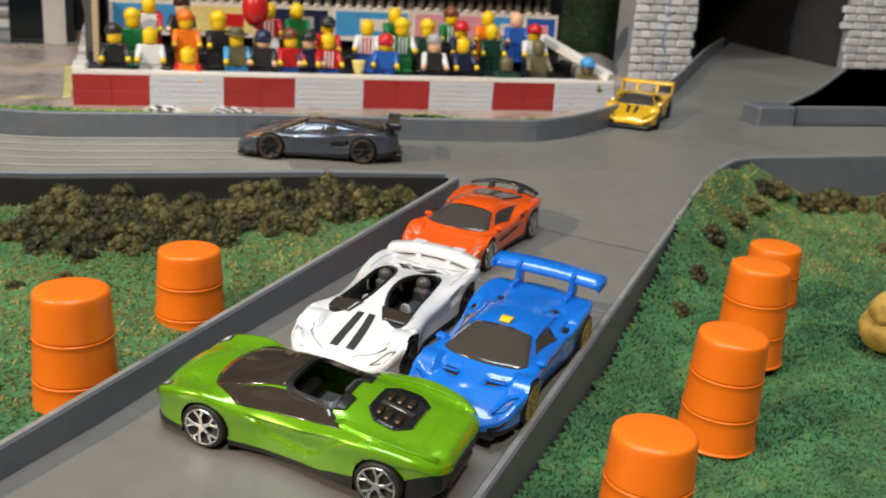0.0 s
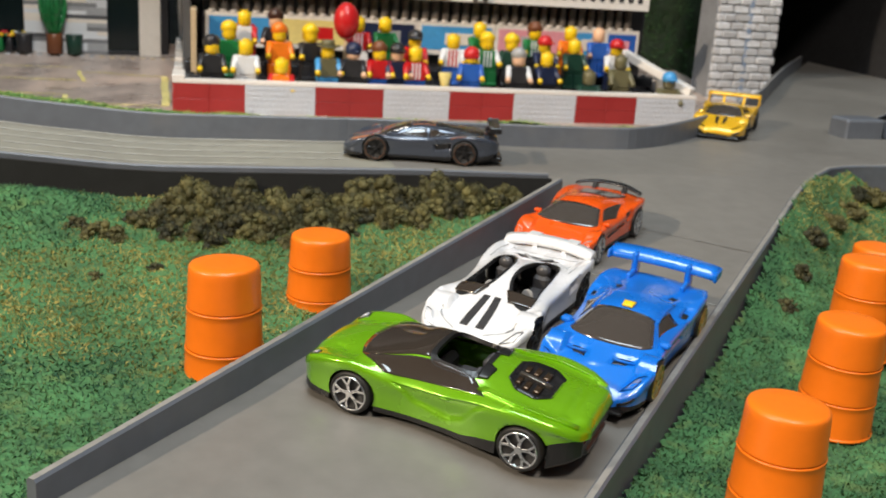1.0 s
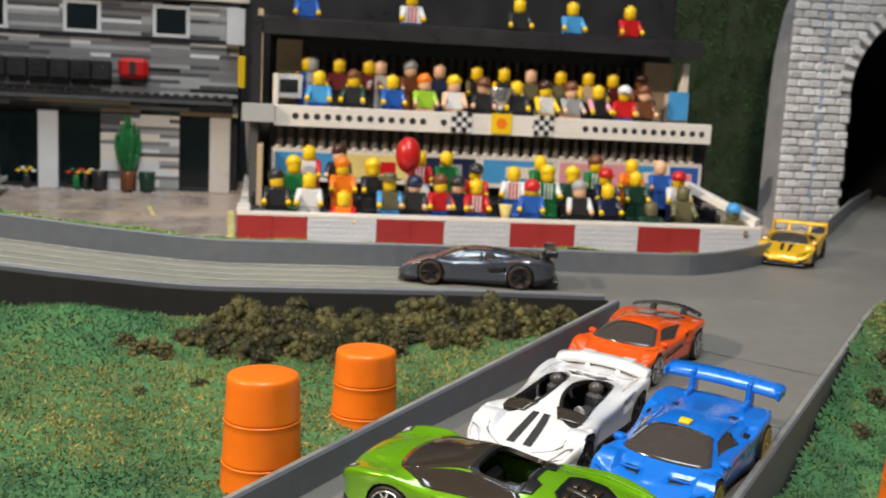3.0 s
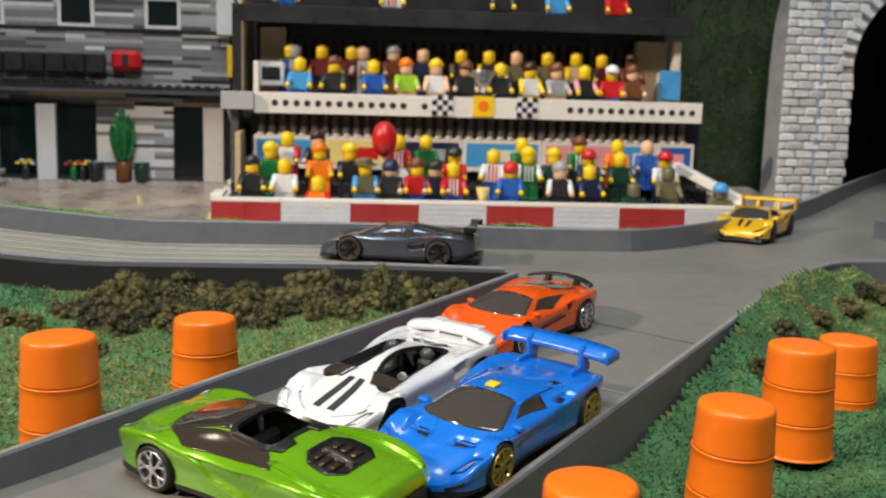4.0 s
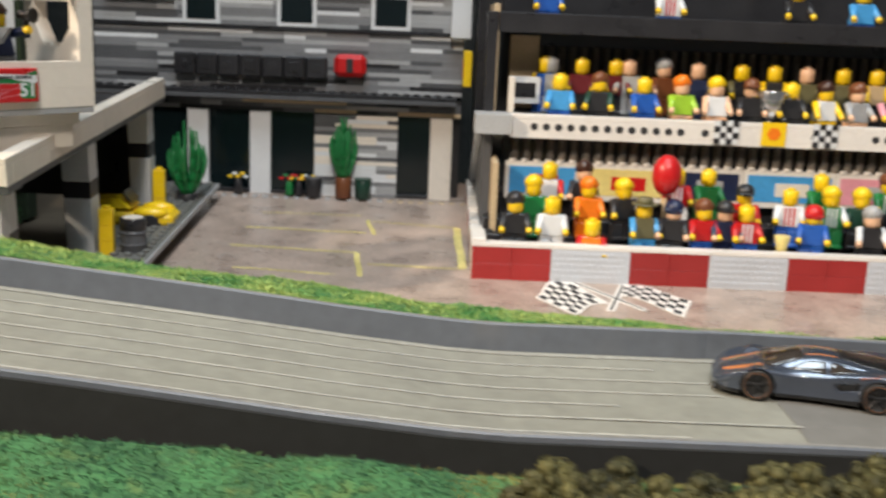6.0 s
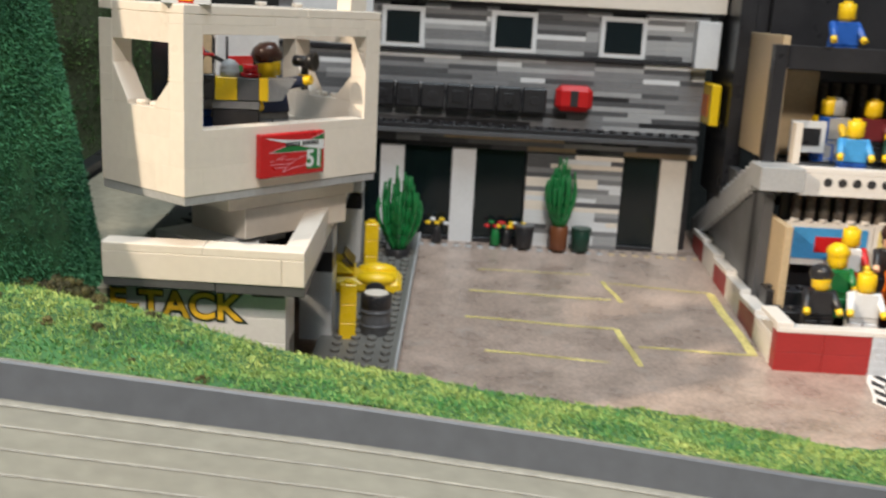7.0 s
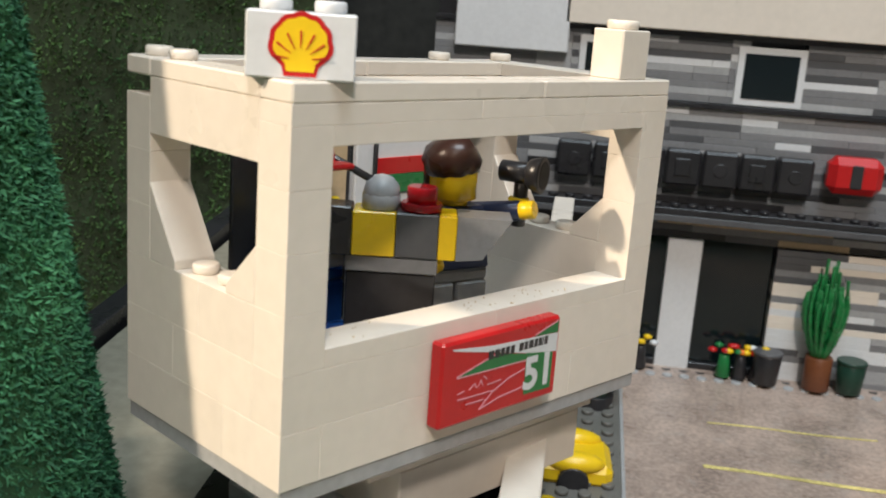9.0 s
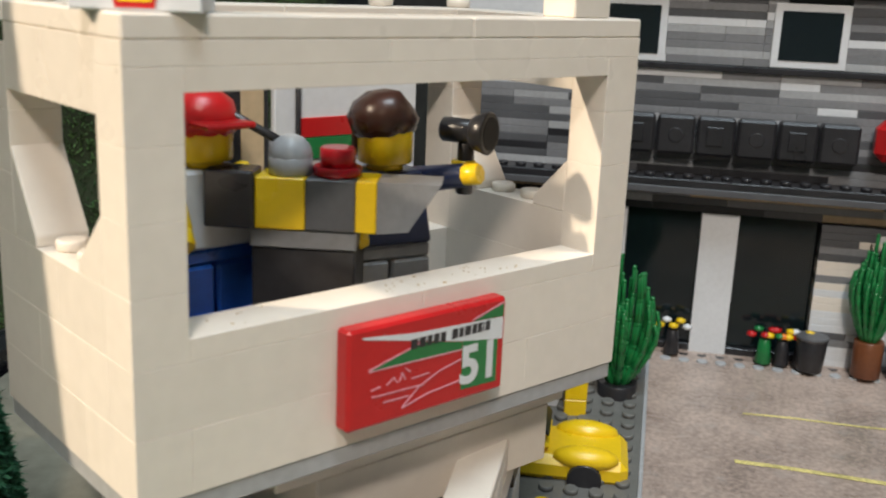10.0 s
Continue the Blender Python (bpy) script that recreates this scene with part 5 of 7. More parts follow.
# block with the shell shape on the rim
blk = part("roof_block", box(bmesh.new(), -8, 8, -4, 4, 0, 9.6, 0.25), COOLWHITE, booth)
blk.matrix_basis = pose(0.0058, 0.0058, 0.0672, 0, 0, -40)
for x in (-4, 4):
    part("stud", tube(bmesh.new(), (x, 0, 9.6), 2.4, 1.8, 16), COOLWHITE, blk)


def fan(r1):
    """A scalloped fan with a short straight foot."""
    pts = []
    for k in range(57):
        t = k / 56
        a = math.pi * (1.13 - 1.26 * t)
        r = r1 * (0.955 + 0.045 * abs(math.sin(t * 7 * math.pi)))
        pts.append((r * math.cos(a), r * math.sin(a)))
    return pts + [(r1 * 0.56, -r1 * 0.66), (r1 * 0.50, -r1 * 0.96), (-r1 * 0.50, -r1 * 0.96), (-r1 * 0.56, -r1 * 0.66)]


part("shell_rim", plate_shape(bmesh.new(), fan(4.75), 0.12, pose(0, -0.0040, 0.0050, 90, 0, 0)), RED, blk)
part("shell_fill", plate_shape(bmesh.new(), fan(4.0), 0.12, pose(0, -0.0041, 0.0050, 90, 0, 0)), YELLOW, blk)
for k in range(7):
    a = math.pi * (0.96 - 0.153 * k)
    bm = plate_shape(bmesh.new(), [(1.1, -0.05), (3.6, -0.16), (3.6, 0.16), (1.1, 0.05)], 0.1, pose(0, -0.00423, 0.0028, 90, 0, 0) @ pose(0, 0, 0, 0, 0, math.degrees(a)) @ pose(0.0006, 0, 0))
    part("shell_rib", bm, RED, blk)
blk = part("roof_block", box(bmesh.new(), 79, 88, 0.6, 8, 67.2, 76.8, 0.25), WHITE, booth)
part("stud", tube(bmesh.new(), (83.5, 4.3, 76.8), 3.2, 1.8, 18), WHITE, blk)
# pedestal below, in steps
part("pedestal", box(bmesh.new(), 26, 92, 8, 42, -6.2, -0.05, 0.3), WHITE, booth)
part("pedestal", box(bmesh.new(), 34, 88, 8.2, 40, -18, -6.3, 0.3), WHITE, booth)
part("pedestal", box(bmesh.new(), 20, 60, 14, 44, -22, -18, 0.3), COOLWHITE, booth)
# red sponsor sign
sg = thing("sponsor_sign", "red tile sign with green and white stripes and number", "sign", BOOTH @ pose(0.0312, -0.0033, 0.0068))
bm = box(bmesh.new(), 0, 32, 0, 3.2, 0, 16, 0.5)
part("tile", bm, RED, sg)
FR = pose(0, -0.00005, 0, 90, 0, 0)
part("white_stripe", plate_shape(bmesh.new(), [(2.5, 14.4), (22.4, 10.2), (31.2, 8.9), (31.2, 12.7), (13, 13.5), (2.5, 14.7)], 0.06, FR), COOLWHITE, sg)
part("green_stripe", plate_shape(bmesh.new(), [(3.8, 9.2), (22.3, 8.9), (22.3, 10.1), (14.4, 11.7)], 0.05, FR), GREEN, sg)
part("green_corner", plate_shape(bmesh.new(), [(24.6, 13.1), (31.2, 12.8), (31.2, 15.0)], 0.06, FR), GREEN, sg)
part("green_field", plate_shape(bmesh.new(), [(22.4, 1.9), (30.2, 1.7), (30.2, 9.0), (22.4, 10.2)], 0.07, FR), GREEN, sg)
letters("51", 0.0088, COOLWHITE, FR @ pose(0.0263, 0.0056, 0.00009), sg, "sign_number", 0.00003, bold=0.00028)
for x0, x1 in ((11.6, 13.0), (13.3, 14.6), (14.9, 15.9), (16.2, 17.3), (17.6, 18.7), (20.0, 21.2), (21.5, 22.4), (22.7, 24.0), (24.3, 25.3), (25.5, 26.4), (26.6, 26.9), (27.2, 28.2)):
    part("sign_bar", plate_shape(bmesh.new(), [(x0, 11.0), (x1, 11.0), (x1 + 0.1, 12.6), (x0 + 0.1, 12.6)], 0.05, FR @ pose(0, 0, 0.00005)), BLACK, sg)
bm = bmesh.new()
for xa, ya, xb, yb in ((10.2, 1.8, 13.4, 4.4), (13.4, 4.4, 17.6, 6.2), (17.6, 6.2, 22.3, 7.2), (10.2, 1.8, 15.5, 3.0), (15.5, 3.0, 22.3, 3.6), (3.8, 9.3, 14.4, 11.9), (3.8, 9.1, 22.3, 8.8), (24.4, 13.3, 31.2, 15.2), (4.4, 4.9, 14.6, 4.7), (6.6, 3.6, 11.6, 3.5), (4.2, 6.0, 6.0, 6.3), (7.2, 6.2, 8.6, 7.2), (8.6, 7.2, 9.2, 6.2), (9.6, 6.2, 10.2, 7.6), (10.2, 7.6, 10.8, 6.3), (12.0, 6.2, 15.6, 6.4), (10.8, 8.2, 11.8, 7.4)):
    d = Vector((xb - xa, yb - ya, 0)).normalized() * 0.11
    plate_shape(bm, [(xa + d.y, ya - d.x), (xb + d.y, yb - d.x), (xb - d.y, yb + d.x), (xa - d.y, ya + d.x)], 0.09, FR)
part("sign_scrawl", bm, PINK, sg)

# inside: desk, two figures, a camera on a stick
desk = thing("console", "black and yellow brick-built commentary console", "desk", BOOTH @ pose(0.0310, 0.0222, 0.0122, 0, 0, -44))
bm = box(bmesh.new(), -0.8, 16, 1.2, 20, 0, 17.5, 0.3)
part("pedestal", bm, BLACK, desk)
part("shelf", box(bmesh.new(), -1, 16.2, 0.6, 20, 17.6, 20.7, 0.25), MGREY, desk)
for x0, x1, m_ in ((0, 8, YELLOW), (8.05, 16, DGREY), (16.05, 19.4, YELLOW)):
    part("console_brick", box(bmesh.new(), x0, x1, 0, 8, 20.8, 29.2, 0.25), m_, desk)
b = bmesh.new()
vs = [[b.verts.new((x * MM, y * MM, z * MM)) for x, z in ((19.45, 20.8), (24.5, 21.4), (29.5, 29.2), (19.45, 29.2))] for y in (0, 8)]
for k in range(4):
    b.faces.new((vs[0][k], vs[0][(k + 1) % 4], vs[1][(k + 1) % 4], vs[1][k]))
b.faces.new(vs[0])
b.faces.new(vs[1])
part("slope_brick", normals_out(b), MGREY, desk)
part("black_brick", box(bmesh.new(), -8, -0.1, -0.6, 6, 20.8, 30, 0.3), BLACK, desk)
bm = bmesh.new()
tube(bm, (12.6, 4, 29.3), 4, 1.6, 18)
tube(bm, (12.6, 4, 30.9), 2.9, 3.0, 18)
part("warning_light", bm, CLEARRED, desk, "clear red round light")
bm = tube(bmesh.new(), (5, 4, 29.2), 3.6, 3, 16)
ball(bm, (5, 4, 32.2), 3.6, sub=2)
part("knob", bm, LGREY, desk)
d = Vector((-15, 2, 7))
bm = tube(bmesh.new(), (0, 0, 0), 0.75, 17, 8, m=Matrix.Translation((0.004, 0.004, 0.034)) @ d.to_track_quat("Z", "Y").to_matrix().to_4x4())
part("lever", bm, BLACK, desk)
back = thing("wall_panel", "white wall panel with a red and green flag", "panel", BOOTH @ pose(0.0300, 0.0165, 0.0122))
part("flag_board", box(bmesh.new(), 14, 46, 20.6, 22, 2, 45, 0.3), COOLWHITE, back)
part("flag_red", box(bmesh.new(), 19, 40, 20.2, 20.7, 32, 35.5, 0.1), RED, back)
part("flag_green", box(bmesh.new(), 19, 40, 20.2, 20.7, 28, 31.9, 0.1), GREEN, back)
part("flag_pole", tube(bmesh.new(), (18.5, 20, 22), 0.5, 21, 8), BLACK, back)
part("gold_post", box(bmesh.new(), 8, 13, 22, 26, 2, 45, 0.3), TAN, back)
part("dark_back", box(bmesh.new(), -14, 13.9, 22.1, 23.4, 2, 46, 0.3), BLACK, back)
figure("nnayhh+", BOOTH @ pose(0.0572, 0.0225, 0.0142, 0, 0, -12), "commentators", "in the commentary booth")
figure("wybyr" + "c-", BOOTH @ pose(0.0278, 0.0325, 0.0155, 0, 0, 2), "commentators", "in the commentary booth")
cm = thing("toy_camera", "small black toy camera held at the window", "camera", BOOTH @ pose(0.0688, 0.0145, 0.0402, 0, 0, 20))
part("grip", tube(bmesh.new(), (0, 0, -4), 1.5, 9, 12), BLACK, cm)
bm = tube(bmesh.new(), (0, -4.6, 7), 3.8, 3.2, 22, 3.0, axis="y")
tube(bm, (0, -1.4, 7), 2.2, 6, 16, axis="y")
part("lens", bm, BLACK, cm)
part("lens_well", tube(bmesh.new(), (0, -4.75, 7), 2.9, 0.3, 20, axis="y"), MATTBLACK, cm)
part("hand_clip", tube(bmesh.new(), (0, 0.3, -2), 2.2, 4, 12), YELLOW, cm)

# crumbs left on the window sill
bm = bmesh.new()
r = random.Random(8)
for k in range(34):
    x = r.choice((20, 46, 50, 62, 66)) + r.gauss(0, 4)
    ball(bm, (min(max(x, 9), 87), r.uniform(1, 7), 25.65), r.uniform(0.1, 0.24), sub=1)
crumbs = part("sill_crumb", bm, TAN, booth)
crumbs["kind"] = "stuff"

# ---- stone tunnel portal ----
portal = thing("tunnel_portal", "grey painted stone tunnel portal with a round arch", "tunnel", pose(0.398, 0.80, -0.005), kind="structure")
OX0, OX1, SPR, RAD, TOPZ, WID = 58.0, 208.0, 122.0, 75.0, 290.0, 270.0
bm = bmesh.new()
cx = (OX0 + OX1) / 2
arch = [(OX0, 0), (OX0, SPR)] + [(cx - RAD * math.cos(a), SPR + RAD * math.sin(a)) for a in [math.pi * k / 20 for k in range(1, 20)]] + [(OX1, SPR), (OX1, 0)]
outer = [(0, 0), (0, TOPZ), (WID, TOPZ), (WID, 0)]
ring = [(0, 0), (0, SPR)] + [(cx - (cx) * math.cos(a), SPR + (TOPZ - SPR) * min(1, 1.25 * math.sin(a))) for a in [math.pi * k / 20 for k in range(1, 20)]] + [(WID, SPR), (WID, 0)]
for y in (0.0,):
    a_ = [bm.verts.new((x * MM, 0, z * MM)) for x, z in arch]
    b_ = [bm.verts.new((x * MM, 0, z * MM)) for x, z in ring]
    for k in range(len(arch) - 1):
        bm.faces.new((a_[k], a_[k + 1], b_[k + 1], b_[k]))
    d_ = [bm.verts.new((x * MM, 0.03, z * MM)) for x, z in ring]
    for k in range(len(arch) - 1):
        bm.faces.new((b_[k], b_[k + 1], d_[k + 1], d_[k]))
part("core", normals_out(bm), MORTAR, portal)
bm = bmesh.new()
a_, c_ = [[bm.verts.new((x * MM, y, z * MM)) for x, z in arch] for y in (0.0005, 0.25)]
for k in range(len(arch) - 1):
    bm.faces.new((a_[k], c_[k], c_[k + 1], a_[k + 1]))
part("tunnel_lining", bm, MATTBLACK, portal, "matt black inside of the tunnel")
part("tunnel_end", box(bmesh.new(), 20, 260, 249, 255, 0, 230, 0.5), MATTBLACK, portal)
STONES = []
for v in range(6):
    r = random.Random(v)
    bm = box(bmesh.new(), 0.5, 12.5, -1.8, 2, 0.5, 6.3, 0.9)
    for q in bm.verts:
        q.co += Vector((r.uniform(-0.5, 0.5), r.uniform(-0.5, 0.3), r.uniform(-0.4, 0.4))) * MM
    me = bpy.data.meshes.new("stone")
    bm.to_mesh(me)
    bm.free()
    me.materials.append(STONE)
    STONES.append(me)
r = random.Random(3)
count = 0
for row in range(int(TOPZ / 7)):
    z = row * 7
    x = 0 if row % 2 else -6
    while x < WID - 4:
        w = r.uniform(0.85, 1.15)
        xa, xb, zc = max(x, 0), x + 13 * w, z + 3.5
        gap = OX0 + 1 if zc < SPR else cx - math.sqrt(max(0.0, (RAD + 8) ** 2 - (zc - SPR) ** 2)) if zc < SPR + RAD + 8 else WID
        if xa < gap < xb:
            xb = gap
        xc = (xa + xb) / 2
        open_ = gap < xc < 2 * cx - gap
        if not open_ and xb - xa > 3 and count < 300 and (x < 70 or x > 200 or z < 240):
            ob = hang("stone", STONES[r.randrange(6)], portal)
            ob.matrix_basis = pose(xa * MM, -0.0005, z * MM) @ Matrix.Diagonal(((xb - xa) / 13, 1, 1, 1))
            count += 1
        x += 13 * w
for k in range(24):
    a = math.pi * (k + 0.5) / 24
    ob = hang("stone", STONES[k % 6], portal)
    ob.matrix_basis = pose((cx - (RAD + 1) * math.cos(a)) * MM, -0.001, (SPR + (RAD + 1) * math.sin(a)) * MM) @ pose(0, 0, 0, 0, math.degrees(a) - 180, 0) @ pose(-0.0005, 0, -0.0036)
# faint blue paint runs on the pillar
part("paint_run", box(bmesh.new(), 29, 33, -2.2, -1.4, 4, 280, 0.3), mat("blue_wash", (0.20, 0.26, 0.36), 0.6, vary=0.3), portal)

# ---- orange barrels, three rings each ----
def barrel(x, y, top, h=33.0, lean=0.0, r=9.5):
    root = thing("orange_barrel", "orange plastic barrel with three stepped rings on the grass", "barrel", pose(x, y, top - h * MM, lean, 0, 17), "orange barrels")
    wide = lambda z: r * (1.10 - 0.15 * z / h)
    for k in range(3):
        z0, z1 = h * (0, 0.325, 0.655)[k], h * (0.325, 0.655, 1.0)[k]
        lip = 0.0 if k else 0.38
        ra, rb = wide(z0), wide(z1)
        bm = bmesh.new()
        prof = [(ra * 0.97, z0 + 0.01), (ra + lip, z0 + 0.08), (ra + lip, z0 + 0.55), (ra, z0 + 0.7), (wide(z0 + 1.0), z0 + 1.0), (wide(z1 - 2.2), z1 - 2.2), (rb, z1 - (0.02 if k < 2 else 0.9))]
        if k < 2:
            prof[-1:] = [(wide(z1 - 0.75), z1 - 0.75), (rb + 0.2, z1 - 0.5), (rb + 0.2, z1 - 0.1), (rb - 0.1, z1 + 0.02)]
        else:
            prof += [(rb - 0.25, z1 - 0.3), (rb - 0.9, z1), (rb * 0.5, z1 - 0.05), (0.01, z1 - 0.05)]
        rings = [[bm.verts.new((q * math.cos(2 * math.pi * i / 40) * MM, q * math.sin(2 * math.pi * i / 40) * MM, z * MM)) for i in range(40)] for q, z in prof]
        for a, b in zip(rings, rings[1:]):
            for i in range(40):
                bm.faces.new((a[i], a[(i + 1) % 40], b[(i + 1) % 40], b[i])).smooth = True
        part("barrel_ring", bm, CUP, root)
    return root


barrel(-0.0202, 0.2425, 0.0318, 33)
barrel(0.0094, 0.2868, 0.0266, 28, r=9.4)
barrel(0.0985, 0.1680, 0.0228, 31)
barrel(0.1432, 0.2130, 0.0242, 31, 2)
barrel(0.1777, 0.2538, 0.0278, 31)
barrel(0.2150, 0.3000, 0.0180, 28)

# rounded lump at the edge of the grass
lump = thing("foam_boulder", "yellow-tan rounded foam boulder on the grass", "boulder", pose(0.2305, 0.2545, -0.0035))
bm = ball(bmesh.new(), (0, 0, 7), 9.5, sub=3, rough=0.18, scale=(1.0, 0.9, 0.85))
ball(bm, (-3.5, -2, 14.5), 6.0, sub=3, rough=0.18)
part("boulder", bm, mat("yellow_tan_foam", (0.42, 0.27, 0.06), 0.85, vary=0.25, grain=400, bump=0.4), lump)

# ---- die-cast toy cars ----
def spline(pts):
    """A smooth curve through (s, value) pairs that does not overshoot."""
    xs = np.array([p[0] for p in pts], float)
    ys = np.array([p[1] for p in pts], float)
    h = np.diff(xs)
    dl = np.diff(ys) / h
    m = np.zeros(len(xs))
    m[0], m[-1] = dl[0], dl[-1]
    for i in range(1, len(xs) - 1):
        if dl[i - 1] * dl[i] > 0:
            m[i] = 2 * dl[i - 1] * dl[i] / (dl[i - 1] + dl[i])

    def f(x):
        x = min(max(x, xs[0]), xs[-1])
        i = min(int(np.searchsorted(xs, x, "right")) - 1, len(h) - 1)
        i = max(i, 0)
        t = (x - xs[i]) / h[i]
        return float(ys[i] * (1 + 2 * t) * (1 - t) ** 2 + h[i] * m[i] * t * (1 - t) ** 2 + ys[i + 1] * t * t * (3 - 2 * t) + h[i] * m[i + 1] * t * t * (t - 1))

    return f


class Shell:
    """The skin of a car: s runs from nose to tail, w from the middle of the roof (0) down to the sill (7), minus on the right."""

    def __init__(self, length, top, belt, half, roof, crown, sill, waist=0.6, dents=()):
        self.L = length
        self.dents = []
        for poly, depth, soft in dents:
            xy = np.array([(u * length, v * 2.4) for u, v in poly])
            self.dents.append((xy, np.roll(xy, -1, 0), [tuple(q) for q in xy], depth, soft, xy.min(0), xy.max(0)))
        self.top, self.belt, self.half, self.roof, self.crown, self.sill = (spline(c) for c in (top, belt, half, roof, crown, sill))
        self.waist = waist
        self.cache = {}

    def ring(self, s):
        k = round(s, 5)
        if k not in self.cache:
            zc, zb, hw, rw, cr, zs = (f(s) for f in (self.top, self.belt, self.half, self.roof, self.crown, self.sill))
            zr = zc - cr
            zb = min(zb, zr + 1.3)
            mid = (zb + zs) / 2
            self.cache[k] = [(0, zc), (rw * 0.55, zc - 0.28 * cr), (rw * 0.93, zr), (rw + 0.42 * (hw * 0.95 - rw), zr + 0.52 * (zb - zr)), (hw * 0.955, zb + 0.15), (hw, zb - 1.3), (hw - self.waist, mid - 0.3), (hw * 0.94, zs)]
        return self.cache[k]

    def press(self, s, w):
        """How deep the skin is pressed in at a place, in millimetres."""
        p = np.array((s * self.L, abs(w) * 2.4))
        deep = 0.0
        for a, b, poly, depth, soft, lo, hi in self.dents:
            if (p >= lo).all() and (p <= hi).all() and inside([p[0]], [p[1]], poly)[0]:
                d = b - a
                t = np.clip(((p - a) * d).sum(1) / (d * d).sum(1), 0, 1)
                near = np.sqrt((((a + d * t[:, None]) - p) ** 2).sum(1)).min()
                e = min(1.0, near / soft)
                deep += depth * e * e * (3 - 2 * e)
        return deep

    def at(self, s, w):
        p = self.smooth_at(s, w)
        if self.dents:
            k = self.press(s, w)
            if k:
                c = Vector((p.x, 0, 6))
                p -= (p - c).normalized() * k
        return p

    def smooth_at(self, s, w):
        r = self.ring(s)
        a = min(abs(w), 6.9999)
        i = int(a)
        t = a - i
        p1, p2 = Vector(r[i]), Vector(r[i + 1])
        p0 = Vector(r[i - 1]) if i else Vector((-r[1][0], r[1][1]))
        p3 = Vector(r[i + 2]) if i < 6 else p2 * 2 - p1
        q = 0.5 * (2 * p1 + (p2 - p0) * t + (2 * p0 - 5 * p1 + 4 * p2 - p3) * t * t + (3 * p1 - p0 - 3 * p2 + p3) * t ** 3)
        return Vector((self.L / 2 - s * self.L, q.x if w >= 0 else -q.x, q.y))

    def out(self, s, w, e=0.004):
        du = self.smooth_at(min(s + e, 1), w) - self.smooth_at(max(s - e, 0), w)
        dw = self.smooth_at(s, min(w + 0.03, 7)) - self.smooth_at(s, max(w - 0.03, -7))
        n = du.cross(dw)
        n = n.normalized() if n.length > 1e-9 else Vector((0, 0, 1))
        c = Vector((0, 0, 7))
        p = self.at(s, w)
        return n if n.dot(Vector((0, p.y, p.z - c.z))) > 0 else -n

    @staticmethod
    def rad(h, s, w):
        return (abs((s - h[0]) / h[2]) ** h[4] + abs((w - h[1]) / h[3]) ** h[4]) ** (1 / h[4])

    def lip(self, h, inner=0.90, outer=1.09, off=0.18):
        """A raised rim round an opening."""
        bm, n, rows = bmesh.new(), 40, []
        for q, o in ((inner, -0.9), (inner, off), (outer, off), (outer, -0.3)):
            row = []
            for k in range(n):
                a = 2 * math.pi * k / n
                ca, sa = math.cos(a), math.sin(a)
                e = q / (abs(ca) ** h[4] + abs(sa) ** h[4]) ** (1 / h[4])
                u, v = h[0] + h[2] * ca * e, h[1] + h[3] * sa * e
                row.append(bm.verts.new((self.at(u, v) + self.out(u, v) * o) * MM))
            rows.append(row)
        for a, b in zip(rows, rows[1:]):
            for k in range(n):
                bm.faces.new((a[k], a[(k + 1) % n], b[(k + 1) % n], b[k]))
        return normals_out(bm)

    def body(self, wheels, radius, holes=()):
        bm = bmesh.new()
        ns, nw = 120, 84
        S = [k / ns for k in range(ns + 1)]
        Wn = [-7 + 14 * k / nw for k in range(nw + 1)]
        vs = [[bm.verts.new(self.at(s, w) * MM) for w in Wn] for s in S]
        cut = set()
        for i in range(ns):
            for j in range(nw):
                q = (vs[i][j], vs[i][j + 1], vs[i + 1][j + 1], vs[i + 1][j])
                s, w = (S[i] + S[i + 1]) / 2, (Wn[j] + Wn[j + 1]) / 2
                if any(self.rad(h, s, w) < 1 for h in holes):
                    cut.update((i + di, j + dj) for di in (0, 1) for dj in (0, 1))
                    continue
                c = self.at(s, w)
                if abs(w) > 4 and any((c.x - x) ** 2 + (c.z - radius) ** 2 < (radius + 0.1) ** 2 for x in wheels):
                    continue
                bm.faces.new(q)
        for i, j in cut:
            for h in holes:
                q = self.rad(h, S[i], Wn[j])
                if vs[i][j].link_faces and q < 1.4:
                    vs[i][j].co = self.at(h[0] + (S[i] - h[0]) / q, h[1] + (Wn[j] - h[1]) / q) * MM
        for v in bm.verts:
            if not v.link_faces or abs(v.co.y) < 0.010:
                continue
            for x in wheels:
                d = Vector((v.co.x / MM - x, v.co.z / MM - radius))
                if d.length < radius + 0.75:
                    d = d.normalized() * (radius + 0.6)
                    v.co.x, v.co.z = (x + d.x) * MM, (radius + d.y) * MM
        bm.faces.new([v for v in vs[0]])
        bm.faces.new([v for v in reversed(vs[-1])])
        loose = [v for v in bm.verts if not v.link_faces]
        bmesh.ops.delete(bm, geom=loose, context="VERTS")
        bmesh.ops.recalc_face_normals(bm, faces=bm.faces[:])
        for f in bm.faces:
            f.smooth = len(f.verts) == 4
        return bm

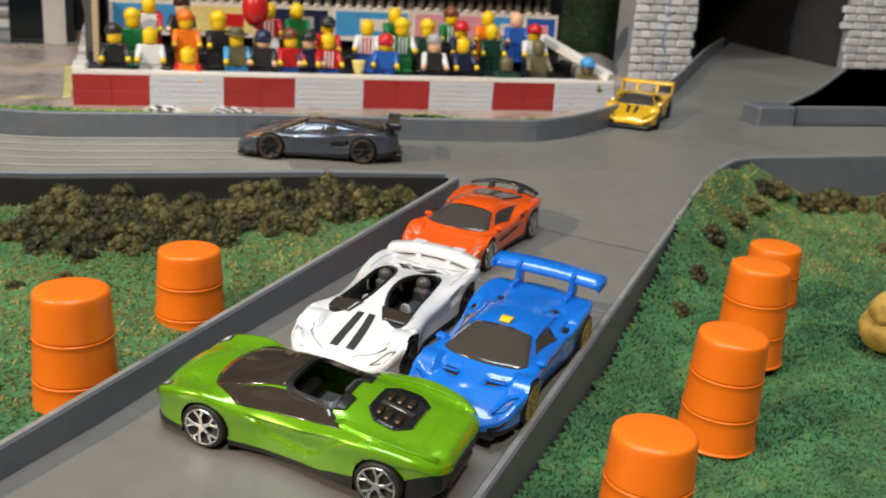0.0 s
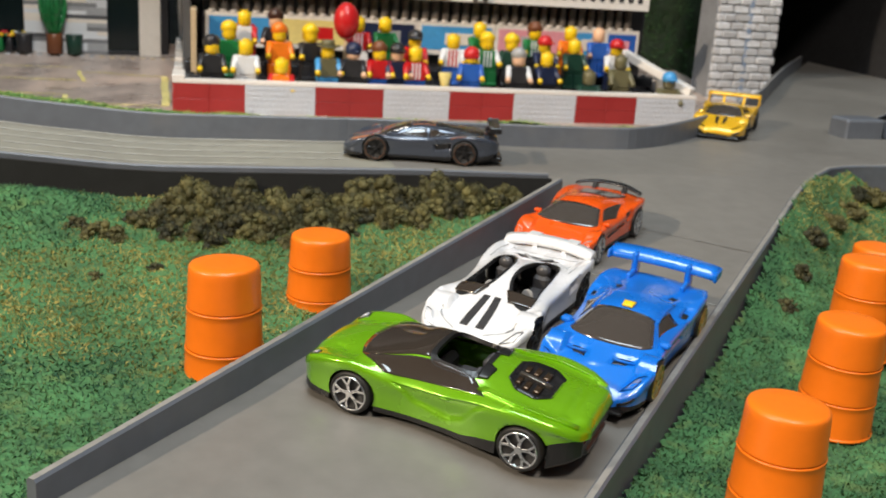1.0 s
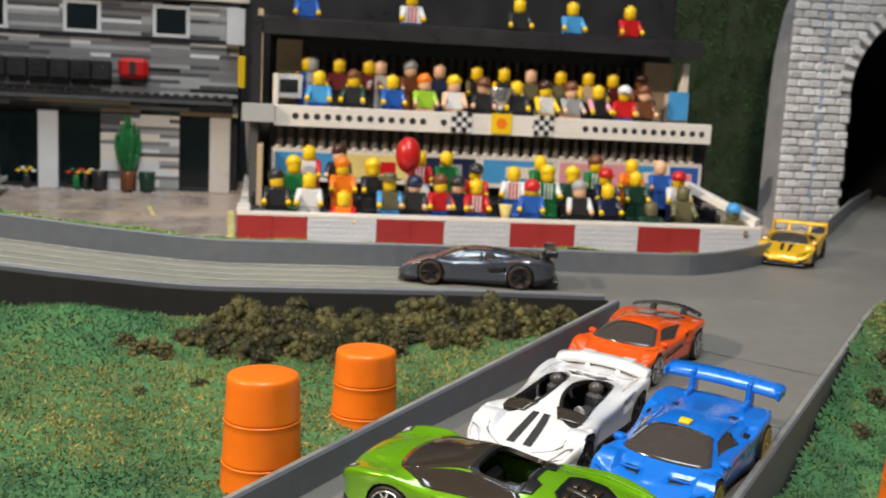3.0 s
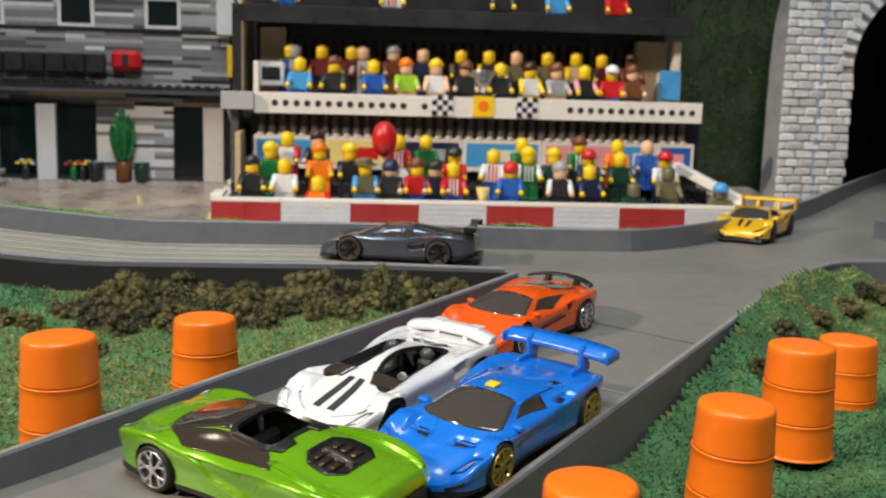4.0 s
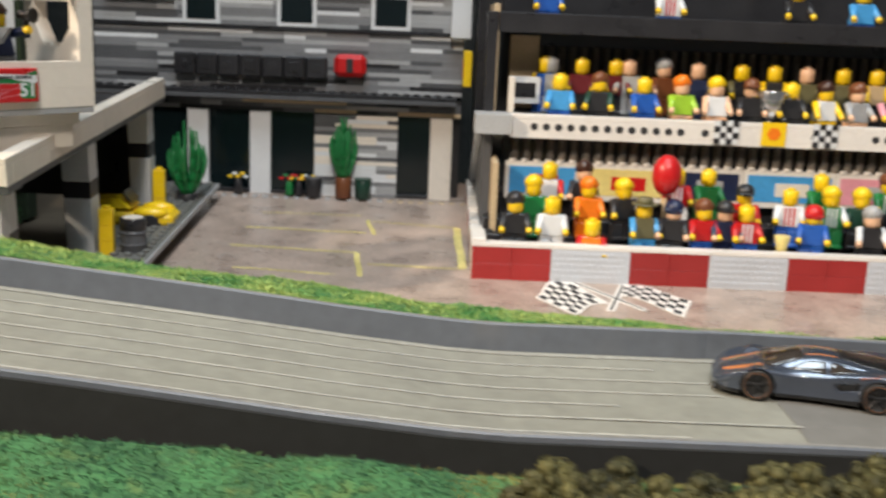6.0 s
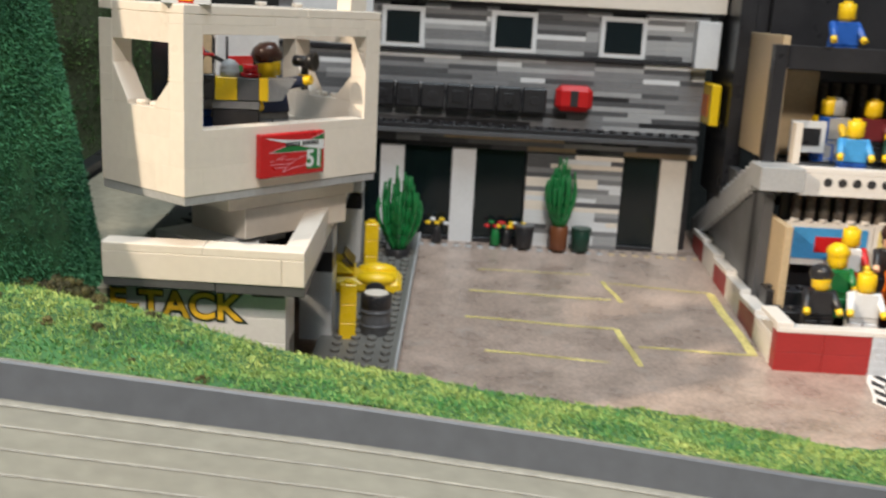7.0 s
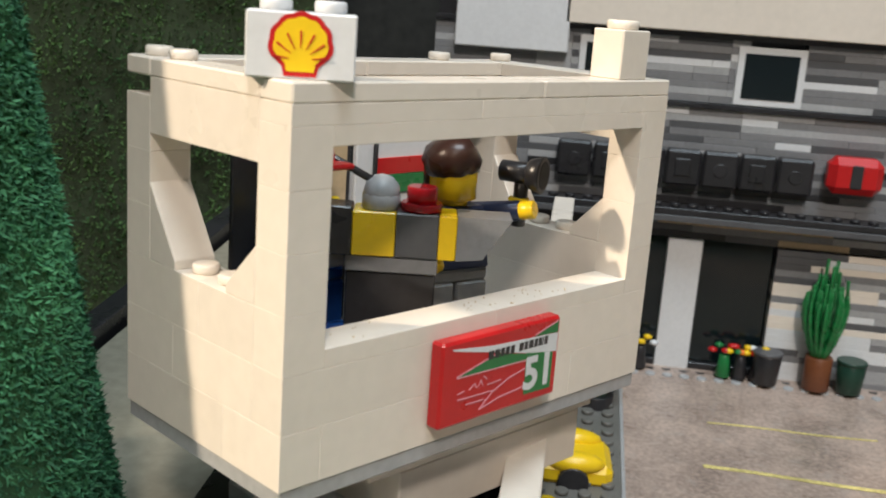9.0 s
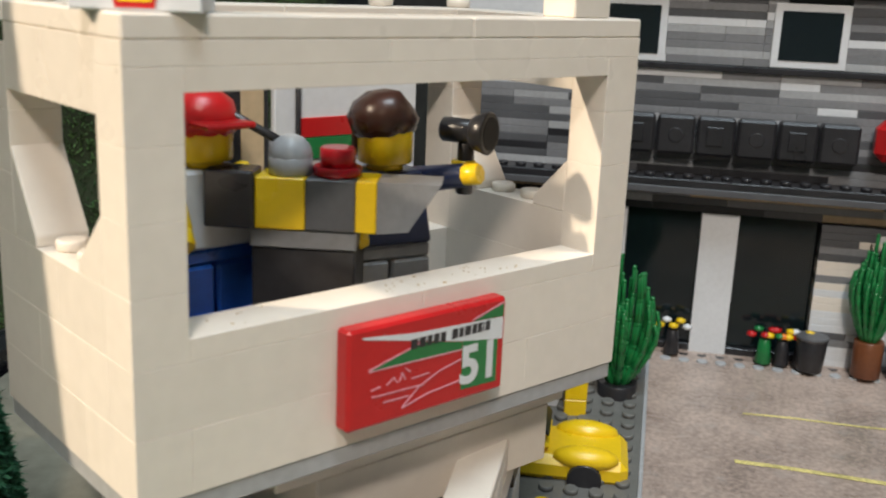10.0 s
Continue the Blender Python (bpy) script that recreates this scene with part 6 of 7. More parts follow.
    def skirt(self, s0, s1, z0, over=0.5, inset=0.5, lift=0.0):
        """A lower body piece that follows the plan of the car between two places, from z0 up to just over the sill."""
        bm, rows, n = bmesh.new(), [], max(4, int((s1 - s0) * 60))
        for k in range(n + 1):
            s = s0 + (s1 - s0) * k / n
            x = self.L / 2 - s * self.L
            hw = max(1.0, self.half(s) * 0.965 - inset)
            z1 = self.sill(s) + over
            lo = z0 + lift * k / n
            e = min(0.7, (z1 - lo) / 3)
            prof = [(hw, z1), (hw + 0.25, lo + e), (hw - 0.4, lo), (-hw + 0.4, lo), (-hw - 0.25, lo + e), (-hw, z1)]
            rows.append([bm.verts.new((x * MM, y * MM, z * MM)) for y, z in prof])
        for a, b in zip(rows, rows[1:]):
            for k in range(6):
                bm.faces.new((a[k], a[(k + 1) % 6], b[(k + 1) % 6], b[k]))
        bm.faces.new(rows[0])
        bm.faces.new(rows[-1])
        return normals_out(bm)

    def patch(self, bm, corners, off=0.12, n=7, depth=0.5, bend=0.0):
        """A thin fitted piece over the skin between four (s, w) corners, standing off by some millimetres."""
        (s0, w0), (s1, w1), (s2, w2), (s3, w3) = corners
        g, b = [], []
        for i in range(n + 1):
            u = i / n
            row, low = [], []
            for j in range(n + 1):
                v = j / n
                s = (s0 * (1 - u) + s1 * u) * (1 - v) + (s3 * (1 - u) + s2 * u) * v
                w = (w0 * (1 - u) + w1 * u) * (1 - v) + (w3 * (1 - u) + w2 * u) * v
                s += bend * (w / 2.0) ** 2 * (1 - v)
                p, o = self.at(s, w), self.out(s, w)
                row.append(bm.verts.new((p + o * off) * MM))
                low.append(bm.verts.new((p + o * (off - depth)) * MM))
            g.append(row)
            b.append(low)
        fs = []
        for i in range(n):
            for j in range(n):
                fs.append(bm.faces.new((g[i][j], g[i + 1][j], g[i + 1][j + 1], g[i][j + 1])))
        for f in fs:
            f.smooth = True
        rim = [(i, 0) for i in range(n)] + [(n, j) for j in range(n)] + [(n - i, n) for i in range(n)] + [(0, n - j) for j in range(n)]
        for a, c in zip(rim, rim[1:] + rim[:1]):
            bm.faces.new((g[a[0]][a[1]], g[c[0]][c[1]], b[c[0]][c[1]], b[a[0]][a[1]]))
        bmesh.ops.recalc_face_normals(bm, faces=[f for f in bm.faces if f.is_valid])
        return bm


def rim_mesh(r, spokes, split=True):
    """A cast rim: lip, spokes (forked where split) and hub."""
    bm = bmesh.new()
    n = 36
    prof = [(r, -0.9), (r, 0.35), (r - 0.22, 0.5), (r - 0.5, 0.3), (r - 0.62, -0.6)]
    rings = [[bm.verts.new((q * math.cos(2 * math.pi * k / n) * MM, y * MM, q * math.sin(2 * math.pi * k / n) * MM)) for k in range(n)] for q, y in prof]
    for a, b in zip(rings, rings[1:]):
        for k in range(n):
            bm.faces.new((a[k], a[(k + 1) % n], b[(k + 1) % n], b[k])).smooth = True
    for k in range(spokes):
        a = 2 * math.pi * k / spokes
        m = Euler((0, a, 0)).to_matrix().to_4x4()
        if split:
            box(bm, 0.6, r * 0.50, -0.5, 0.32, -0.44, 0.44, 0.12, m=m)
            for d in (-0.52, 0.52):
                m2 = m @ pose(r * 0.46 * MM, 0, 0) @ Euler((0, d, 0)).to_matrix().to_4x4()
                box(bm, -0.2, r * 0.53, -0.5, 0.34, -0.33, 0.33, 0.1, m=m2)
        else:
            for d in (-0.11, 0.11):
                box(bm, 0.6, r - 0.35, -0.5, 0.25, -0.24, 0.24, 0.1, m=m @ Euler((0, d, 0)).to_matrix().to_4x4())
    tube(bm, (0, -0.5, 0), 0.95, 1.0, 14, axis="y")
    bmesh.ops.recalc_face_normals(bm, faces=bm.faces[:])
    return bm


RUBBER = mat("black_tyre", (0.012, 0.012, 0.012), 0.55, vary=0.2)
CHROME = mat("chrome_rim", (0.70, 0.71, 0.73), 0.16, metal=1.0, vary=0.05)
COPPER = mat("copper_rim", (0.62, 0.28, 0.14), 0.25, metal=0.9)
GOLDRIM = mat("gold_rim", (0.50, 0.40, 0.12), 0.25, metal=0.8)
DARKGLASS = mat("smoked_car_glass", (0.034, 0.026, 0.020), 0.06, vary=0.05, bump=0.0, coat=1.0)
SMOKEGLASS = mat("light_smoked_car_glass", (0.052, 0.045, 0.040), 0.05, vary=0.05, bump=0.0, coat=1.0)
CARBLACK = mat("black_car_plastic", (0.012, 0.012, 0.013), 0.3)
LENS = mat("clear_headlight", (0.55, 0.57, 0.6), 0.12, metal=0.3)


def paint(name, colour, metal=0.0, rough=0.28):
    return mat(name, colour, rough, metal=metal, vary=0.03, grain=900, bump=0.01, coat=1.0)


def tyre_mesh(r, w):
    """A tyre with rounded shoulders and a shallow groove."""
    bm, n = bmesh.new(), 40
    h = w / 2
    prof = [(r * 0.80, -h + 0.25), (r * 0.86, -h), (r * 0.95, -h + 0.1), (r, -h + 0.6), (r, h - 0.6), (r * 0.95, h - 0.1), (r * 0.86, h), (r * 0.80, h - 0.25), (r * 0.5, h - 0.9), (0.05, h - 0.95)]
    rings = [[bm.verts.new((q * math.cos(2 * math.pi * k / n) * MM, y * MM, q * math.sin(2 * math.pi * k / n) * MM)) for k in range(n)] for q, y in prof]
    for a, b in zip(rings, rings[1:]):
        for k in range(n):
            bm.faces.new((a[k], a[(k + 1) % n], b[(k + 1) % n], b[k])).smooth = True
    bm.faces.new(rings[0])
    bm.faces.new(rings[-1])
    return normals_out(bm)


def car(name, label, m, shell, colour, wheels, radius, rim, rim_kind, holes=(), tyre_w=4.6, track=1.0, lip=1.5, rim_k=0.83, edge=None):
    """Chassis, painted shell, lower trim and four wheels; returns the root."""
    root = thing(name, label, "toy car", m, "toy cars")
    part("body", shell.body(wheels, radius, holes), colour, root)
    L, hw = shell.L, shell.half(0.5)
    part("chassis", box(bmesh.new(), -L / 2 + 4, L / 2 - 4, -hw + 3.6, hw - 3.6, 1.6, 5.0, 0.6), CARBLACK, root)
    sf, sr = [0.5 - x / L for x in sorted(wheels, reverse=True)]
    q = (radius + 0.5) / L
    for nm, s0, s1, lift in (("front_lip", 0.004, sf - q, 0.0), ("side_sill", sf + q, sr - q, 0.0), ("rear_bumper", sr + q, 0.985, 3.2)):
        part(nm, shell.skirt(s0, s1, lip, lift=lift), CARBLACK, root, "black lower trim")
    for x in wheels:
        tz = min(radius * 2 + 0.6, shell.top(0.5 - (x + radius) / L) - 1.8)
        part("wheel_well", box(bmesh.new(), x - radius - 0.6, x + radius + 0.6, -hw + 2.6, hw - 2.6, 3, tz, 0.5), MATTBLACK, root)
    tyre_me = rim_me = ring_me = None
    for x in wheels:
        for sy in (-1, 1):
            y0 = sy * (shell.half(0.5 - x / L) * track - tyre_w * 0.5 + 0.1)
            if tyre_me is None:
                wh = part("wheel", tyre_mesh(radius, tyre_w), RUBBER, root)
                tyre_me = wh.data
                ob = part("rim", rim_mesh(radius * rim_k, *rim_kind), rim, wh)
                rim_me = ob.data
            else:
                wh = hang("wheel", tyre_me, root)
                ob = hang("rim", rim_me, wh)
            wh.matrix_basis = pose(x * MM, y0 * MM, radius * MM, 0, 0, 0 if sy > 0 else 180)
            ob.matrix_basis = pose(0, (tyre_w / 2 - 0.25) * MM, 0, 0, 25 * (1 + sy + x), 0)
            if edge:
                if ring_me is None:
                    bm, n = bmesh.new(), 40
                    rr = [[bm.verts.new((u * math.cos(2 * math.pi * k / n) * MM, v * MM, u * math.sin(2 * math.pi * k / n) * MM)) for k in range(n)] for u, v in ((4.75, 2.2), (4.70, 2.45), (4.25, 2.45), (4.2, 2.2))]
                    for p, u in zip(rr, rr[1:]):
                        for k in range(n):
                            bm.faces.new((p[k], p[(k + 1) % n], u[(k + 1) % n], u[k]))
                    ring_me = part("rim_ring", normals_out(bm), edge, wh, "thin copper ring").data
                else:
                    hang("rim_ring", ring_me, wh)
    return root


def fit(root, shell, name, material, quads, label="", off=0.12, both=True, n=7, bend=0.0):
    """Fitted pieces on the skin; each quad a mesh of its own, and mirrored where asked."""
    for q in quads:
        for sgn in (1, -1) if both else (1,):
            part(name, shell.patch(bmesh.new(), [(s, w * sgn) for s, w in q], off, n, bend=bend), material, root, label)


def wing(root, x, z, half_span, chord, material, posts, post_z, ends=True, bow=0.0, drop=0.0, thick=1.3, rise=0.0):
    """A bowed blade; its ends are swept by bow and lowered by drop; rise lifts its trailing edge."""
    bm, rows = bmesh.new(), []
    n = 16
    for k in range(n + 1):
        u = -1 + 2 * k / n
        c = chord * (1 - 0.12 * u ** 4)
        xc, zc = x - bow * u * u, z - drop * abs(u) ** 2.6
        prof = [(c / 2, -0.15), (c * 0.42, 0.35), (c * 0.1, 0.62), (-c * 0.42, 0.5), (-c / 2, 0.2), (-c * 0.4, -0.35), (c * 0.1, -0.45), (c * 0.42, -0.45)]
        rows.append([bm.verts.new(((xc + a) * MM, u * half_span * MM, (zc + b * thick - rise * a / c) * MM)) for a, b in prof])
    for a, b in zip(rows, rows[1:]):
        for k in range(8):
            bm.faces.new((a[k], a[(k + 1) % 8], b[(k + 1) % 8], b[k]))
    bm.faces.new(rows[0])
    bm.faces.new(rows[-1])
    normals_out(bm)
    for f in bm.faces:
        f.smooth = len(f.verts) == 4
    part("rear_wing", bm, material, root)
    if ends:
        for sy in (-1, 1):
            part("wing_end", box(bmesh.new(), x - chord / 2 - 0.5 - bow, x + chord / 2 + 0.3 - bow, sy * half_span - 0.5, sy * half_span + 0.6, z - drop - 1.7, z - drop + 1.1, 0.45), material, root)
    for py in posts:
        for sy in (-1, 1):
            q = py / half_span
            bm = bmesh.new()
            vs = [[bm.verts.new((a * MM, (sy * py + d) * MM, c * MM)) for a, c in ((x - 1.6 - bow * q * q, z - 0.2), (x + 1.7 - bow * q * q, z - 0.2), (x + 4.6, post_z), (x + 0.4, post_z))] for d in (-0.75, 0.75)]
            for k in range(4):
                bm.faces.new((vs[0][k], vs[0][(k + 1) % 4], vs[1][(k + 1) % 4], vs[1][k]))
            bm.faces.new(vs[0])
            bm.faces.new(vs[1])
            part("wing_post", normals_out(bm), material, root)


TOP = [(0, 4.6), (0.012, 6.0), (0.05, 7.6), (0.14, 9.6), (0.21, 11.0), (0.25, 12.0), (0.34, 14.4), (0.43, 16.2), (0.51, 16.8), (0.60, 16.4), (0.72, 15.0), (0.85, 13.8), (0.94, 13.4), (0.985, 12.4), (1, 10.5)]
BELT = [(0, 4.2), (0.03, 6.0), (0.08, 8.7), (0.14, 11.2), (0.20, 12.2), (0.27, 11.6), (0.38, 10.9), (0.52, 11.3), (0.66, 12.9), (0.79, 13.7), (0.92, 12.9), (1, 10.4)]
HALF = [(0, 6.4), (0.012, 9.8), (0.035, 12.4), (0.08, 14.4), (0.17, 15.5), (0.28, 15.0), (0.42, 14.2), (0.55, 14.7), (0.70, 16.0), (0.82, 16.2), (0.92, 15.2), (0.97, 13.4), (0.99, 11.8), (1, 9.4)]
ROOF = [(0, 4.5), (0.05, 8.4), (0.15, 10.2), (0.25, 11.0), (0.34, 9.9), (0.45, 8.5), (0.54, 8.2), (0.66, 8.8), (0.80, 10.6), (1, 8.6)]
CROWN = [(0, 0.5), (0.1, 0.7), (0.25, 0.6), (0.36, 1.0), (0.5, 1.1), (0.65, 1.0), (0.8, 0.7), (1, 0.5)]
SILL = [(0, 3.6), (0.05, 3.2), (0.14, 3.0), (0.5, 3.0), (0.68, 3.6), (0.88, 4.6), (0.96, 5.6), (1, 6.4)]
REDLENS = mat("dark_red_lens", (0.12, 0.006, 0.006), 0.15)
SEATD = mat("dark_seat", (0.06, 0.06, 0.064), 0.35)
BRONZE = mat("dark_bronze_engine", (0.10, 0.065, 0.04), 0.25, metal=0.7)
ENGM = mat("grey_engine_metal", (0.22, 0.20, 0.18), 0.25, metal=0.8)


def scaled(pts, k, add=0.0):
    return [(s, v * k + add) for s, v in pts]


def seat(x, y, yaw, lift=0.0001):
    """Puts a car on the road with its nose along yaw, following the slope."""
    up = Vector((0, -(road_z(y + 0.02) - road_z(y - 0.02)) / 0.04, 1)).normalized()
    ahead = Vector((math.cos(radians(yaw)), math.sin(radians(yaw)), 0))
    ahead = (ahead - up * ahead.dot(up)).normalized()
    m = Matrix((ahead, up.cross(ahead), up)).transposed().to_4x4()
    m.translation = (x, y, road_z(y) + lift)
    return m


# green roadster across the road
TOPG = [(0, 7.4), (0.010, 9.6), (0.045, 11.8), (0.13, 13.4), (0.19, 13.9), (0.25, 15.0), (0.33, 16.6), (0.41, 18.0), (0.48, 18.3), (0.56, 17.8), (0.64, 16.9), (0.75, 15.5), (0.88, 14.1), (0.95, 13.9), (0.985, 13.2), (1, 10.6)]
HALFG = [(0, 7.4), (0.01, 10.6), (0.03, 13.0), (0.07, 14.9), (0.16, 15.8), (0.27, 15.3), (0.42, 14.3), (0.54, 14.8), (0.68, 16.2), (0.79, 16.5), (0.89, 15.6), (0.95, 14.0), (0.98, 12.0), (1, 8.4)]
SILLG = [(0, 5.0), (0.03, 4.4), (0.09, 3.6), (0.16, 3.4), (0.40, 3.2), (0.60, 3.4), (0.66, 4.4), (0.70, 4.8), (0.86, 7.0), (0.92, 8.8), (0.97, 9.6), (1, 10.0)]
BELTG = [(0, 7.0), (0.025, 9.8), (0.07, 12.2), (0.14, 13.2), (0.20, 13.6), (0.27, 12.8), (0.38, 11.6), (0.52, 12.0), (0.64, 13.4), (0.78, 14.2), (0.90, 13.2), (1, 10.2)]
SCOOP = [(0.345, 4.25), (0.37, 4.9), (0.43, 6.0), (0.56, 6.5), (0.61, 6.2), (0.70, 4.45), (0.66, 4.25), (0.50, 4.4)]
ENGINE = [(0.700, -0.2), (0.700, 0.85), (0.735, 1.55), (0.805, 1.55), (0.850, 0.9), (0.850, -0.2)]
gs = Shell(74, TOPG, BELTG, HALFG, ROOF, CROWN, SILLG, dents=((SCOOP, 0.9, 0.7), (ENGINE, 0.9, 0.5), ([(0.045, 2.9), (0.085, 3.0), (0.085, 4.0), (0.05, 4.1)], 0.4, 0.4), ([(0.10, 1.2), (0.15, 1.55), (0.158, 2.05), (0.105, 1.6)], 0.5, 0.3), ([(0.90, -0.2), (0.90, 2.2), (0.94, 2.6), (0.94, -0.2)], 0.35, 0.8)))
GREENP = paint("green_metallic_paint", (0.17, 0.44, 0.004), 0.35, 0.22)
gm = seat(0.0345, 0.2103, 142.4, 0.0006)
GC = (0.535, 0.0, 0.088, 2.35, 5.0)
g = car("toy_car", "metallic green open-top die-cast toy sports car", gm, gs, GREENP, (20.9, -23.0), 5.5, CHROME, (5, True), holes=(GC,))
fit(g, gs, "windscreen", DARKGLASS, [((0.185, -1.9), (0.185, 1.9), (0.447, 2.0), (0.447, -2.0))], "smoked wrap windscreen", both=False, n=14, bend=0.035)
fit(g, gs, "side_window", DARKGLASS, [((0.218, 1.9), (0.612, 2.38), (0.668, 3.45), (0.318, 3.66))], off=0.16, n=14)
part("cockpit_lip", gs.lip(GC), CARBLACK, g)
fit(g, gs, "rear_cowl", CARBLACK, [((0.615, 0.5), (0.655, 0.8), (0.648, 2.0), (0.615, 2.3))], off=0.35)
part("cockpit_tub", box(bmesh.new(), -9.5, 6, -8.4, 8.4, 5, 8.4, 0.6), CARBLACK, g)
for sy in (-1, 1):
    bm = box(bmesh.new(), -8.6, -5.6, sy * 4.3 - 2.9, sy * 4.3 + 2.9, 7, 15.2, 1.2)
    box(bm, -6, 1.5, sy * 4.3 - 2.8, sy * 4.3 + 2.8, 7, 9.6, 0.9)
    part("seat", bm, SEATD, g)
    part("roll_hoop", tube(bmesh.new(), (-9.4, sy * 4.3 - 3.0, 15.6), 0.8, 6.0, 10, axis="y"), ENGM, g)
part("dash", box(bmesh.new(), 2.6, 6, -8, 8, 7, 12.4, 1.2), CARBLACK, g)
part("centre_console", box(bmesh.new(), -8, 3, -1.2, 1.2, 7, 10.6, 0.5), MGREY, g)
part("steering_wheel", tube(bmesh.new(), (1.2, 4.2, 11.2), 2.1, 0.7, 16, axis="x"), CARBLACK, g)
fit(g, gs, "engine_cover", CARBLACK, [((0.699, -0.85), (0.699, 0.85), (0.735, 1.52), (0.735, -1.52)), ((0.735, -1.52), (0.735, 1.52), (0.805, 1.52), (0.805, -1.52)), ((0.805, -1.52), (0.805, 1.52), (0.852, 0.85), (0.852, -0.85))], both=False, off=0.14)
fit(g, gs, "engine_rib", BRONZE, [((0.722, 0.3), (0.738, 0.3), (0.738, 0.9), (0.722, 0.9)), ((0.752, 0.3), (0.770, 0.3), (0.770, 1.1), (0.752, 1.1)), ((0.785, 0.3), (0.805, 0.3), (0.805, 1.0), (0.785, 1.0))], off=0.55, n=3)
fit(g, gs, "engine_bar", ENGM, [((0.715, -0.15), (0.715, 0.12), (0.825, 0.15), (0.825, -0.12))], both=False, off=0.7, n=3)
fit(g, gs, "headlight", CARBLACK, [((0.045, 3.0), (0.082, 3.1), (0.082, 3.9), (0.05, 4.0))], n=4, off=0.06)
fit(g, gs, "headlight_lens", LENS, [((0.054, 3.2), (0.074, 3.3), (0.074, 3.75), (0.056, 3.8))], n=3, off=0.3)
fit(g, gs, "shoulder_ridge", GREENP, [((0.635, 3.1), (0.655, 2.7), (0.965, 3.0), (0.965, 3.5))], off=0.55, n=10)
fit(g, gs, "door_handle", GREENP, [((0.52, 4.75), (0.56, 4.75), (0.56, 4.9), (0.52, 4.9))], off=0.3, n=3)
for sy in (-1, 1):
    part("tail_light", box(bmesh.new(), -36.2, -34.2, sy * 6.6 - 3.6, sy * 6.6 + 3.6, 8.0, 9.0, 0.2), REDLENS, g)
part("diffuser", box(bmesh.new(), -36.4, -33, -7.5, 7.5, 3.4, 5.4, 0.6), CARBLACK, g)

# white twin-cockpit car against the wall
WH = [(0.475, sy * 1.60, 0.218, 1.30, 2.1) for sy in (1, -1)]
ws = Shell(71, scaled(TOP, 0.93, 0.2), scaled(BELT, 1.0), [(q, v * (1.06 if q < 0.3 else 1.0)) for q, v in HALF], scaled(ROOF, 1.06), CROWN, SILL, dents=(([(0.13, 2.35), (0.25, 2.2), (0.27, 2.9), (0.14, 3.0)], 0.5, 0.4), ([(0.70, 2.35), (0.86, 2.1), (0.88, 2.9), (0.72, 3.1)], 0.5, 0.5), ([(0.60, 4.6), (0.70, 4.2), (0.71, 5.8), (0.62, 6.0)], 1.0, 0.7), ([(0.685, -0.2), (0.685, 0.75), (0.78, 1.5), (0.78, -0.2)], 0.7, 0.4)))
WHITEP = paint("white_gloss_paint", (0.66, 0.675, 0.70))
wm = seat(0.0645, 0.2636, 231.3)
w = car("toy_car", "glossy white twin-cockpit toy car with black stripes", wm, ws, WHITEP, (20.8, -20.6), 5.5, CARBLACK, (5, False), holes=WH, track=0.95)
for sy, h in zip((1, -1), WH):
    part("cockpit_lip", ws.lip(h, 0.94, 1.05, 0.14), CARBLACK, w)
    part("cockpit_tub", box(bmesh.new(), -10, 14, sy * 6.0 - 4.0, sy * 6.0 + 4.0, 5, 7.2, 0.8), CARBLACK, w)
    bm = box(bmesh.new(), -8.4, -5.4, sy * 6.1 - 2.6, sy * 6.1 + 2.6, 6.6, 12.6, 1.2)
    box(bm, -6, 2, sy * 6.1 - 2.6, sy * 6.1 + 2.6, 6.6, 8.8, 0.8)
    part("seat", bm, SEATD, w)
    part("headrest", ball(bmesh.new(), (-7.6, sy * 6.1, 13.6), 2.1, sub=2, scale=(0.8, 1.1, 1)), SEATD, w)
    part("dash", box(bmesh.new(), 5, 11, sy * 6.0 - 2.9, sy * 6.0 + 2.9, 6.2, 9.0, 0.9), MGREY, w)
    part("steering_wheel", tube(bmesh.new(), (3.6, sy * 6.0, 9.9), 1.7, 0.6, 14, axis="x"), LGREY, w)
fit(w, ws, "wind_deflector", DARKGLASS, [((0.262, 0.75), (0.270, 2.35), (0.335, 2.75), (0.325, 0.45))], off=0.45, n=8)
fit(w, ws, "stripe", MATTBLACK, [((0.075, 0.22), (0.275, 0.10), (0.275, 0.40), (0.075, 0.66))], "matt black bonnet stripe", off=0.06)
fit(w, ws, "engine_vent", CARBLACK, [((0.69, -0.6), (0.69, 0.6), (0.775, 1.35), (0.775, -1.35))], both=False)
fit(w, ws, "vent_bar", LGREY, [((0.69, -0.12), (0.69, 0.12), (0.775, 0.85), (0.775, 0.60)), ((0.69, -0.12), (0.69, 0.12), (0.775, -0.60), (0.775, -0.85))], both=False, off=0.5, n=3)
fit(w, ws, "headlight", MGREY, [((0.035, 2.9), (0.10, 3.3), (0.105, 3.8), (0.05, 3.9))], n=4, off=0.06)
fit(w, ws, "panel_line", MGREY, [((0.045, 0.9), (0.12, 2.45), (0.124, 2.45), (0.05, 0.9)), ((0.12, 2.4), (0.265, 1.9), (0.268, 1.98), (0.123, 2.5)), ((0.66, 3.3), (0.86, 2.9), (0.863, 2.97), (0.66, 3.37)), ((0.79, 0.2), (0.86, 2.4), (0.865, 2.4), (0.796, 0.2))], off=0.05, n=6)
wing(w, -31.6, 14.6, 14.8, 5.4, WHITEP, (5.0,), 11.0, ends=False, bow=-3.0, drop=0.9, thick=2.2, rise=0.8)
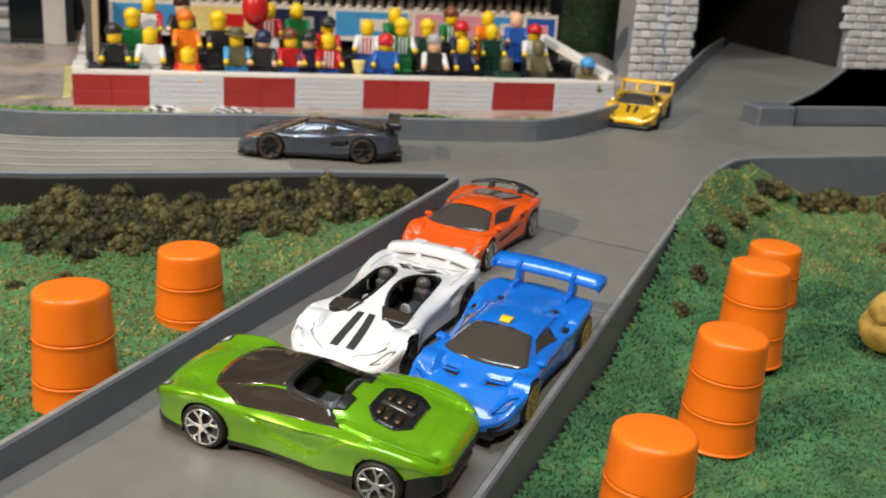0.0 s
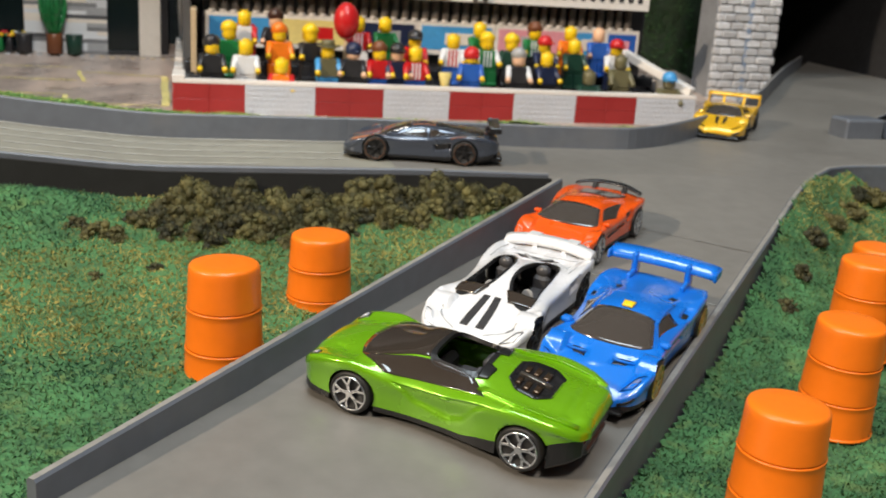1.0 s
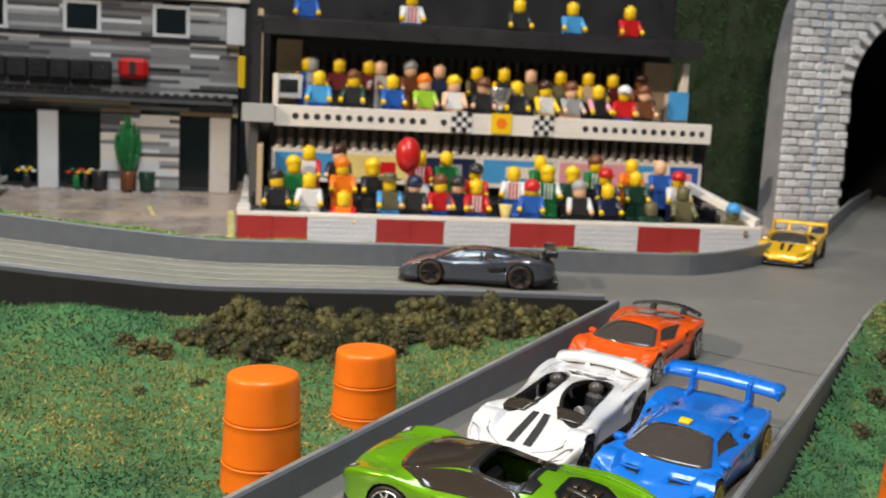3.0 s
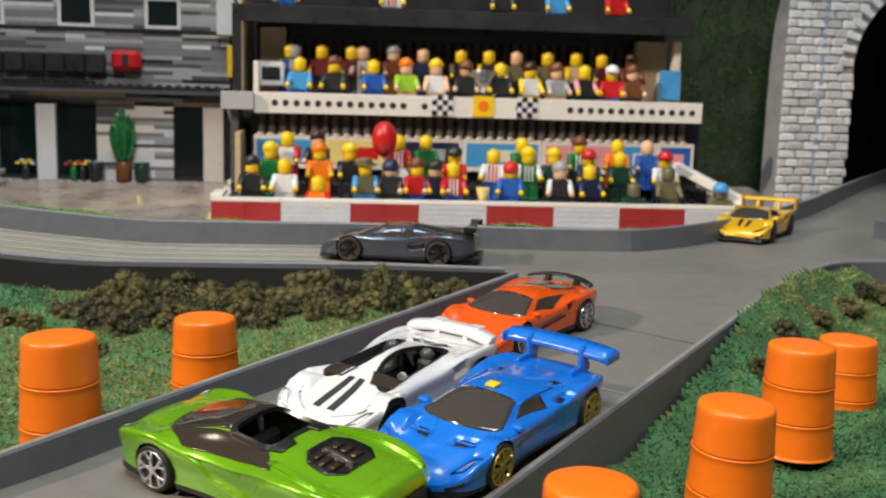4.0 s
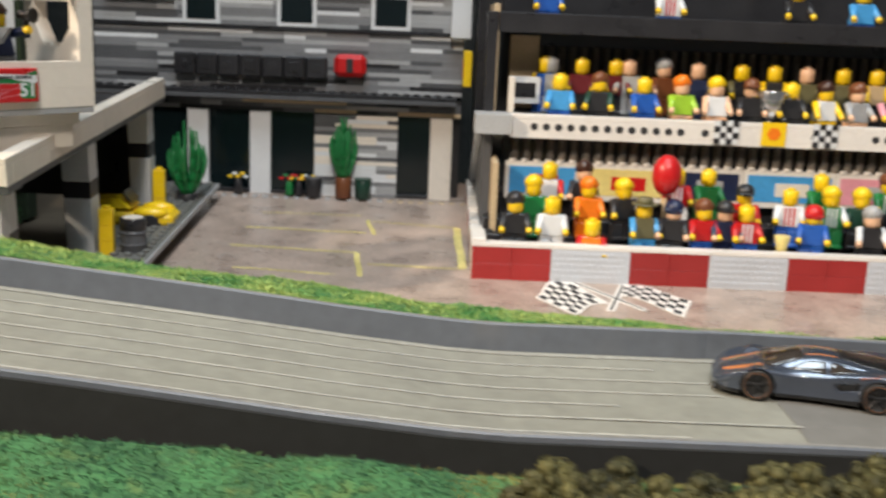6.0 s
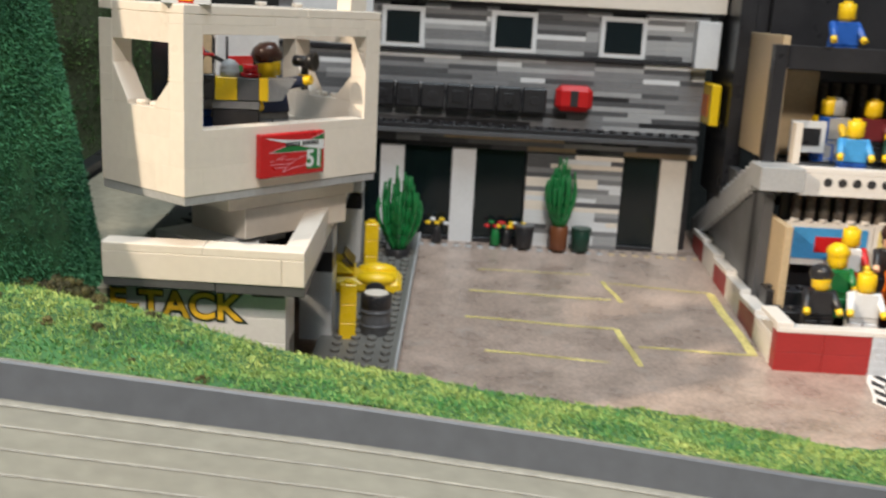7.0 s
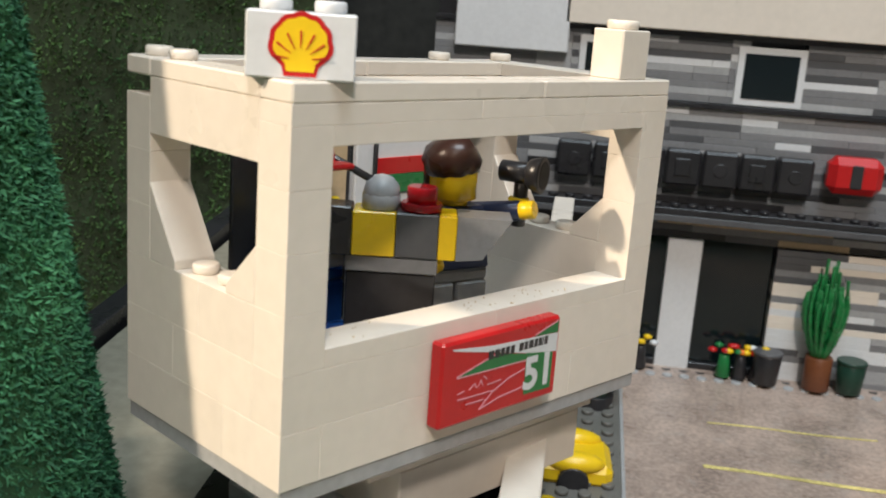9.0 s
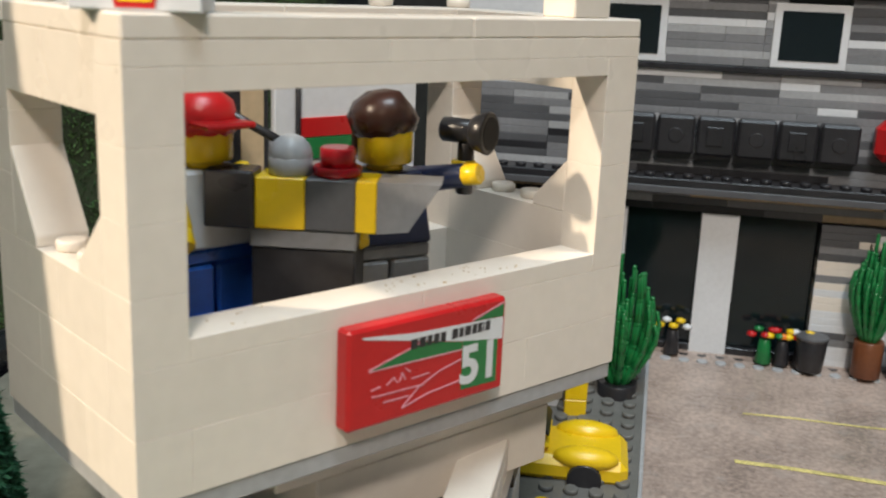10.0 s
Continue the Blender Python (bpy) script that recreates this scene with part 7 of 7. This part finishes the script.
for sy in (-1, 1):
    part("wing_slot", box(bmesh.new(), -34.6, -30.6, sy * 6.6 - 2.0, sy * 6.6 + 2.0, 15.7, 16.1, 0.15), WHITEP, w)

# blue racing car
HOODV = [(0.145, 0.50), (0.205, 0.60), (0.215, 1.80), (0.165, 1.55)]
SIDEIN = [(0.585, 3.4), (0.69, 3.2), (0.70, 4.3), (0.62, 4.7)]
bs = Shell(73, scaled(TOP, 0.955), scaled(BELT, 0.97), scaled(HALF, 1.0), scaled(ROOF, 1.04), CROWN, SILL, dents=((HOODV, 0.9, 0.35), (SIDEIN, 1.2, 0.7), ([(0.035, 2.5), (0.12, 3.1), (0.13, 4.1), (0.05, 3.9)], 0.5, 0.5), ([(0.36, 5.2), (0.56, 5.0), (0.60, 6.2), (0.38, 6.2)], 0.6, 1.0), ([(0.05, -0.2), (0.05, 0.9), (0.13, 0.35), (0.13, -0.2)], 0.35, 0.5), ([(0.64, 1.2), (0.88, 1.5), (0.88, 2.3), (0.66, 2.1)], 0.4, 0.5)))
BLUEP = paint("blue_gloss_paint", (0.002, 0.15, 0.64))
bmx = seat(0.0893, 0.2358, 230.6, 0.0006)
b = car("toy_car", "glossy blue racing toy car with a tall rear wing", bmx, bs, BLUEP, (20.8, -23.0), 5.6, GOLDRIM, (7, True))
fit(b, bs, "windscreen", SMOKEGLASS, [((0.245, -2.5), (0.245, 2.5), (0.445, 2.05), (0.445, -2.05))], "smoked windscreen", both=False, n=12, bend=0.03)
fit(b, bs, "side_window", DARKGLASS, [((0.375, 2.95), (0.45, 2.45), (0.575, 2.6), (0.545, 3.70))])
BLUEDARK = mat("blue_shaded_recess", (0.002, 0.05, 0.22), 0.4)
fit(b, bs, "hood_vent", CARBLACK, [((0.160, 0.72), (0.198, 0.80), (0.206, 1.60), (0.172, 1.45))], off=0.08)
fit(b, bs, "hood_rib", BLUEP, [((0.175, 0.62), (0.183, 0.62), (0.188, 1.68), (0.180, 1.68))], off=0.75, n=4)
fit(b, bs, "bonnet_edge", BLUEP, [((0.06, 2.2), (0.24, 2.5), (0.24, 2.7), (0.06, 2.5)), ((0.44, 2.25), (0.66, 2.35), (0.66, 2.5), (0.44, 2.42))], off=0.35, n=6)
fit(b, bs, "headlight", BLUEDARK, [((0.045, 2.7), (0.115, 3.2), (0.125, 3.9), (0.058, 3.7))], n=4, off=0.06)
fit(b, bs, "headlight_lens", LENS, [((0.060, 2.95), (0.082, 3.1), (0.092, 3.65), (0.070, 3.55)), ((0.088, 3.15), (0.10, 3.25), (0.108, 3.65), (0.096, 3.62))], n=3, off=0.25)
fit(b, bs, "side_intake", CARBLACK, [((0.605, 3.75), (0.645, 3.6), (0.650, 4.25), (0.625, 4.4))], n=4, off=0.1)
fit(b, bs, "side_print", mat("pale_blue_print", (0.30, 0.36, 0.62), 0.4), [((0.44, 5.3), (0.49, 5.3), (0.49, 5.95), (0.44, 5.95))], n=3, off=0.05)
fit(b, bs, "roof_tag", YELLOW, [((0.458, -0.28), (0.458, 0.28), (0.50, 0.34), (0.50, -0.34))], "yellow roof marker", both=False, off=0.7, n=4)
fit(b, bs, "front_intake", CARBLACK, [((0.010, 4.4), (0.045, 4.6), (0.045, 6.2), (0.012, 6.2))], n=4, off=0.1)
fit(b, bs, "rear_vent", CARBLACK, [((0.70, 1.45), (0.74, 1.5), (0.74, 2.0), (0.70, 1.95))], n=3, off=0.1)
for sy in (-1, 1):
    part("mirror", box(bmesh.new(), 10.2, 12.8, sy * 13.8 - 1.6, sy * 13.8 + 1.6, 10.8, 12.6, 0.7), BLUEP, b)
    part("deck_fin", box(bmesh.new(), -35.2, -25, sy * 8.2 - 0.7, sy * 8.2 + 0.7, 11.8, 14.2, 0.3), BLUEP, b)
    part("wing_strut", box(bmesh.new(), -34.2, -30.0, sy * 8.2 - 0.9, sy * 8.2 + 0.9, 13.0, 19.3, 0.6), BLUEP, b)
part("front_splitter", box(bmesh.new(), 29, 36.2, -11.0, 11.0, 1.0, 2.0, 0.3), CARBLACK, b)
wing(b, -33.6, 18.2, 16.3, 6.6, BLUEP, (), 13.0, bow=-0.6, drop=0.5, thick=2.1, rise=1.3)

# orange coupe behind
os_ = Shell(70, scaled(TOP, 1.0), scaled(BELT, 0.98), scaled(HALF, 0.98), scaled(ROOF, 1.04), CROWN, SILL, dents=(([(0.60, 4.3), (0.68, 4.0), (0.69, 5.6), (0.62, 5.8)], 1.0, 0.7), ([(0.36, 5.6), (0.60, 5.3), (0.62, 6.0), (0.37, 6.2)], 0.5, 0.6), ([(0.04, 2.7), (0.12, 3.2), (0.13, 4.1), (0.06, 3.9)], 0.4, 0.4), ([(0.03, -0.2), (0.03, 1.4), (0.20, 1.9), (0.20, -0.2)], 0.25, 0.6)))
ORANGEP = paint("orange_gloss_paint", (0.74, 0.085, 0.001))
om = seat(0.1110, 0.3328, 229.3)
o = car("toy_car", "glossy orange toy coupe with a black rear spoiler", om, os_, ORANGEP, (20.2, -20.2), 5.5, CHROME, (9, False))
fit(o, os_, "windscreen", SMOKEGLASS, [((0.235, -2.5), (0.235, 2.5), (0.425, 2.0), (0.425, -2.0))], "smoked windscreen", both=False, n=10, bend=0.03)
fit(o, os_, "side_window", DARKGLASS, [((0.36, 3.0), (0.45, 2.35), (0.68, 2.75), (0.50, 3.8))])
fit(o, os_, "engine_cover", CARBLACK, [((0.66, -1.3), (0.66, 1.3), (0.86, 1.6), (0.86, -1.6))], both=False)
fit(o, os_, "engine_slat", MGREY, [((0.70, 0.2), (0.705, 0.2), (0.705, 1.2), (0.70, 1.2)), ((0.74, 0.2), (0.745, 0.2), (0.745, 1.25), (0.74, 1.25)), ((0.78, 0.2), (0.785, 0.2), (0.785, 1.3), (0.78, 1.3)), ((0.82, 0.2), (0.825, 0.2), (0.825, 1.35), (0.82, 1.35))], off=0.35, n=3)
fit(o, os_, "headlight", LENS, [((0.05, 2.9), (0.11, 3.3), (0.125, 3.95), (0.07, 3.75))], n=4, off=0.08)
fit(o, os_, "side_intake", CARBLACK, [((0.625, 4.6), (0.66, 4.3), (0.66, 5.4), (0.635, 5.5))], n=4, off=0.08)
fit(o, os_, "sill_line", CARBLACK, [((0.40, 6.05), (0.64, 5.75), (0.64, 5.85), (0.40, 6.25))], off=0.08)
wing(o, -31.6, 15.8, 13.2, 3.4, CARBLACK, (6.0,), 13.0, ends=False, bow=-3.8, drop=1.4, thick=0.9)
for sy in (-1, 1):
    part("mirror", box(bmesh.new(), 9.4, 11.6, sy * 13.4 - 1.3, sy * 13.4 + 1.3, 11.2, 12.6, 0.5), ORANGEP, o)

# dark grey car on the lane
ys_ = Shell(72, scaled(TOP, 1.0), scaled(BELT, 0.98), scaled(HALF, 1.0), scaled(ROOF, 1.0), CROWN, SILL, dents=(([(0.57, 5.4), (0.69, 5.2), (0.70, 6.3), (0.59, 6.3)], 0.9, 0.5), ([(0.60, 2.4), (0.72, 2.4), (0.73, 3.3), (0.62, 3.4)], 0.5, 0.5)))
GREYP = paint("dark_grey_metallic_paint", (0.060, 0.074, 0.105), 0.45)
ym = pose(0.0745, 0.4515, 0.0167, 0.0, 0.0, 167.0)
y_ = car("toy_car", "dark grey metallic toy coupe with copper-edged black rims", ym, ys_, GREYP, (20.6, -20.0), 5.6, CARBLACK, (5, False), edge=COPPER)
fit(y_, ys_, "windscreen", DARKGLASS, [((0.235, -2.3), (0.235, 2.3), (0.43, 1.95), (0.43, -1.95))], "smoked windscreen", both=False, n=10, bend=0.03)
fit(y_, ys_, "side_window", DARKGLASS, [((0.345, 3.15), (0.44, 2.35), (0.535, 2.35), (0.535, 3.75)), ((0.550, 2.4), (0.60, 2.45), (0.70, 3.5), (0.55, 3.75))])
fit(y_, ys_, "engine_cover", CARBLACK, [((0.60, -1.4), (0.60, 1.4), (0.90, 1.7), (0.90, -1.7))], both=False)
fit(y_, ys_, "side_intake", CARBLACK, [((0.58, 5.6), (0.69, 5.4), (0.69, 6.1), (0.60, 6.2))], n=4)
fit(y_, ys_, "orange_stripe", mat("orange_line", (0.45, 0.16, 0.05), 0.35), [((0.05, 0.9), (0.235, 1.0), (0.235, 1.5), (0.05, 1.5)), ((0.44, 1.0), (0.59, 1.0), (0.59, 1.25), (0.44, 1.25))], off=0.05)
fit(y_, ys_, "side_print", mat("rust_print", (0.22, 0.08, 0.05), 0.5), [((0.68, 4.5), (0.72, 4.2), (0.73, 4.5), (0.69, 4.9)), ((0.73, 4.2), (0.78, 4.1), (0.78, 4.3), (0.74, 4.6))], n=3, off=0.05)
wing(y_, -33.5, 17.0, 13.5, 4.8, CARBLACK, (6.5,), 13.0, thick=1.2, rise=1.4)
part("front_splitter", box(bmesh.new(), 28, 35.4, -10.5, 10.5, 1.0, 2.2, 0.3), CARBLACK, y_)
part("diffuser", box(bmesh.new(), -37.5, -32, -10.5, 10.5, 1.8, 4.0, 0.4), CARBLACK, y_)

# golden yellow car at the junction
vs_ = Shell(71, scaled(TOP, 1.0), scaled(BELT, 1.02), scaled(HALF, 1.0), scaled(ROOF, 1.0), CROWN, SILL, dents=(([(0.03, 1.6), (0.12, 2.2), (0.13, 2.9), (0.04, 2.8)], 0.6, 0.4), ([(0.58, 4.4), (0.70, 4.0), (0.71, 5.8), (0.60, 6.0)], 1.3, 0.7), ([(0.36, 5.2), (0.58, 5.0), (0.60, 6.2), (0.37, 6.2)], 0.7, 0.7)))
GOLDP = paint("golden_yellow_paint", (0.76, 0.45, 0.012), 0.2)
vm = pose(0.2785, 0.5415, 0.0167, 0.0, 0.0, 235.0)
v_ = car("toy_car", "golden yellow metallic toy sports car with a rear wing", vm, vs_, GOLDP, (20.4, -19.8), 5.8, CARBLACK, (5, True))
fit(v_, vs_, "windscreen", SMOKEGLASS, [((0.235, -2.3), (0.235, 2.3), (0.43, 1.95), (0.43, -1.95))], "smoked windscreen", both=False, n=10, bend=0.03)
fit(v_, vs_, "side_window", DARKGLASS, [((0.37, 2.9), (0.45, 2.3), (0.60, 2.4), (0.55, 3.75))])
fit(v_, vs_, "stripe", CARBLACK, [((0.07, 0.22), (0.22, 0.22), (0.22, 0.55), (0.10, 0.50))], off=0.06)
fit(v_, vs_, "headlight", CARBLACK, [((0.030, 2.2), (0.045, 2.5), (0.09, 4.0), (0.07, 3.9))], n=4, off=0.08)
fit(v_, vs_, "front_intake", CARBLACK, [((0.006, 4.3), (0.03, 4.4), (0.045, 6.2), (0.008, 6.2))], n=4, off=0.15)
fit(v_, vs_, "engine_cover", CARBLACK, [((0.66, -1.1), (0.66, 1.1), (0.86, 1.3), (0.86, -1.3))], both=False)
fit(v_, vs_, "side_intake", CARBLACK, [((0.60, 4.6), (0.66, 4.3), (0.67, 5.4), (0.62, 5.6))], n=4, off=0.1)
part("front_splitter", box(bmesh.new(), 27.5, 35.4, -12, 12, 1.0, 2.2, 0.3), CARBLACK, v_)
wing(v_, -32.8, 18.4, 15.4, 5.4, GOLDP, (6.0,), 13.0, thick=1.5, rise=1.0)
for sy in (-1, 1):
    part("wing_plate", box(bmesh.new(), -36.2, -29.5, sy * 15.2 - 0.5, sy * 15.2 + 0.5, 12.5, 19.6, 0.4), GOLDP, v_)
    part("mirror", box(bmesh.new(), 10.0, 12.4, sy * 13.6 - 1.4, sy * 13.6 + 1.4, 11.2, 12.8, 0.6), GOLDP, v_)
